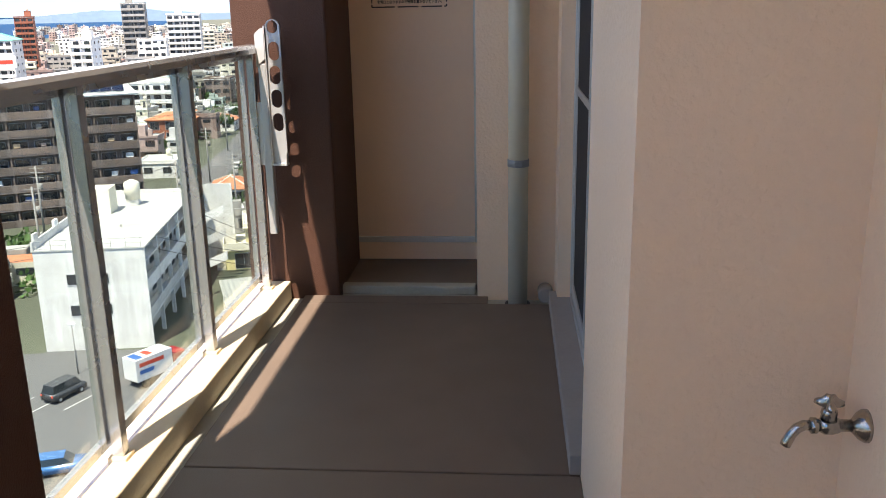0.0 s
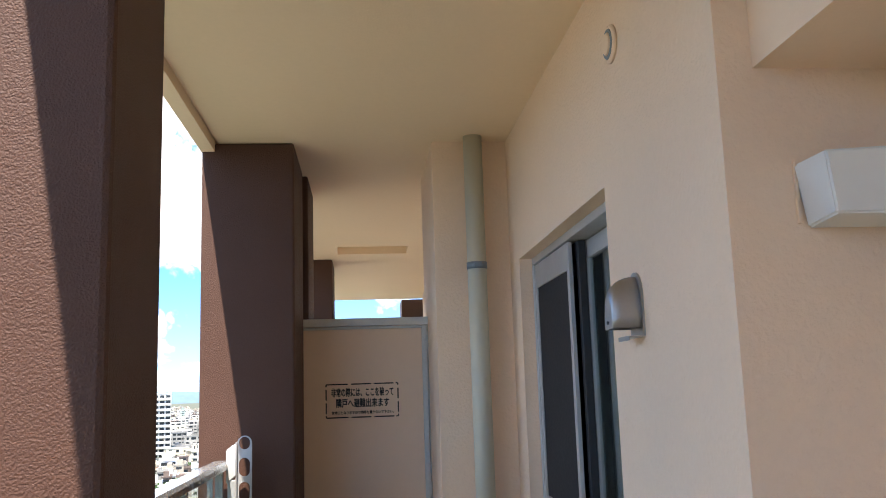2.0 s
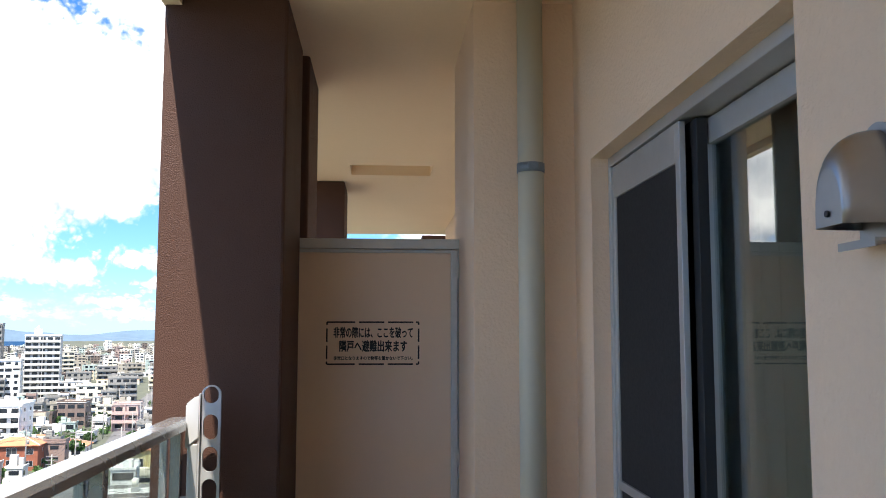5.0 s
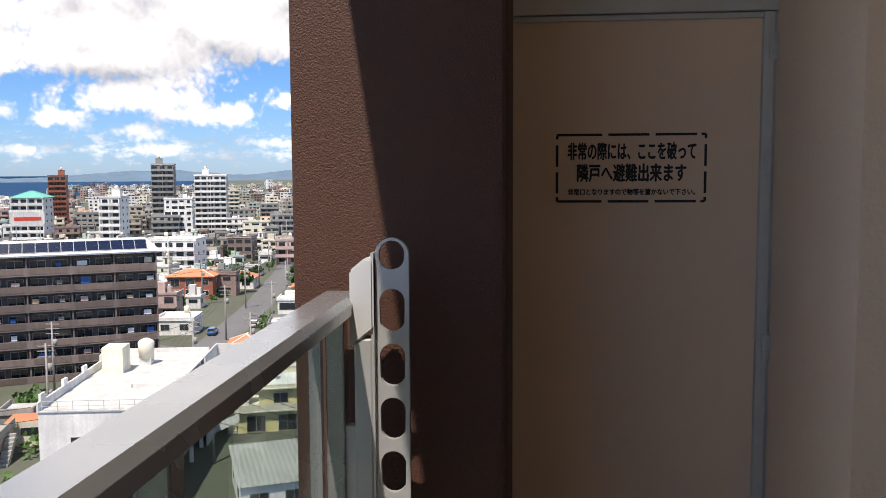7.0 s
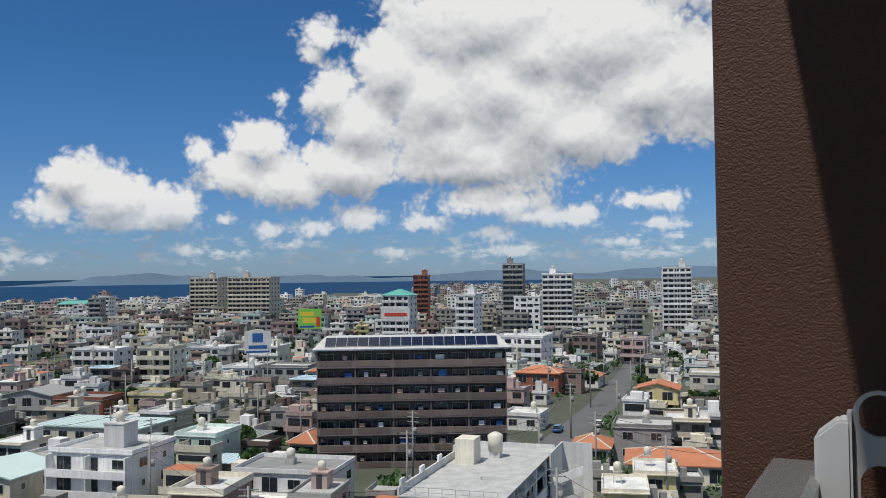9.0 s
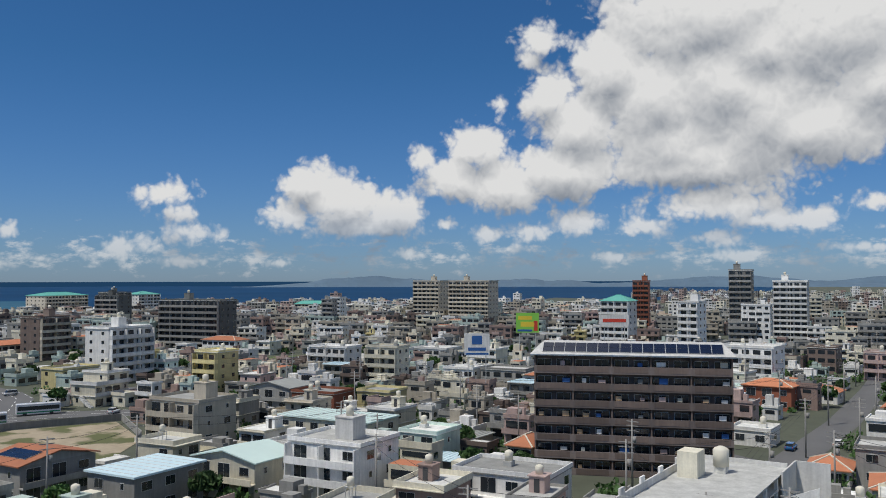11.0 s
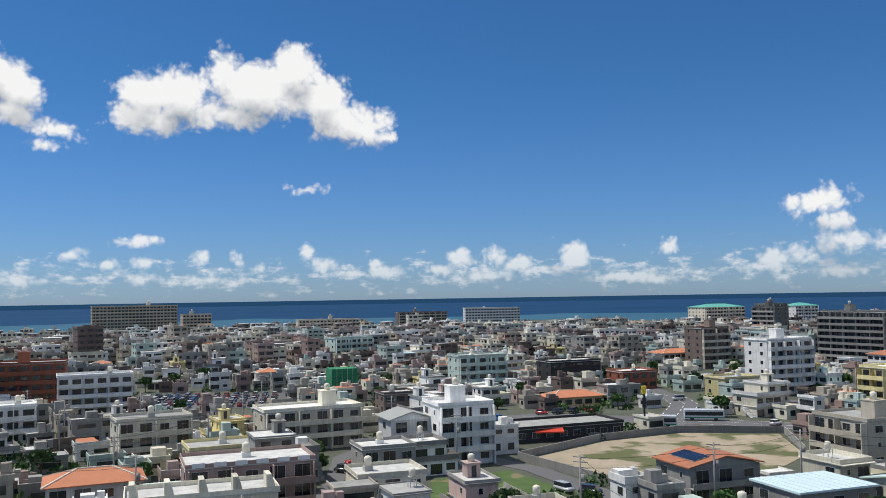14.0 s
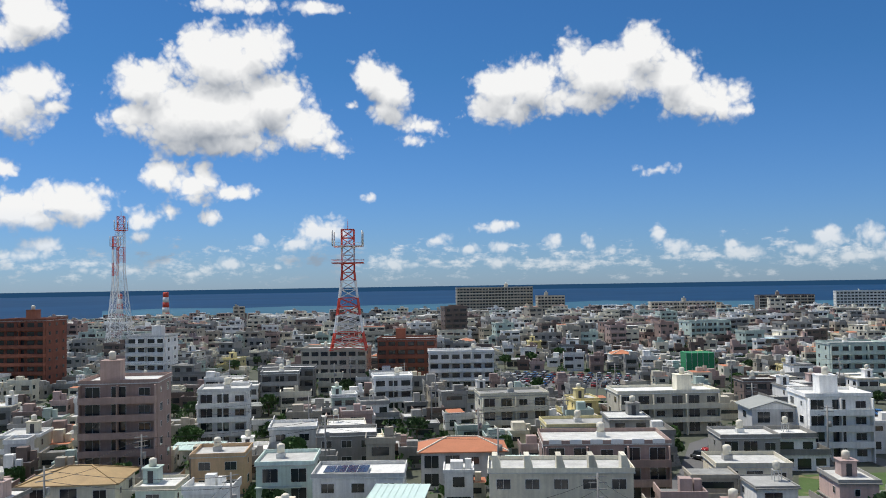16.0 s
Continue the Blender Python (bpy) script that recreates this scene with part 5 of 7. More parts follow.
def big_apartment():
    """The long dark apartment house with solar panels along its roof."""
    w, d, st = 34.0, 11.0, 7
    a, c = Vector((-92.6, 130.0)), Vector((-66.3, 145.0))
    mid = (a + c) / 2
    turn = math.degrees(math.atan2(c.y - a.y, c.x - a.x))
    back = Vector((-math.sin(radians(turn)), math.cos(radians(turn))))
    o = mid + back * d / 2
    TAKEN.append((o.x, o.y, 18))
    b = thing("apartment_building", "long brown apartment house with solar panels on its roof", "building", pose(o.x, o.y, GZ, 0, 0, turn))
    step = 3.0
    h = st * step
    part("wall", box_mesh("wall", [(-w / 2, -d / 2 + 1.3, -0.5, w / 2, d / 2, h)], [BROWN]), b)
    slab = box_mesh("balcony", [(-w / 2, -d / 2 - 0.2, -0.15, w / 2, -d / 2 + 1.3, 0.05), (-w / 2, -d / 2 - 0.2, 0.05, w / 2, -d / 2 - 0.05, 1.2)], [TAUPE])
    rail = box_mesh("balcony_rail", [(-2.9, -d / 2 - 0.24, 0.16, 2.9, -d / 2 - 0.204, 1.12)], [BROWN])
    fin = box_mesh("dividing_wall", [(-0.12, -d / 2 - 0.02, -0.2, 0.12, -d / 2 + 1.3, 2.9)], [BROWN])
    for s in range(st):
        z = s * step
        sl = part("balcony", slab, b, m=pose(0, 0, z))
        for i in range(5):
            part("balcony_rail", rail, sl, m=pose(-w / 2 + (i + 0.5) * w / 5, 0, 0))
        for i in range(6):
            part("dividing_wall", fin, b, m=pose(-w / 2 + 0.12 + i * (w - 0.24) / 5, 0, z + 0.06))
        for i in range(10):
            part("window", PATIO, b, m=pose(-w / 2 + (i + 0.5) * w / 10, -d / 2 + 1.3, z + 1.3))
        for i in range(10):
            if rng.random() < 0.55:
                ww = 0.3 + rng.random() * 0.5
                part("laundry", box_mesh("laundry", [(-ww, -d / 2 + 0.3, 1.25, ww, -d / 2 + 0.34, 1.25 + 0.5 + rng.random() * 0.5)], [rng.choice((WHITE, M_SIGNBLUE, PINK, ORANGE, GREY, CREAM))]), b, "washing hung to dry", m=pose(-w / 2 + (i + 0.5) * w / 10 + rng.uniform(-0.6, 0.6), 0, z))
    part("roof", box_mesh("roof", [(-w / 2 - 0.6, -d / 2 - 0.5, h, w / 2 + 0.6, d / 2 + 0.5, h + 0.25)], [WHITE]), b)
    rim = bmesh.new()
    x, y = w / 2 + 0.7, d / 2 + 0.6
    e0 = [rim.verts.new(p) for p in ((-x, -y, h + 0.25), (x, -y, h + 0.25), (x, y, h + 0.25), (-x, y, h + 0.25))]
    e1 = [rim.verts.new(p) for p in ((-x + 1.8, -y + 3.2, h + 2.1), (x - 1.8, -y + 3.2, h + 2.1), (x - 1.8, y - 3.0, h + 2.1), (-x + 1.8, y - 3.0, h + 2.1))]
    rim.faces.new(e0[::-1])
    rim.faces.new(e1)
    for i in range(4):
        rim.faces.new((e0[i], e0[(i + 1) % 4], e1[(i + 1) % 4], e1[i]))
    part("roof_rim", bm_mesh("roof_rim", rim, [WHITE]), b, "white sloping roof rim")
    tilt = math.degrees(math.atan2(1.85, 3.2))
    arr = part("solar_rack", box_mesh("solar_frame", [(-w / 2 + 1.4, 0, 0.0, w / 2 - 1.4, 2.9, 0.06)], [M_ZINC]), b, m=pose(0, -y + 0.55, h + 0.62, tilt, 0, 0))
    pan = box_mesh("solar_panel", [(0.04, 0.03, 0.0, 1.88, 1.36, 0.05)], [M_SOLAR])
    for i in range(16):
        for j in range(2):
            part("solar_panel", pan, arr, m=pose(-w / 2 + 1.5 + i * 1.94, 0.05 + j * 1.42, 0.064))
    for s in range(st):
        for i in range(3):
            part("window", SMALLWIN, b, m=pose(w / 2, -d / 2 + 3 + i * 3, s * step + 1.7, 0, 0, 90))
    return b


def near_white_building():
    """The white three-storey block with galleries, right below the balcony."""
    turn = 9.5
    b = thing("building", "white three-storey block with open galleries and water tanks", "building", pose(-49.0, 82.0, GZ + 0.6, 0, 0, turn))
    TAKEN.append((-46, 96, 15))
    w, d, h = 11.2, 28.0, 10.4
    part("wall", box_mesh("wall", [(0, 0, -1.2, w - 1.6, d, h)], [WHITE]), b)
    for y0 in (0, d - 0.25):
        part("end_wall", box_mesh("end_wall", [(w - 1.6, y0, -1.2, w, y0 + 0.25, h)], [WHITE]), b)
    for z0 in (2.4, 5.6, 8.8):
        part("gallery_slab", box_mesh("gallery_slab", [(w - 1.6, 0.25, z0, w, d - 0.25, z0 + 0.2)], [WHITE]), b)
    para = box_mesh("gallery_parapet", [(w - 0.18, 0.25, 0, w, d - 0.25, 1.1)], [WHITE])
    pier = box_mesh("gallery_pier", [(w - 0.4, -0.2, -1.2, w + 0.003, 0.2, h)], [WHITE])
    for z in (2.6, 5.8):
        part("gallery_parapet", para, b, m=pose(0, 0, z))
    for i in range(1, 5):
        part("gallery_pier", pier, b, m=pose(0, i * d / 5, 0))
    for z in (3.9, 7.1):
        for i in range(8):
            part("window", WINDOW, b, m=pose(w - 1.6, 2 + i * 3.3, z, 0, 0, 90))
    strip_win = box_mesh("window_band", [(-2.2, -0.06, -0.65, 2.2, 0.03, 0.65), (-2.1, -0.08, -0.55, 0.4, -0.055, 0.55), (0.55, -0.08, -0.55, 2.1, -0.055, 0.55)], [M_FRAME, M_PANE], [0, 1, 1])
    for z in (3.9, 7.3):
        part("window", strip_win, b, m=pose(5.2, 0, z))
    part("roof", box_mesh("roof", [(-0.1, -0.1, h, w + 0.1, d + 0.1, h + 0.15)], [M_ROOFTOP]), b)
    part("parapet", box_mesh("parapet", [(-0.1, -0.1, h + 0.15, 0.12, d + 0.1, h + 1.0), (0.12, d - 0.1, h + 0.15, w, d + 0.1, h + 0.7)], [WHITE]), b)
    crenel = box_mesh("parapet_stub", [(-0.12, -0.6, h + 1.0, 0.14, 0.6, h + 1.7)], [WHITE])
    for i in range(5):
        part("parapet_stub", crenel, b, m=pose(0, 1.2 + i * 6.2, 0))
    post = box_mesh("guard_post", [(-0.03, -0.03, 0, 0.03, 0.03, 1.0)], [M_ZINC])
    part("guard_rail", box_mesh("guard_rail", [(0.2, 0.0, h + 1.1, w, 0.05, h + 1.15), (0.2, 0.0, h + 0.6, w, 0.05, h + 0.64)], [M_ZINC]), b)
    for i in range(8):
        part("guard_post", post, b, m=pose(0.4 + i * 1.5, 0.02, h + 0.15))
    st = part("tank_stand", box_mesh("tank_stand", [(1.2, 16, h + 0.15, 3.6, 19, h + 3.2)], [CREAM]), b)
    st2 = part("tank_stand", STAND, b, m=pose(5.0, 21, h + 0.95))
    part("water_tank", TANK, st2, m=Matrix.Diagonal((1.5, 1.5, 1.5, 1)))
    # outside stair at the far end
    part("stair_tower", box_mesh("stair_tower", [(w + 0.3, d - 5, -1.2, w + 0.5, d + 3, h + 0.6), (w + 0.5, d + 2.8, -1.2, w + 4.5, d + 3.0, h + 0.6)], [WHITE]), b)
    for k in range(3):
        f = bmesh.new()
        q = [(w + 0.5, 0.6 + 3.1 * k), (w + 4.5, 2.3 + 3.1 * k), (w + 4.5, 3.4 + 3.1 * k), (w + 0.5, 1.7 + 3.1 * k)]
        for yy in (d - 4.9, d - 4.75):
            f.faces.new([f.verts.new((u, yy, v)) for u, v in q])
        bmesh.ops.bridge_loops(f, edges=f.edges[:])
        part("stair_flight", bm_mesh("stair_flight", f, [WHITE]), b)
    return b


big_apartment()
near_white_building()
TAKEN.append((-30, 108, 6))
castle(-121.0, -16.9, 19.1, 8, 3, 99, CREAM)
block(-284.4, 148.4, 19.0, 11, 6, 63, WHITE)
block(-388.2, 243.6, 36.5, 14, 8, 58, UMBER)
block(-387.6, 167.1, 15.4, 12, 6, 67, BROWN)
block(-547.6, 279.8, 19.0, 12, 8, 63, UMBER)
block(-254.0, 219.4, 16.9, 10, 3, 49, WHITE)
block(-210.2, 204.6, 11.6, 9, 4, 46, CREAM)
shop(-246.4, 268.0, 16.4, 12, 2, 43, WHITE)
shop(-172.0, 221.2, 15.0, 10, 2, 38, GREY)
block(-629.6, 520.1, 41.6, 12, 4, 51, CREAM, roof="green_hip")
block(-450.9, 482.7, 22.1, 15, 11, 43, BEIGE)
block(-407.5, 481.2, 32.6, 15, 11, 40, BEIGE)
block(-220.1, 368.5, 13.7, 12, 8, 31, WHITE, roof="green_hip")
block(-202.0, 467.5, 11.9, 12, 13, 23, GREY)
block(-178.4, 477.0, 17.3, 12, 11, 21, WHITE)
block(-279.2, 494.9, 9.9, 10, 11, 29, BRICK)
block(-180.9, 366.0, 9.1, 10, 8, 26, WHITE)
block(-120.0, 285.0, 18.1, 11, 4, 23, WHITE)
block(-237.5, 156.7, 8.8, 10, 4, 57, YELLOW)
block(-166.9, 105.0, 14.0, 11, 3, 58, BEIGE, tower=True)
block(-106.9, 95.3, 13.5, 11, 3, 49, WHITE, tower=True)
gable_house(-120.6, 86.1, 12.6, 10, 2, 55, CREAM)
shop(-124.2, 70.7, 13.4, 10, 2, 61, GREY, roof="blue_sheet")
shop(-140.0, 122.4, 22.6, 11, 2, 49, CREAM, roof="pale_sheet")
block(-81.8, 106.8, 14.9, 10, 2, 38, WHITE)
hip_house(-93.6, 235.1, 12.4, 9, 2, 22, BRICK)
gable_house(-191.0, 146.0, 12.9, 10, 2, 53, GREY)
shop(-173.0, 145.9, 12.7, 9, 2, 50, BRICK)
block(-114.0, 122.9, 7.9, 9, 2, 43, MINT)
hip_house(-101.9, 137.5, 4.8, 8, 1, 37, BEIGE)
block(-279.8, 129.6, 14.1, 10, 2, 66, YELLOW)
hip_house(-355.6, 238.1, 19.3, 10, 2, 56, WHITE)
shop(-163.4, 157.5, 9.4, 9, 2, 46, YELLOW)
shop(-184.6, 213.9, 10.2, 9, 2, 41, WHITE)
hip_house(-87.2, 256.1, 8.9, 8, 1, 19, WHITE)
shop(-76.5, 183.0, 8.1, 8, 1, 22, WHITE)
hip_house(-52.1, 155.5, 6.4, 8, 1, 18, WHITE)
hip_house(-404.7, 158.6, 23.3, 12, 2, 69, BEIGE)
gable_house(-144.0, 62.9, 13.5, 10, 2, 67, GREY, solar=True)
block(-866.2, -202.0, 77.5, 18, 10, 103, BEIGE)
block(-855.9, -142.6, 26.9, 14, 7, 100, BEIGE)
block(-935.5, 81.0, 54.4, 15, 6, 85, BROWN)
shop(-948.3, 159.6, 60.4, 20, 7, 81, WHITE)
block(-808.5, -16.2, 56.2, 15, 5, 91, BEIGE)
block(-297.8, -99.6, 20.4, 13, 5, 109, BRICK)
shop(-288.0, -123.1, 22.9, 13, 4, 114, BEIGE)
block(-280.3, -75.1, 21.3, 10, 4, 106, WHITE)
block(-327.4, 50.8, 19.0, 12, 4, 82, MINT)
netted_block(-322.0, 0.2, 9.7, 9, 3, 91, GREEN)
shop(-330.2, 86.9, 21.4, 12, 3, 76, BLACK)
hip_house(-267.0, 71.5, 17.5, 9, 1, 75, ORANGE)
shop(-211.5, 53.5, 29, 13, 1, 76, BLACK)
gable_house(-187.0, 14.5, 9.0, 9, 3, 78, WHITE)
block(-184.5, 25.5, 12.0, 10, 4, 72, WHITE, tower=True)
block(-209.0, -7.0, 23.0, 11, 3, 99, CREAM, tower=True)
terraces = block(-144.1, -13.6, 19.5, 11, 3, 97, ROSE)
rail_cap = box_mesh("rail_panel", [(-0.95, -5.85, 9.35, 0.95, -5.66, 10.05)], [M_WHITEP])
for i in range(6):
    part("rail_panel", rail_cap, terraces, "white panel set into the roof parapet", m=pose(-8.0 + i * 3.2, 0, 0))
shop(-177.2, -22.1, 13.8, 10, 2, 98, YELLOW)
hip_house(-147.6, -38.1, 14.2, 9, 2, 106, WHITE)
block(-145.3, 8.5, 11.1, 9, 2, 88, CREAM)
block(-170.7, 9.1, 10.3, 9, 2, 88, GREY)
block(-131.5, -63.2, 9.0, 10, 2, 117, MINT)
block(-198.5, -112.1, 6.1, 12, 3, 120, WHITE)
block(-228.7, -80.7, 10.3, 9, 3, 110, WHITE)
block(-494.9, 3.0, 24.0, 12, 4, 90, MINT)
shop(-312.4, 106.0, 14.4, 11, 2, 72, BRICK)
shop(-262.6, 16.6, 10.1, 9, 2, 87, BROWN)
block(-198.5, -40.4, 15.4, 10, 3, 102, CREAM)
block(-251.4, -222.7, 18.0, 14, 8, 132, BRICK)
block(-260.6, -180.0, 13.5, 11, 6, 125, WHITE)
block(-135.0, -96.9, 13.0, 12, 6, 127, ROSE, tower=True)
block(-171.3, -98.6, 10.4, 10, 4, 121, WHITE)
shop(-134.6, -77.4, 8.7, 9, 2, 121, ORANGE)
shop(-125.4, -48.0, 13.4, 9, 2, 112, WHITE, solar=True)
block(-247.5, -122.0, 17.0, 9, 3, 117, GREY)
hip_house(-111.9, -88.0, 13.3, 10, 2, 129, CREAM, roof="ochre")
block(-98.8, 670.2, 32.6, 12, 5, 8, PINK)
gable_house(-54.6, 214.1, 9.4, 8, 2, 14, YELLOW)
shop(-45.2, 249.4, 18.6, 10, 2, 10, BEIGE)
hip_house(-35.5, 149.6, 15.9, 11, 1, 13, CREAM)
block(-119.5, 515.1, 16.4, 11, 12, 13, WHITE)
shop(-44.7, 162.8, 10.1, 9, 2, 15, GREY)
block(-91.2, 325.0, 9.1, 9, 3, 16, PINK)
shop(-114.0, 336.8, 9.9, 9, 3, 19, BROWN)
shop(-28.3, 90.7, 7.1, 11, 1, 17, WHITE, roof="corrugated")
block(-763.7, 337.1, 43.2, 25, 7, 66, BEIGE, roof="green_hip")
block(-757.6, 414.5, 22.6, 22, 7, 61, WHITE, roof="green_hip")
block(-685.2, 350.1, 21.1, 14, 8, 63, UMBER)
block(-234.7, -117.8, 10.9, 9, 3, 117, GREY)
shop(-258.9, -91.6, 12.1, 9, 2, 110, WHITE)
shop(-157.8, -64.0, 11.1, 9, 2, 113, GREY)
shop(-162.1, -77.5, 9.1, 9, 2, 117, WHITE)



# ---- ordinary houses between, copied from a few kinds ----
def clear(x, y, r):
    return all((x - a) ** 2 + (y - b) ** 2 > (r + c) ** 2 for a, b, c in TAKEN)


AC_UNIT = box_mesh("air_conditioner", [(-0.42, -0.3, 0, 0.42, 0.0, 0.6), (-0.34, -0.31, 0.06, 0.2, -0.295, 0.54)], [M_WHITEP, M_DARK], [0, 1])
LEGS = box_mesh("tank_legs", [(-0.55, -0.55, 0, -0.45, -0.45, 1.5), (0.45, -0.55, 0, 0.55, -0.45, 1.5), (-0.55, 0.45, 0, -0.45, 0.55, 1.5), (0.45, 0.45, 0, 0.55, 0.55, 1.5), (-0.6, -0.6, 1.5, 0.6, 0.6, 1.58), (-0.55, -0.52, 0.75, 0.55, -0.48, 0.8)], [M_ZINC])


def town_house(w, d, st, colour, near, seed, cover="flat"):
    """A plain concrete town house: floors set back over a terrace, thin projecting slabs, outside stair, roof hut and tank."""
    r = random.Random(seed)
    noun = "house" if st < 3 else "building"
    words = {"flat": "a stained flat roof and water tank", "tile": "an orange tiled hip roof", "sheet": "a rusting grey sheet roof"}[cover]
    b = thing(noun, f"{TONES[colour]} {STOREY[st]} {noun} with {words}", noun, pose(*polar(60 + seed * 3.1, 900), GZ), group="buildings of the town")
    side = r.choice((-1, 1))
    back = r.uniform(0.55, 0.8) if st > 1 else 1.0
    spans = []
    for f in range(st):
        k = back if f == st - 1 else 1.0
        c = -side * w * (1 - k) / 2
        spans.append((c - w * k / 2, c + w * k / 2))
    part("wall", box_mesh("wall", [(a, -d / 2, f * 3.0 - (0.5 if f == 0 else 0), e, d / 2, f * 3.0 + 2.85) for f, (a, e) in enumerate(spans)], [colour]), b)
    trim = r.choice((WHITE, colour, CREAM, GREY))
    slabs, rails = [], []
    for f, (a, e) in enumerate(spans):
        z, out = f * 3.0 + 2.85, r.choice((0.35, 0.6, 1.1))
        slabs.append((a - 0.3, -d / 2 - out, z, e + 0.3, d / 2 + 0.3, z + 0.15))
        if f < st - 1:
            a2, e2 = spans[f + 1]
            rails.append((a - 0.2, -d / 2 - out + 0.05, z + 0.15, e + 0.2, -d / 2 - out + 0.17, z + 1.05))
            for u0, u1 in ((a, a2), (e2, e)):
                if u1 - u0 > 0.8:
                    edge = u0 - 0.2 if u0 == a else u1 + 0.08
                    rails.append((edge, -d / 2 - out + 0.17, z + 0.15, edge + 0.12, d / 2 + 0.2, z + 1.05))
    part("floor_slab", box_mesh("floor_slab", slabs, [trim]), b)
    if rails:
        part("terrace_parapet", box_mesh("terrace_parapet", rails, [trim]), b)
    a, e = spans[-1]
    top = st * 3.0
    wd, mid = e - a, (a + e) / 2
    if cover == "flat":
        part("roof", box_mesh("roof", [(a - 0.1, -d / 2 - 0.1, top, e + 0.1, d / 2 + 0.1, top + 0.05)], [M_ROOFTOP]), b)
        h = r.choice((0.25, 0.45, 0.8))
        part("parapet", box_mesh("parapet", [(a - 0.25, -d / 2 - 0.3, top, e + 0.25, -d / 2 - 0.15, top + h), (a - 0.25, d / 2 + 0.1, top, e + 0.25, d / 2 + 0.25, top + h),
                                             (a - 0.25, -d / 2 - 0.15, top, a - 0.1, d / 2 + 0.1, top + h), (e + 0.1, -d / 2 - 0.15, top, e + 0.25, d / 2 + 0.1, top + h)], [trim]), b)
        hx, hy = mid + r.uniform(-0.3, 0.3) * wd, d * r.uniform(0.0, 0.25)
        if r.random() < 0.65:
            hut = part("stair_tower", box_mesh("stair_tower", [(hx - 1.1, hy - 1.2, top, hx + 1.1, hy + 1.2, top + 2.2), (hx - 1.3, hy - 1.4, top + 2.2, hx + 1.3, hy + 1.4, top + 2.34), (hx - 0.4, hy - 1.23, top + 0.1, hx + 0.4, hy - 1.19, top + 1.9)], [colour, M_DARK], [0, 0, 1]), b)
            part("water_tank", TANK, hut, m=pose(hx, hy, top + 2.34) @ Matrix.Diagonal((0.85, 0.85, 0.8, 1)))
        else:
            lg = part("tank_stand", LEGS, b, m=pose(hx, hy, top + 0.05))
            part("water_tank", TANK, lg, m=pose(0, 0, 1.58) @ Matrix.Diagonal((0.8, 0.8, 0.8, 1)))
    elif cover == "tile":
        hip_roof(b, wd, d, top, M_TILE, 1.6, 0.7)
    else:
        part("roof", box_mesh("roof", [(a - 0.5, -d / 2 - 0.5, top, e + 0.5, d / 2 + 0.5, top + 0.12)] + [(a - 0.5 + k * 0.9, -d / 2 - 0.5, top + 0.12, a - 0.42 + k * 0.9, d / 2 + 0.5, top + 0.2) for k in range(int((wd + 1) / 0.9))], [r.choice((M_SHEET, M_BLUEROOF, M_PALEROOF, M_ROOFTOP))]), b)
    # windows
    dark = []
    for f, (a, e) in enumerate(spans):
        z = f * 3.0 + 1.6
        n = max(1, int((e - a) / 3.0))
        for i in range(n):
            x = a + (i + 0.5 + r.uniform(-0.1, 0.1)) * (e - a) / n
            kind = r.choice((PATIO, PATIO, WINDOW, WINDOW, SMALLWIN))
            if near:
                part("window", kind, b, m=pose(x, -d / 2, z - (0.25 if kind == PATIO else 0)))
            else:
                hw, z0 = (1.2, z - 1.35) if kind == PATIO else (0.9, z - 0.7) if kind == WINDOW else (0.35, z - 0.4)
                dark.append((x - hw, -d / 2 - 0.05, z0, x + hw, -d / 2 + 0.02, z + 0.6))
        for sx, u in ((-1, a), (1, e)):
            k = max(1, int(d / 3.4))
            for i in range(k):
                y = -d / 2 + (i + 0.5) * d / k
                kind = r.choice((WINDOW, SMALLWIN, SMALLWIN, None))
                if kind and near:
                    part("window", kind, b, m=pose(u, y, z, 0, 0, 90 * sx))
                elif kind:
                    hw = 0.85 if kind == WINDOW else 0.35
                    dark.append((u - 0.05, y - hw, z - 0.55, u + 0.05, y + hw, z + 0.55))
    if dark:
        tagged(part("glazing", box_mesh("glazing", dark, [M_PANE]), b), kind="stuff")
    if near:
        for k in range(2):
            part("air_conditioner", AC_UNIT, b, m=pose(a + r.uniform(0.2, 0.8) * (e - a), -d / 2 - 0.02, (st - 1) * 3.0 + 0.05))
    if st > 1 and r.random() < 0.6:
        part("stair_flight", box_mesh("stair_flight", [(side * (w / 2 + 0.7) - 0.55, -d / 2 + 0.3 + k * 0.55, k * 0.36 - 0.5, side * (w / 2 + 0.7) + 0.55, -d / 2 + 0.85 + k * 0.55, k * 0.36 + 0.36) for k in range(8)], [trim]), b)
    return b, max(w, d) / 2


def kinds(near):
    out = []
    for n, (w, d, st, colour, cover) in enumerate(((9, 8, 2, WHITE, "flat"), (10.5, 8.5, 2, CREAM, "flat"), (8, 7.5, 2, GREY, "flat"), (11, 8, 2, BEIGE, "flat"), (9, 9, 3, WHITE, "flat"), (8.5, 7, 2, MINT, "flat"), (8, 7, 1, GREY, "sheet"),
                                                   (9.5, 8, 2, PINK, "flat"), (8, 8, 1, WHITE, "flat"), (10, 8, 2, WHITE, "tile"), (12, 9, 3, CREAM, "flat"), (9, 8, 2, GREY, "sheet"), (10, 7, 2, WHITE, "flat"), (12, 8, 3, GREY, "flat"),
                                                   (8.5, 8, 2, YELLOW, "flat"), (9, 7, 1, BEIGE, "sheet"), (11, 9, 2, ROSE, "flat"), (9, 8, 1, WHITE, "sheet"))):
        ob, r = town_house(w, d, st, colour, near, n + (40 if near else 0), cover)
        out.append((ob, r, st))
    return out


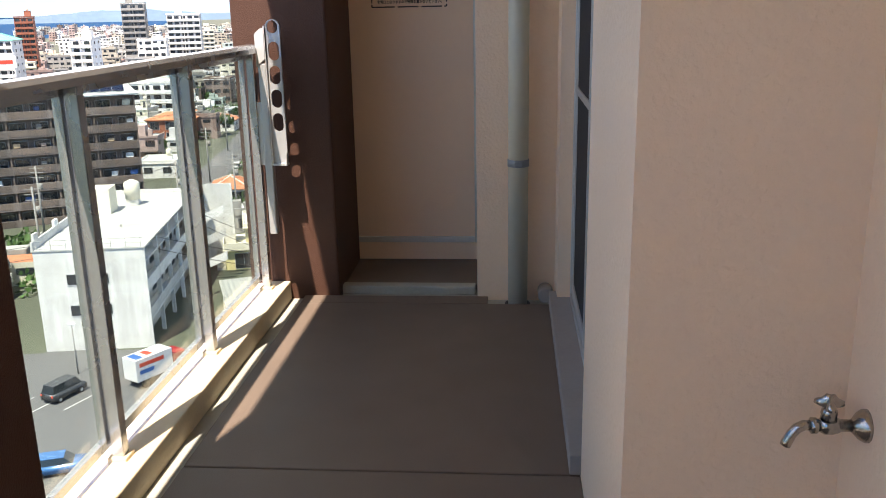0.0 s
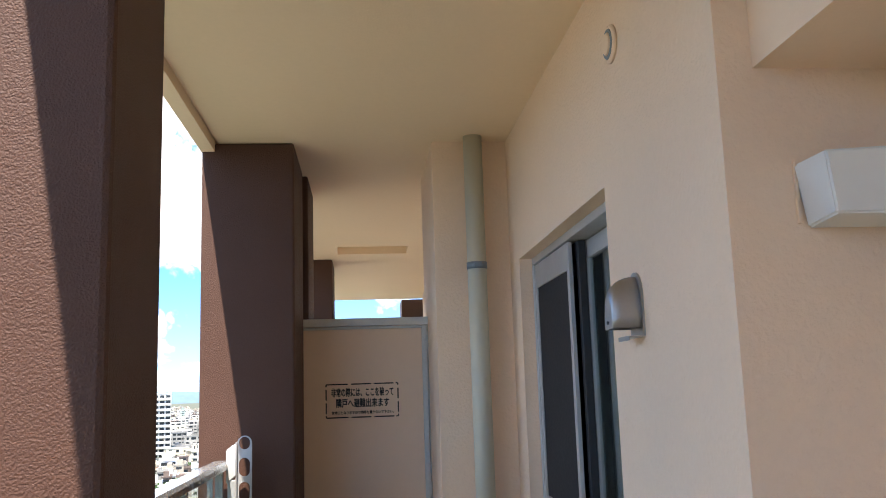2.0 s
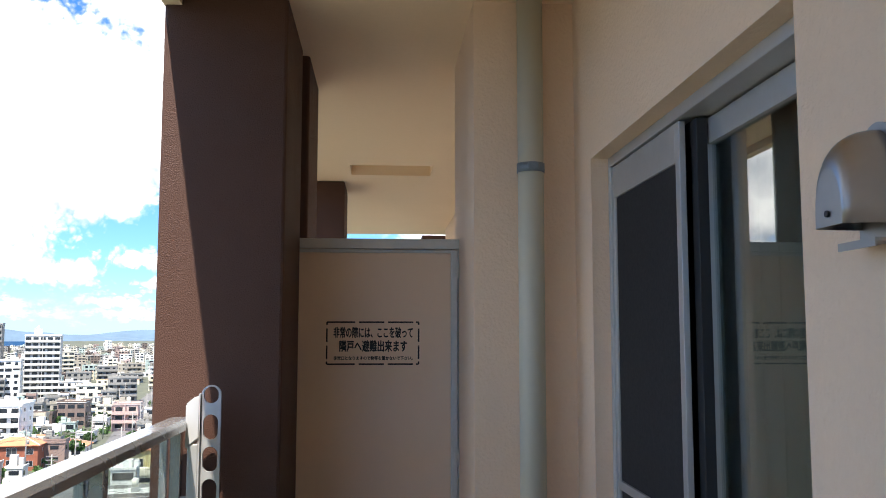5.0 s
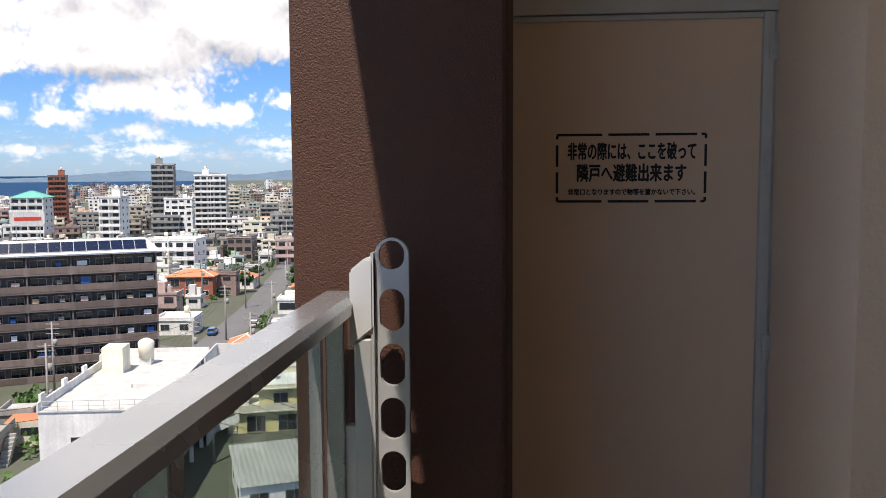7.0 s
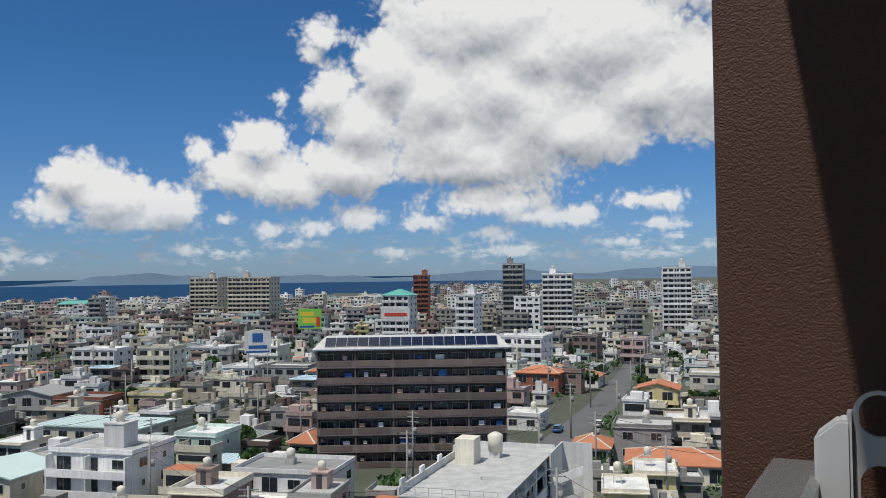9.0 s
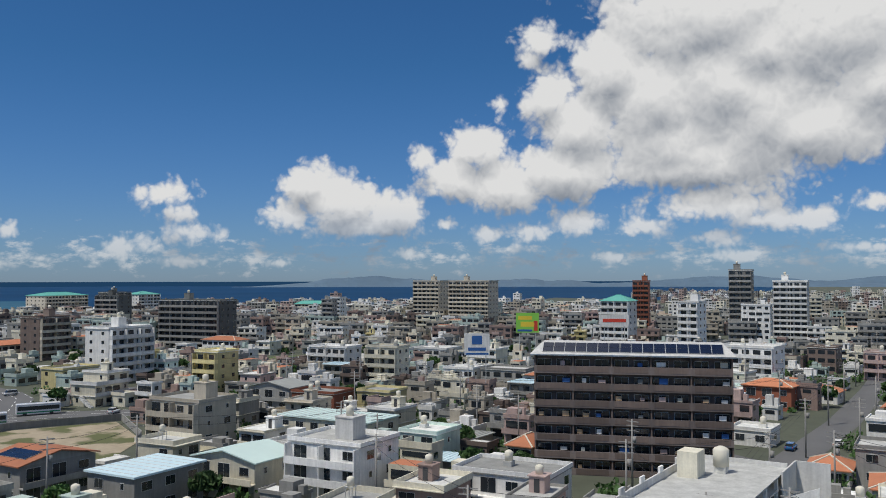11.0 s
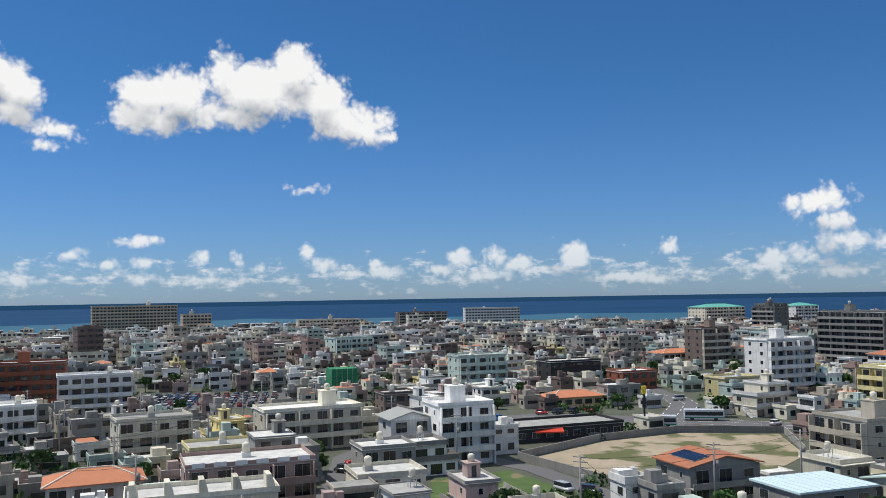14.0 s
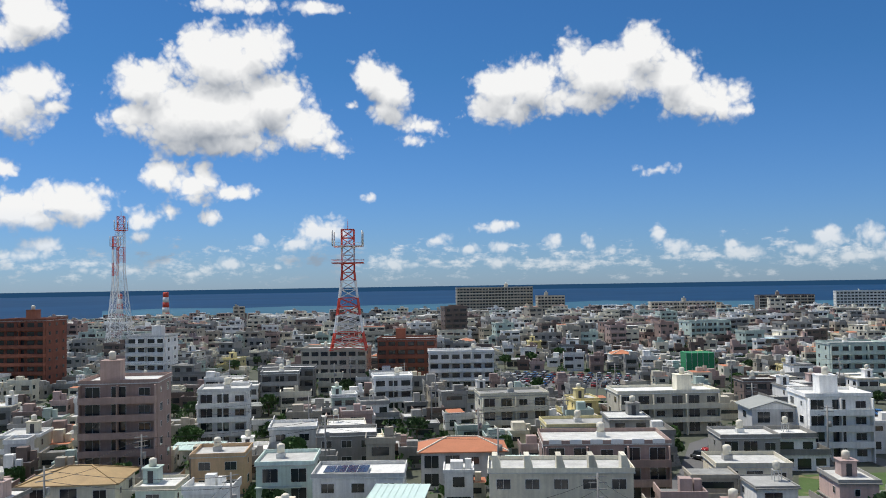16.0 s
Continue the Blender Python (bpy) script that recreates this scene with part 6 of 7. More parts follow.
NEAR_KINDS, FAR_KINDS = kinds(True), kinds(False)
made = [0, 0]
TILED = [k[0] for k in NEAR_KINDS if "tiled" in k[0]["label"]]
for tries in range(14000):
    near = tries < 5000
    if made[0 if near else 1] >= (60 if near else 165):
        continue
    az = rng.uniform(-14, 136)
    d = rng.uniform(84, 175) if near else 170 + 340 * rng.random() ** 1.1
    x, y = polar(az, d)
    ob, r, st = rng.choice(NEAR_KINDS if near else FAR_KINDS)
    if (st > 2 and (near or rng.random() < 0.5)) or (near and ob in TILED and rng.random() < 0.7):
        continue
    if clear(x, y, r * 0.82):
        copy_thing(ob, pose(x, y, GZ, 0, 0, az + street_turn(x, y, az) + rng.uniform(-4, 4)))
        TAKEN.append((x, y, r * 0.9))
        made[0 if near else 1] += 1


# ---- the far town, house upon house down to the shore ----
def far_town():
    groups = {}
    cols = (WHITE, WHITE, WHITE, CREAM, CREAM, BEIGE, BEIGE, GREY, GREY, GREY, PINK, ROSE, MINT, BROWN, M_TILE)
    # low sheds and houses filling the gaps of the nearer town
    for k in range(4200):
        az, d = rng.uniform(-14, 136), 92 + 370 * rng.random() ** 0.8
        x, y = polar(az, d)
        w, dp = rng.uniform(3.5, 8), rng.uniform(3.5, 7)
        if clear(x, y, 0.5 * max(w, dp)):
            TAKEN.append((x, y, 0.45 * max(w, dp)))
            groups.setdefault(rng.choice(cols), []).append((x, y, w, dp, rng.choice((1, 1, 1, 2)), radians(az + street_turn(x, y, az))))
    for k in range(4600):
        az = rng.uniform(-20, 138)
        hi = 2300 if az < 30 else 1050 if az < 60 else 850
        d = 420 + (hi - 420) * rng.random() ** 0.85
        x, y = polar(az, d)
        if d < 560 and not clear(x, y, 5):
            continue
        w, dp = rng.uniform(7, 15), rng.uniform(7, 12)
        st = rng.choice((1, 2, 2, 2, 3, 3, 3, 4)) if rng.random() < (0.985 if az < 40 else 0.997) else rng.choice((5, 6, 7))
        groups.setdefault(rng.choice(cols), []).append((x, y, w, dp, st, radians(az + street_turn(x, y, az))))
    for colour, rows in groups.items():
        vs, fs, mi = [], [], []

        def cube(c, s, x0, y0, z0, x1, y1, z1, ox, oy, m, lid=None):
            n = len(vs)
            for z in (z0, z1):
                for px, py in ((x0, y0), (x1, y0), (x1, y1), (x0, y1)):
                    vs.append((ox + c * px - s * py, oy + s * px + c * py, z))
            fs.extend([(n + 4, n + 5, n + 6, n + 7), (n, n + 1, n + 5, n + 4), (n + 1, n + 2, n + 6, n + 5), (n + 2, n + 3, n + 7, n + 6), (n + 3, n, n + 4, n + 7)])
            mi.extend([m if lid is None else lid] + [m] * 4)

        for x, y, w, dp, st, a in rows:
            c, s = math.cos(a), math.sin(a)
            h = GZ + st * 3.0 + 0.2
            cube(c, s, -w / 2, -dp / 2, GZ - 0.5, w / 2, dp / 2, h, x, y, 0, 2)
            near = x * x + y * y < 700 ** 2
            rim = rng.choice((0.3, 0.6, 0.9))
            if near and colour != M_TILE:
                for x0, y0, x1, y1 in ((-w / 2 - 0.2, -dp / 2 - 0.2, w / 2 + 0.2, -dp / 2), (-w / 2 - 0.2, -dp / 2, -w / 2, dp / 2 + 0.2), (w / 2, -dp / 2, w / 2 + 0.2, dp / 2 + 0.2)):
                    cube(c, s, x0, y0, h - 0.25, x1, y1, h + rim, x, y, 0)
            if rng.random() < 0.7:
                u, v = rng.uniform(-w / 3, w / 3), rng.uniform(-dp / 4, dp / 4)
                k = rng.uniform(0.7, 1.4)
                cube(c, s, u - k, v - k, h, u + k, v + k, h + rng.uniform(1.2, 2.6), x, y, 0)
                cube(c, s, u + k + 0.3, v - 0.5, h, u + k + 1.3, v + 0.5, h + rng.uniform(0.9, 2.0), x, y, 0)
            shelf = near and st > 1 and rng.random() < 0.6
            for f in range(st):
                z = GZ + f * 3.0 + 0.9
                nw = max(1, int(w / 3.4))
                for i in range(nw):
                    u = -w / 2 + (i + 0.5) * w / nw
                    hw = rng.choice((0.2, 0.3, 0.42)) * w / nw
                    cube(c, s, u - hw, -dp / 2 - 0.08, z + rng.choice((0, 0, 0.6)), u + hw, -dp / 2, z + 1.5, x, y, 1)
                for k in range(max(1, int(dp / 4))):
                    v = -dp / 2 + 1.6 + k * 3.6
                    for e in (-1, 1):
                        cube(c, s, min(e * w / 2, e * (w / 2 + 0.08)), v - 0.7, z + 0.3, max(e * w / 2, e * (w / 2 + 0.08)), v + 0.7, z + 1.4, x, y, 1)
                if shelf and f:
                    cube(c, s, -w / 2, -dp / 2 - 1.3, z - 1.0, w / 2, -dp / 2, z - 0.85, x, y, 0)
                    cube(c, s, -w / 2, -dp / 2 - 1.3, z - 0.85, w / 2, -dp / 2 - 1.18, z + 0.1, x, y, 0)
        me = bpy.data.meshes.new("far_houses")
        me.from_pydata(vs, [], fs)
        me.materials.append(CREAM if colour == M_TILE else colour)
        me.materials.append(M_PANE)
        me.materials.append(M_TILE if colour == M_TILE else M_ROOFTOP)
        me.polygons.foreach_set("material_index", mi)
        thing("far_houses", f"far {TONES.get(colour, 'orange-roofed')} houses crowding towards the shore", "buildings", kind="stuff", me=me)


TREE_SPOTS = []
for tries in range(5000):
    if len(TREE_SPOTS) >= 210:
        break
    az, d = rng.uniform(-10, 134), 70 + 330 * rng.random() ** 1.1
    x, y = polar(az, d)
    if clear(x, y, 1.2):
        TREE_SPOTS.append((x, y))
        TAKEN.append((x, y, 1.4))
far_town()


# ---- trees and shrubs ----
def tree(seed, height, spread):
    r = random.Random(seed)
    t = thing("tree", "broad green garden tree with dense uneven crown", "tree", group="trees of the town")
    part("trunk", tube("trunk", [(0, 0, -0.3), (0.05, 0, height * 0.3), (0.1, 0.08, height * 0.6)], [0.22, 0.16, 0.08], [M_BARK], 8), t)
    for k in range(4):
        a = k * 1.6 + r.random()
        part("limb", tube("limb", [(0.05, 0, height * 0.35), (math.cos(a) * spread * 0.35, math.sin(a) * spread * 0.35, height * 0.6), (math.cos(a) * spread * 0.6, math.sin(a) * spread * 0.6, height * 0.75)], [0.1, 0.06, 0.03], [M_BARK], 6), t)
    vs, fs = [], []
    for k in range(520):
        u, v = r.random() * 2 * math.pi, r.uniform(-0.7, 1)
        q = (1 - v * v) ** 0.5
        lump = 0.72 + 0.4 * noise.noise((q * math.cos(u) * 1.7 + seed, q * math.sin(u) * 1.7, v * 1.7))
        rad = spread * lump * (0.55 + 0.45 * r.random())
        c = Vector((rad * q * math.cos(u), rad * q * math.sin(u), height * 0.66 + rad * v * 0.62))
        s = 0.3 + 0.3 * r.random()
        m = Euler((r.random() * 3, r.random() * 3, r.random() * 3)).to_matrix()
        n = len(vs)
        for p in ((-s, -s * 0.6, 0), (s, -s * 0.6, 0.1), (s * 0.7, s * 0.7, -0.05), (-s * 0.7, s * 0.6, 0.12)):
            vs.append(tuple(c + m @ Vector(p)))
        fs.append((n, n + 1, n + 2, n + 3))
    me = bpy.data.meshes.new("crown")
    me.from_pydata(vs, [], fs)
    me.materials.append(M_LEAF)
    part("crown", me, t)
    return t


TREES = [tree(3, 5.0, 2.4), tree(8, 6.5, 3.0), tree(15, 3.2, 2.2)]
for i, t in enumerate(TREES):
    t.matrix_basis = pose(*((-242.0, -98.0), (-249.0, -103.0), (-178.0, -3.5))[i], GZ)
for x, y in TREE_SPOTS:
    copy_thing(rng.choice(TREES), pose(x, y, GZ, 0, 0, rng.uniform(0, 360)))


def greenery():
    """Hedges and shrubs crowding the gaps between houses."""
    r = random.Random(21)
    vs, fs = [], []
    n_done = 0
    for tries in range(12000):
        if n_done > 1500:
            break
        az, d = r.uniform(-12, 135), 60 + 420 * r.random() ** 0.9
        x, y = polar(az, d)
        if not clear(x, y, 0.3):
            continue
        n_done += 1
        size = r.uniform(0.9, 2.9)
        for k in range(46):
            u, v = r.random() * 2 * math.pi, r.random()
            q = size * (0.5 + 0.5 * r.random())
            c = Vector((x + q * math.cos(u) * (1 - v * v) ** 0.5 * 1.3, y + q * math.sin(u) * (1 - v * v) ** 0.5 * 1.3, GZ + 0.2 + q * v * 1.1))
            s = 0.28 + 0.3 * r.random()
            m = Euler((r.random() * 3, r.random() * 3, r.random() * 3)).to_matrix()
            n = len(vs)
            for p in ((-s, -s * 0.6, 0), (s, -s * 0.6, 0.1), (s * 0.7, s * 0.7, -0.05), (-s * 0.7, s * 0.6, 0.12)):
                vs.append(tuple(c + m @ Vector(p)))
            fs.append((n, n + 1, n + 2, n + 3))
    me = bpy.data.meshes.new("shrubs")
    me.from_pydata(vs, [], fs)
    me.materials.append(M_LEAF)
    thing("shrubs", "dark green hedges and shrubs between the houses", "shrubs", kind="stuff", me=me)


greenery()


# ---- street poles, wires ----
def power_pole():
    p = thing("power_pole", "grey concrete power pole with cross-arms and transformer", "pole", group="power poles", m=pose(*polar(30, 150), GZ))
    part("shaft", tube("shaft", [(0, 0, -0.5), (0, 0, 11.5)], [0.19, 0.12], [M_POLE], 10), p)
    arm = box_mesh("cross_arm", [(-1.1, -0.06, -0.06, 1.1, 0.06, 0.06)], [M_POLE])
    for z in (9.6, 10.4, 11.1):
        part("cross_arm", arm, p, m=pose(0, 0.16, z))
    part("transformer", tube("transformer", [(0.45, 0, 7.7), (0.45, 0, 8.7)], 0.3, [M_POLE], 12), p)
    return p


POLE = power_pole()
spots = []
for i in range(9):
    t = i / 8
    spots.append((-44 - 76 * t, 92 + 330 * t, 8))
    spots.append((-38 - 70 * t, 100 + 330 * t, 8))
count = 0
for tries in range(2000):
    if count > 72:
        break
    az, d = rng.uniform(-5, 132), 78 + 240 * rng.random()
    x, y = polar(az, d)
    if clear(x, y, 0.2) and all((x - a) ** 2 + (y - b) ** 2 > 196 for a, b, _ in spots):
        spots.append((x, y, az))
        count += 1
for x, y, az in spots:
    copy_thing(POLE, pose(x, y, GZ, 0, 0, az + rng.uniform(-30, 30)))
M_WIRE = mat("black_wire", (0.02, 0.02, 0.02), 0.6)
row = spots[0:18:2]
for (x0, y0, _), (x1, y1, _) in zip(row, row[1:]):
    for s in (-0.9, 0.0, 0.9):
        pts = [(x0 + (x1 - x0) * k / 8 + s, y0 + (y1 - y0) * k / 8, GZ + 11.0 - 0.9 * (1 - (k / 4 - 1) ** 2)) for k in range(9)]
        thing("power_line", "thin black power line sagging between poles", "cable", group="power lines", me=tube("power_line", pts, 0.025, [M_WIRE], 5))


strung = set()
for i, (x0, y0, _) in enumerate(spots[18:], 18):
    close = sorted((math.hypot(x0 - a, y0 - c), k) for k, (a, c, _) in enumerate(spots) if k != i)[:2]
    for gap, k in close:
        if gap < 45 and (k, i) not in strung:
            strung.add((i, k))
            a, c, _ = spots[k]
            for up in (11.0, 9.6):
                pts = [(x0 + (a - x0) * u / 6, y0 + (c - y0) * u / 6, GZ + up - 0.7 * (1 - (u / 3 - 1) ** 2)) for u in range(7)]
                thing("power_line", "thin black power line sagging between poles", "cable", group="power lines", me=tube("power_line", pts, 0.03, [M_WIRE], 4))


# ---- lane paint on the main road and its branch ----
def lane_dashes(pts, side, name, label):
    bx = []
    for (x0, y0), (x1, y1) in zip(pts, pts[1:]):
        run = math.hypot(x1 - x0, y1 - y0)
        ux, uy = (x1 - x0) / run, (y1 - y0) / run
        for k in range(int(run / 7)):
            cx, cy = x0 + ux * (k * 7 + 2) - uy * side, y0 + uy * (k * 7 + 2) + ux * side
            bx.append([(cx + ux * a - uy * b, cy + uy * a + ux * b, GZ + 0.11) for a, b in ((-1.8, -0.12), (1.8, -0.12), (1.8, 0.12), (-1.8, 0.12))])
    me = bpy.data.meshes.new(name)
    me.from_pydata([v for q in bx for v in q], [], [tuple(range(4 * i, 4 * i + 4)) for i in range(len(bx))])
    me.materials.append(M_LINE)
    return thing(name, label, "road marking", kind="structure", me=me)


for side in (-5.0, 0.0, 5.0):
    lane_dashes([(-268, -60), (-254, 0), (-241, 50), (-231, 82), (-224, 102), (-208, 124)], side, "lane_paint", "white lane dashes on the main road")
for side in (-4.0, 0.0, 4.0):
    lane_dashes([(-240, 95), (-248, 99), (-262, 106), (-277, 109), (-297, 109)], side, "lane_paint", "white lane dashes on the curving road")


# ---- vehicles ----
def car(colour, name="car", label="parked car", L=4.0, W=1.68, H=1.55, van=False):
    c = thing(name, label, "car", group="parked cars")
    bm = bmesh.new()
    prof = [(-L / 2, 0.28), (L / 2, 0.28), (L / 2, 0.72), (L / 2 - 0.12, 0.86), (L / 2 - (0.5 if van else 1.05), 0.98), (-L / 2 + 0.08, 1.0), (-L / 2, 0.8)]
    for y in (-W / 2, W / 2):
        bm.faces.new([bm.verts.new((u, y, v)) for u, v in prof])
    bmesh.ops.bridge_loops(bm, edges=bm.edges[:])
    bmesh.ops.recalc_face_normals(bm, faces=bm.faces[:])
    bmesh.ops.bevel(bm, geom=bm.edges[:], offset=0.06, segments=2, affect="EDGES")
    part("body", bm_mesh("body", bm, [colour], True), c)
    top = bmesh.new()
    lo = [(-L / 2 + 0.12, -W / 2 + 0.06, 0.97), (L / 2 - (0.55 if van else 1.1), -W / 2 + 0.06, 0.97), (L / 2 - (0.55 if van else 1.1), W / 2 - 0.06, 0.97), (-L / 2 + 0.12, W / 2 - 0.06, 0.97)]
    hi = [(-L / 2 + 0.35, -W / 2 + 0.2, H - 0.06), (L / 2 - (1.0 if van else 1.75), -W / 2 + 0.2, H - 0.06), (L / 2 - (1.0 if van else 1.75), W / 2 - 0.2, H - 0.06), (-L / 2 + 0.35, W / 2 - 0.2, H - 0.06)]
    a, b = [top.verts.new(p) for p in lo], [top.verts.new(p) for p in hi]
    for i in range(4):
        top.faces.new((a[i], a[(i + 1) % 4], b[(i + 1) % 4], b[i]))
    part("window", bm_mesh("window", top, [M_PANE]), c, "dark glass round the cabin")
    part("roof", box_mesh("roof", [(hi[0][0] - 0.03, hi[0][1] - 0.02, H - 0.07, hi[1][0] + 0.03, hi[2][1] + 0.02, H)], [colour], bevel=0.03), c)
    wheel = tube("wheel", [(0, -0.1, 0), (0, 0.1, 0)], 0.3, [M_RUBBER], 16)
    rim = tube("rim", [(0, -0.105, 0), (0, 0.105, 0)], 0.17, [M_ZINC], 12)
    for sx in (-1, 1):
        for sy in (-1, 1):
            wp = part("wheel", wheel, c, m=pose(sx * L * 0.31, sy * (W / 2 - 0.08), 0.3))
            part("rim", rim, wp)
    lamp = box_mesh("tail_light", [(-L / 2 - 0.01, -0.1, 0.72, -L / 2 + 0.05, 0.1, 0.9)], [M_RED])
    head = box_mesh("headlight", [(L / 2 - 0.08, -0.14, 0.62, L / 2 + 0.01, 0.14, 0.76)], [M_WHITEP])
    for sy in (-1, 1):
        part("tail_light", lamp, c, m=pose(0, sy * (W / 2 - 0.16), 0))
        part("headlight", head, c, m=pose(0, sy * (W / 2 - 0.22), 0))
    return c


def car_paint(name, c):
    return mat(name, c, 0.25, 0.1, vary=0.05, scale=1, spec=0.7)


P_DARK, P_WHITE, P_SILVER, P_BLUE, P_RED = car_paint("dark_grey_car_paint", (0.05, 0.055, 0.06)), car_paint("white_car_paint", (0.75, 0.75, 0.74)), car_paint("silver_car_paint", (0.45, 0.46, 0.47)), car_paint("blue_car_paint", (0.04, 0.16, 0.38)), car_paint("red_car_paint", (0.4, 0.03, 0.03))
CARS = [car(P_DARK, label="dark grey minivan parked in the car park", H=1.7, van=True), car(P_WHITE, label="white compact car parked at the kerb"), car(P_SILVER, label="silver minivan parked at the kerb", H=1.7, van=True),
        car(P_BLUE, label="blue saloon parked on the street", L=4.4), car(P_RED, label="dark red small car parked in a lot", L=3.5)]
HOMES = [pose(-41.6, 71.5, GZ + 0.05, 0, 0, 70), pose(-62.0, 190.0, GZ + 0.07, 0, 0, 100), pose(-33.5, 100.5, GZ + 0.01, 0, 0, 15), pose(-35.0, 58.0, GZ + 0.05, 0, 0, 20), pose(-230, 33, GZ + 0.08, 0, 0, 80)]
for c, m in zip(CARS, HOMES):
    c.matrix_basis = m
copy_thing(CARS[3], pose(-68.1, 180.5, GZ + 0.07, 0, 0, 100))
for i in range(5):
    for j in range(14):
        if rng.random() < 0.85:
            copy_thing(rng.choice(CARS), pose(-289 - i * 7.5 - j * 0.15, -22 - j * 3.4 - i * 0.4, GZ + 0.1, 0, 0, 176 + rng.uniform(-3, 3)))
for x, y in ((-226, 20), (-236, 66), (-216, 112), (-272, 108), (-318, 112), (-204, 33), (-240, 44), (-249, 58), (-250, 63), (-251, 68), (-252, 73), (-149, 44), (-152, 40), (-203, 61), (-247, 132), (-250, 132), (-253, 133), (-256, 133), (-248, 142), (-252, 143), (-256, 144), (-176, 1.5), (-184, 3.5)):
    copy_thing(rng.choice(CARS), pose(x, y, GZ + 0.1, 0, 0, rng.uniform(0, 360)))


def box_truck():
    t = thing("box_truck", "white box truck with red and blue bars on its side, parked", "truck", pose(-34.6, 75.5, GZ + 0.05, 0, 0, 60))
    part("cargo_box", box_mesh("cargo_box", [(-2.6, -1.0, 0.8, 1.6, 1.0, 3.0)], [P_WHITE], bevel=0.04), t)
    part("cab", box_mesh("cab", [(1.7, -0.95, 0.45, 3.2, 0.95, 2.3)], [P_RED], bevel=0.14), t, "red and white cab")
    part("windscreen", box_mesh("windscreen", [(3.1, -0.8, 1.45, 3.22, 0.8, 2.1)], [M_PANE], bevel=0.02), t)
    for sy in (-1, 1):
        part("lettering_bar", box_mesh("lettering_bar", [(-2.2, sy * 1.0 - 0.008, 2.2, 0.6, sy * 1.0 + 0.008, 2.6)], [M_RED]), t)
        part("lettering_bar", box_mesh("lettering_bar", [(-2.2, sy * 1.0 - 0.008, 1.5, -0.6, sy * 1.0 + 0.008, 1.9)], [M_SIGNBLUE]), t)
    part("lettering_bar", box_mesh("lettering_bar", [(-2.3, -0.75, 2.996, -1.5, 0.75, 3.006)], [M_SIGNBLUE]), t)
    part("lettering_bar", box_mesh("lettering_bar", [(-1.0, -0.6, 2.996, -0.3, 0.6, 3.006)], [M_RED]), t)
    wheel = tube("wheel", [(0, -0.13, 0), (0, 0.13, 0)], 0.4, [M_RUBBER], 16)
    for x in (-1.6, 2.3):
        for y in (-0.85, 0.85):
            part("wheel", wheel, t, m=pose(x, y, 0.4))
    return t


box_truck()


def street_lamp():
    s = thing("street_lamp", "slim grey street lamp at the car park's edge", "street lamp", pose(-42.8, 76.5, GZ))
    part("post", tube("post", [(0, 0, 0), (0, 0, 5.2)], [0.08, 0.05], [M_POLE], 10), s)
    part("lamp_head", box_mesh("lamp_head", [(-0.35, -0.15, 5.2, 0.35, 0.15, 5.38)], [M_WHITEP], bevel=0.04), s)
    return s


street_lamp()
line = box_mesh("bay_line", [(-0.06, -2.4, 0, 0.06, 2.4, 0.012)], [M_LINE])
for i in range(5):
    thing("bay_line", "white painted parking bay line", "road marking", pose(-39.4 - i * 2.9, 70.8 - i * 1.0, GZ + 0.045, 0, 0, -20), group="parking lines", kind="structure", me=line)


# ---- rooftop boards ----
def board(x, y, z, w, h, az, face, bars, label):
    s = thing("billboard", label, "billboard", pose(x, y, z, 0, 0, az))
    part("panel", box_mesh("panel", [(-w / 2, -0.15, 0, w / 2, 0.15, h)], [face]), s)
    leg = box_mesh("leg", [(-0.1, -0.1, -7.0, 0.1, 0.1, 0.0)], [M_ZINC])
    for k in (-0.35, 0.35):
        part("leg", leg, s, m=pose(k * w, 0.1, 0))
    for x0, z0, x1, z1, m in bars:
        part("lettering_bar", box_mesh("lettering_bar", [(x0 * w, -0.19, z0 * h, x1 * w, -0.145, z1 * h)], [m]), s)
    return s


board(-120.3, 199.5, -10.6, 7.4, 2.9, 31, WHITE, [(-0.4, 0.35, 0.4, 0.65, M_RED)], "white rooftop billboard with one red bar")
board(-142.7, 170.7, -17.5, 6.4, 5.4, 40, WHITE, [(-0.2, 0.5, 0.2, 0.9, M_SIGNBLUE), (-0.35, 0.2, 0.35, 0.35, M_SIGNBLUE), (-0.45, 0.02, 0.45, 0.1, M_SIGNBLUE)], "white rooftop billboard with dark blue shapes")
board(-198.5, 266.5, -18.5, 8.6, 7.4, 37, M_SIGNGREEN, [(-0.4, 0.65, 0.2, 0.85, M_YELLOWBAR), (-0.3, 0.3, 0.3, 0.55, M_YELLOWBAR), (0.28, 0.1, 0.44, 0.6, M_RED), (-0.44, 0.06, 0.2, 0.16, M_SIGNBLUE)], "green rooftop billboard with yellow and red shapes")


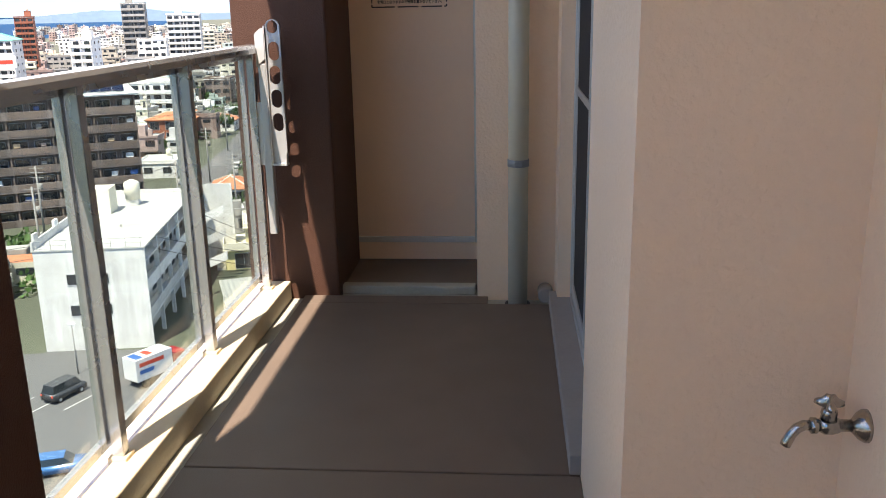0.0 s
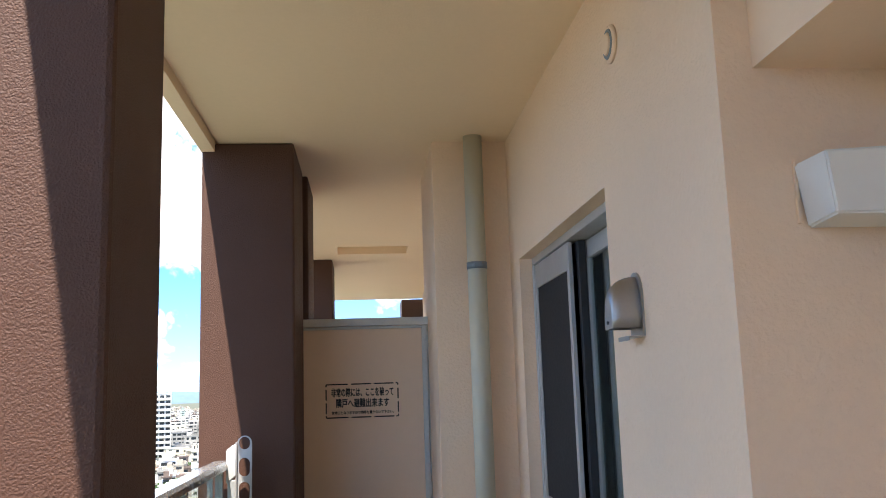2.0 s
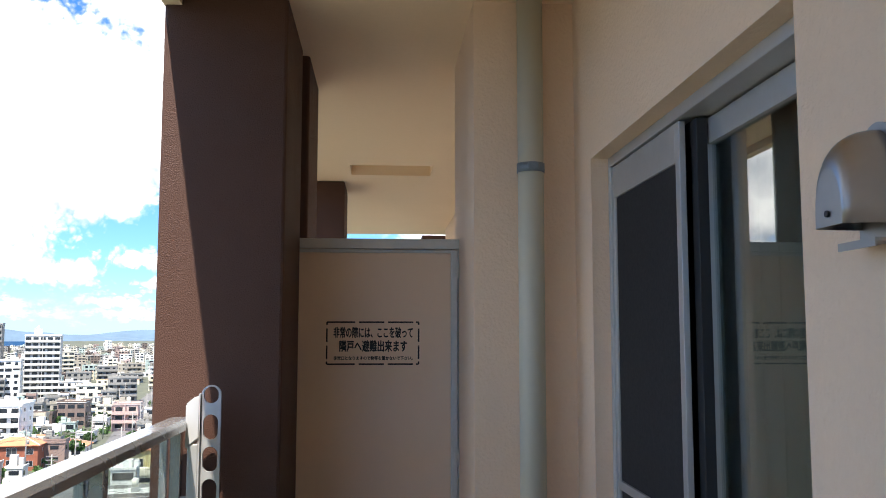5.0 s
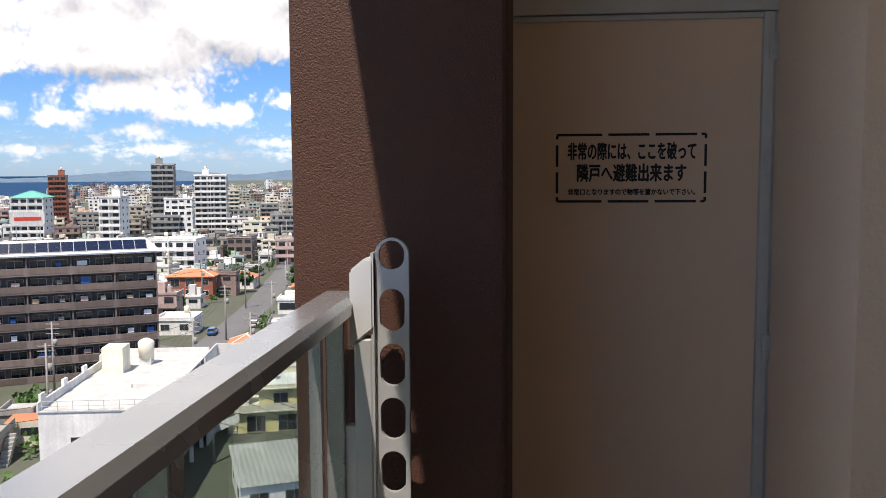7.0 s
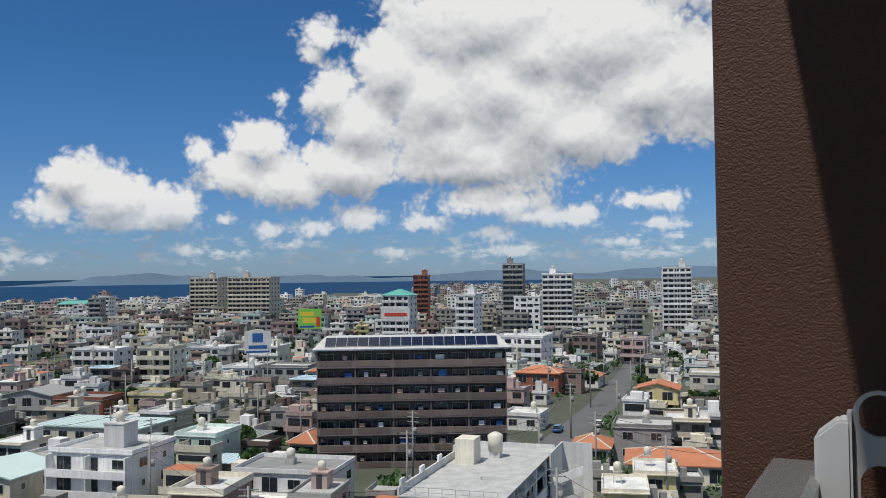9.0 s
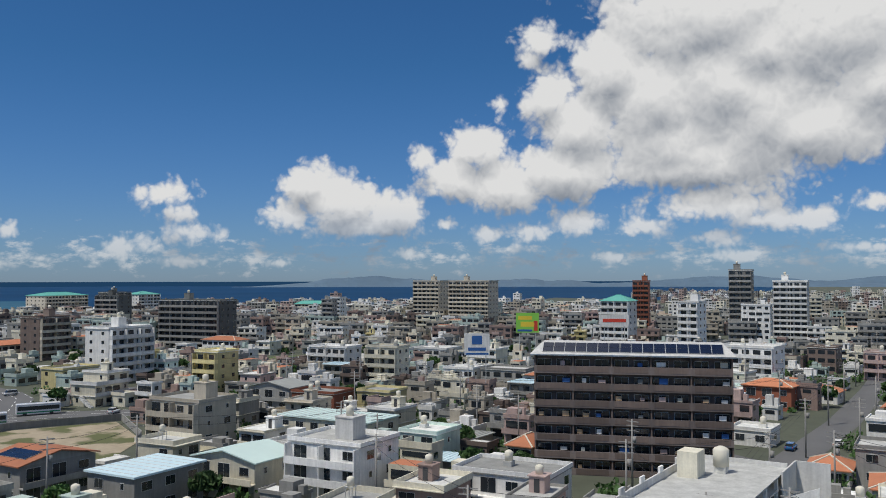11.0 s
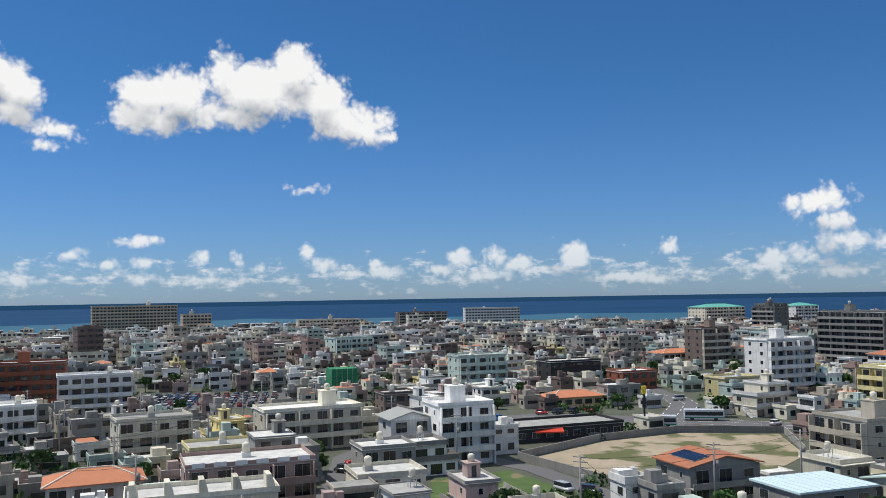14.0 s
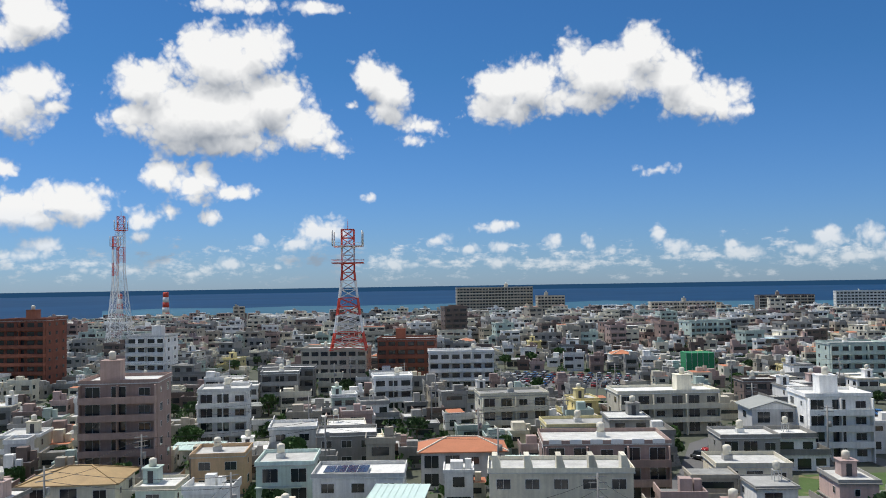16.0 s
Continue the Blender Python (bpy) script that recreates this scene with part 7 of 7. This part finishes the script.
# ---- radio masts ----
def lattice(x, y, z, height, base, top, bands, label, reds, platforms, thick=1.0):
    t = thing("radio_mast", label, "mast", pose(x, y, z, 0, 0, 20))

    def half(u):
        return base + (top - base) * min(1, u / 0.62) ** 0.8

    def rod(a, b, r, bm):
        a, b = Vector(a), Vector(b)
        m = Matrix.Translation((a + b) / 2) @ (b - a).to_track_quat("Z", "Y").to_matrix().to_4x4() @ Matrix.Diagonal((r, r, (b - a).length / 2, 1))
        bmesh.ops.create_cube(bm, size=2, matrix=m)

    for k in range(bands):
        u0, u1 = k / bands, (k + 1) / bands
        bm = bmesh.new()
        steps = 2
        for j in range(steps):
            a0, a1 = u0 + (u1 - u0) * j / steps, u0 + (u1 - u0) * (j + 1) / steps
            h0, h1, z0, z1 = half(a0), half(a1), a0 * height, a1 * height
            c = ((-1, -1), (1, -1), (1, 1), (-1, 1))
            for i in range(4):
                (px, py), (qx, qy) = c[i], c[(i + 1) % 4]
                rod((px * h0, py * h0, z0), (px * h1, py * h1, z1), 0.3 * thick, bm)
                rod((px * h0, py * h0, z0), (qx * h1, qy * h1, z1), 0.15 * thick, bm)
                rod((qx * h0, qy * h0, z0), (px * h1, py * h1, z1), 0.15 * thick, bm)
                rod((px * h1, py * h1, z1), (qx * h1, qy * h1, z1), 0.17 * thick, bm)
        red = k in reds
        part("section", bm_mesh("section", bm, [M_RED if red else M_WHITEP]), t, "red lattice section" if red else "white lattice section")
    for u, s, red in platforms:
        p = part("platform", box_mesh("platform", [(-s, -s, u * height - 0.15, s, s, u * height + 0.1), (-s, -s, u * height + 1.0, s, -s + 0.08, u * height + 1.1), (-s, s - 0.08, u * height + 1.0, s, s, u * height + 1.1),
                                                   (-s, -s, u * height + 1.0, -s + 0.08, s, u * height + 1.1), (s - 0.08, -s, u * height + 1.0, s, s, u * height + 1.1)], [M_RED if red else M_WHITEP]), t)
        for sx in (-1, 1):
            for sy in (-1, 1):
                part("antenna", tube("antenna", [(sx * s, sy * s, u * height), (sx * s, sy * s, u * height + 5.2)], 0.22, [M_WHITEP if u < 0.8 else M_ZINC], 8), p) if u > 0.8 else None
    part("spike", tube("spike", [(0, 0, height), (0, 0, height + 3.5)], [0.12, 0.04], [M_RED], 8), t)
    return t


lattice(-276.5, -113.5, -20.2, 41.0, 6.0, 2.1, 7, "red and white lattice radio mast on a flat-roofed building", (0, 2, 4, 6), ((0.72, 5.4, True), (0.86, 5.0, False)), 0.7)
lattice(-380.0, -283.0, GZ, 72.0, 6.5, 1.6, 9, "tall white lattice mast with a red top", (6, 8), ((0.9, 2.6, True),), 0.4)
lattice(-384.5, -290.0, GZ, 62.0, 5.0, 1.2, 9, "white lattice mast with a red top beside its taller twin", (6, 8), ((0.92, 2.0, True),), 0.4)


def chimney(x, y, height):
    c = thing("chimney", "tall far chimney banded red and white", "chimney", pose(x, y, GZ), group="striped chimneys")
    for k in range(6):
        a, b = k / 6, (k + 1) / 6
        part("band", tube("band", [(0, 0, a * height - (0.5 if k == 0 else 0)), (0, 0, b * height)], [4 - a * 1.4, 4 - b * 1.4], [M_RED if k % 2 else M_WHITEP], 14), c)
    return c


chimney(-745, -560, 30.0)
chimney(-765, -520, 31.0)


def bus(x, y, az):
    b = thing("bus", "long white and green bus on the main road", "bus", pose(x, y, GZ + 0.08, 0, 0, az), group="buses")
    part("body", box_mesh("body", [(-5.2, -1.2, 0.35, 5.2, 1.2, 3.0)], [P_WHITE], bevel=0.12), b)
    part("window_band", box_mesh("window_band", [(-4.9, -1.22, 1.4, 4.9, 1.22, 2.4)], [M_PANE]), b, "dark band of windows")
    part("stripe", box_mesh("stripe", [(-5.0, -1.215, 0.7, 5.0, 1.215, 1.0)], [M_NET]), b, "green side stripe")
    wheel = tube("wheel", [(0, -0.15, 0), (0, 0.15, 0)], 0.48, [M_RUBBER], 16)
    for sx in (-3.2, 3.0):
        for sy in (-1.06, 1.06):
            part("wheel", wheel, b, m=pose(sx, sy, 0.48))
    return b


bus(-228.5, 98, 73)
bus(-220, 81.5, 72)


# low wall round the bare lot
lot = [(-150, 52), (-183, 38), (-202, 61), (-210.5, 84), (-204, 108), (-178, 99)]
for k, ((x0, y0), (x1, y1)) in enumerate(zip(lot, lot[1:])):
    d = math.hypot(x1 - x0, y1 - y0)
    thing("lot_wall", "long weathered grey block wall round the bare lot", "wall", pose((x0 + x1) / 2, (y0 + y1) / 2, GZ, 0, 0, math.degrees(math.atan2(y1 - y0, x1 - x0))), group="lot walls",
          me=box_mesh("lot_wall", [(-d / 2, -0.12, -0.2, d / 2, 0.12, 1.7)], [GREY]))


def pole_sign(x, y, az):
    s = thing("pole_sign", "tall dark pole sign with a yellow top", "sign", pose(x, y, GZ, 0, 0, az))
    part("post", box_mesh("post", [(-0.25, -0.25, -0.3, 0.25, 0.25, 9.0)], [BLACK], bevel=0.03), s)
    part("sign_top", box_mesh("sign_top", [(-0.6, -0.3, 9.0, 0.6, 0.3, 11.0)], [M_YELLOWBAR], bevel=0.1), s)
    part("sign_panel", box_mesh("sign_panel", [(-0.5, -0.28, 5.5, 0.5, 0.28, 8.0)], [BLACK]), s)
    return s


pole_sign(-217, 77.5, 70)


def awning(x, y, az):
    a = thing("awning", "bright red canvas awning on the black shop front", "awning", pose(x, y, GZ, 0, 0, az))
    bm = bmesh.new()
    for s in (-3.4, 3.4):
        bm.faces.new([bm.verts.new(p) for p in ((s, 0, 3.2), (s, -2.0, 2.5), (s, -2.0, 2.2), (s, 0, 2.2))])
    bmesh.ops.bridge_loops(bm, edges=bm.edges[:])
    bmesh.ops.recalc_face_normals(bm, faces=bm.faces[:])
    part("canvas", bm_mesh("canvas", bm, [M_RED]), a)
    return a


awning(-204.3, 49.5, 90)
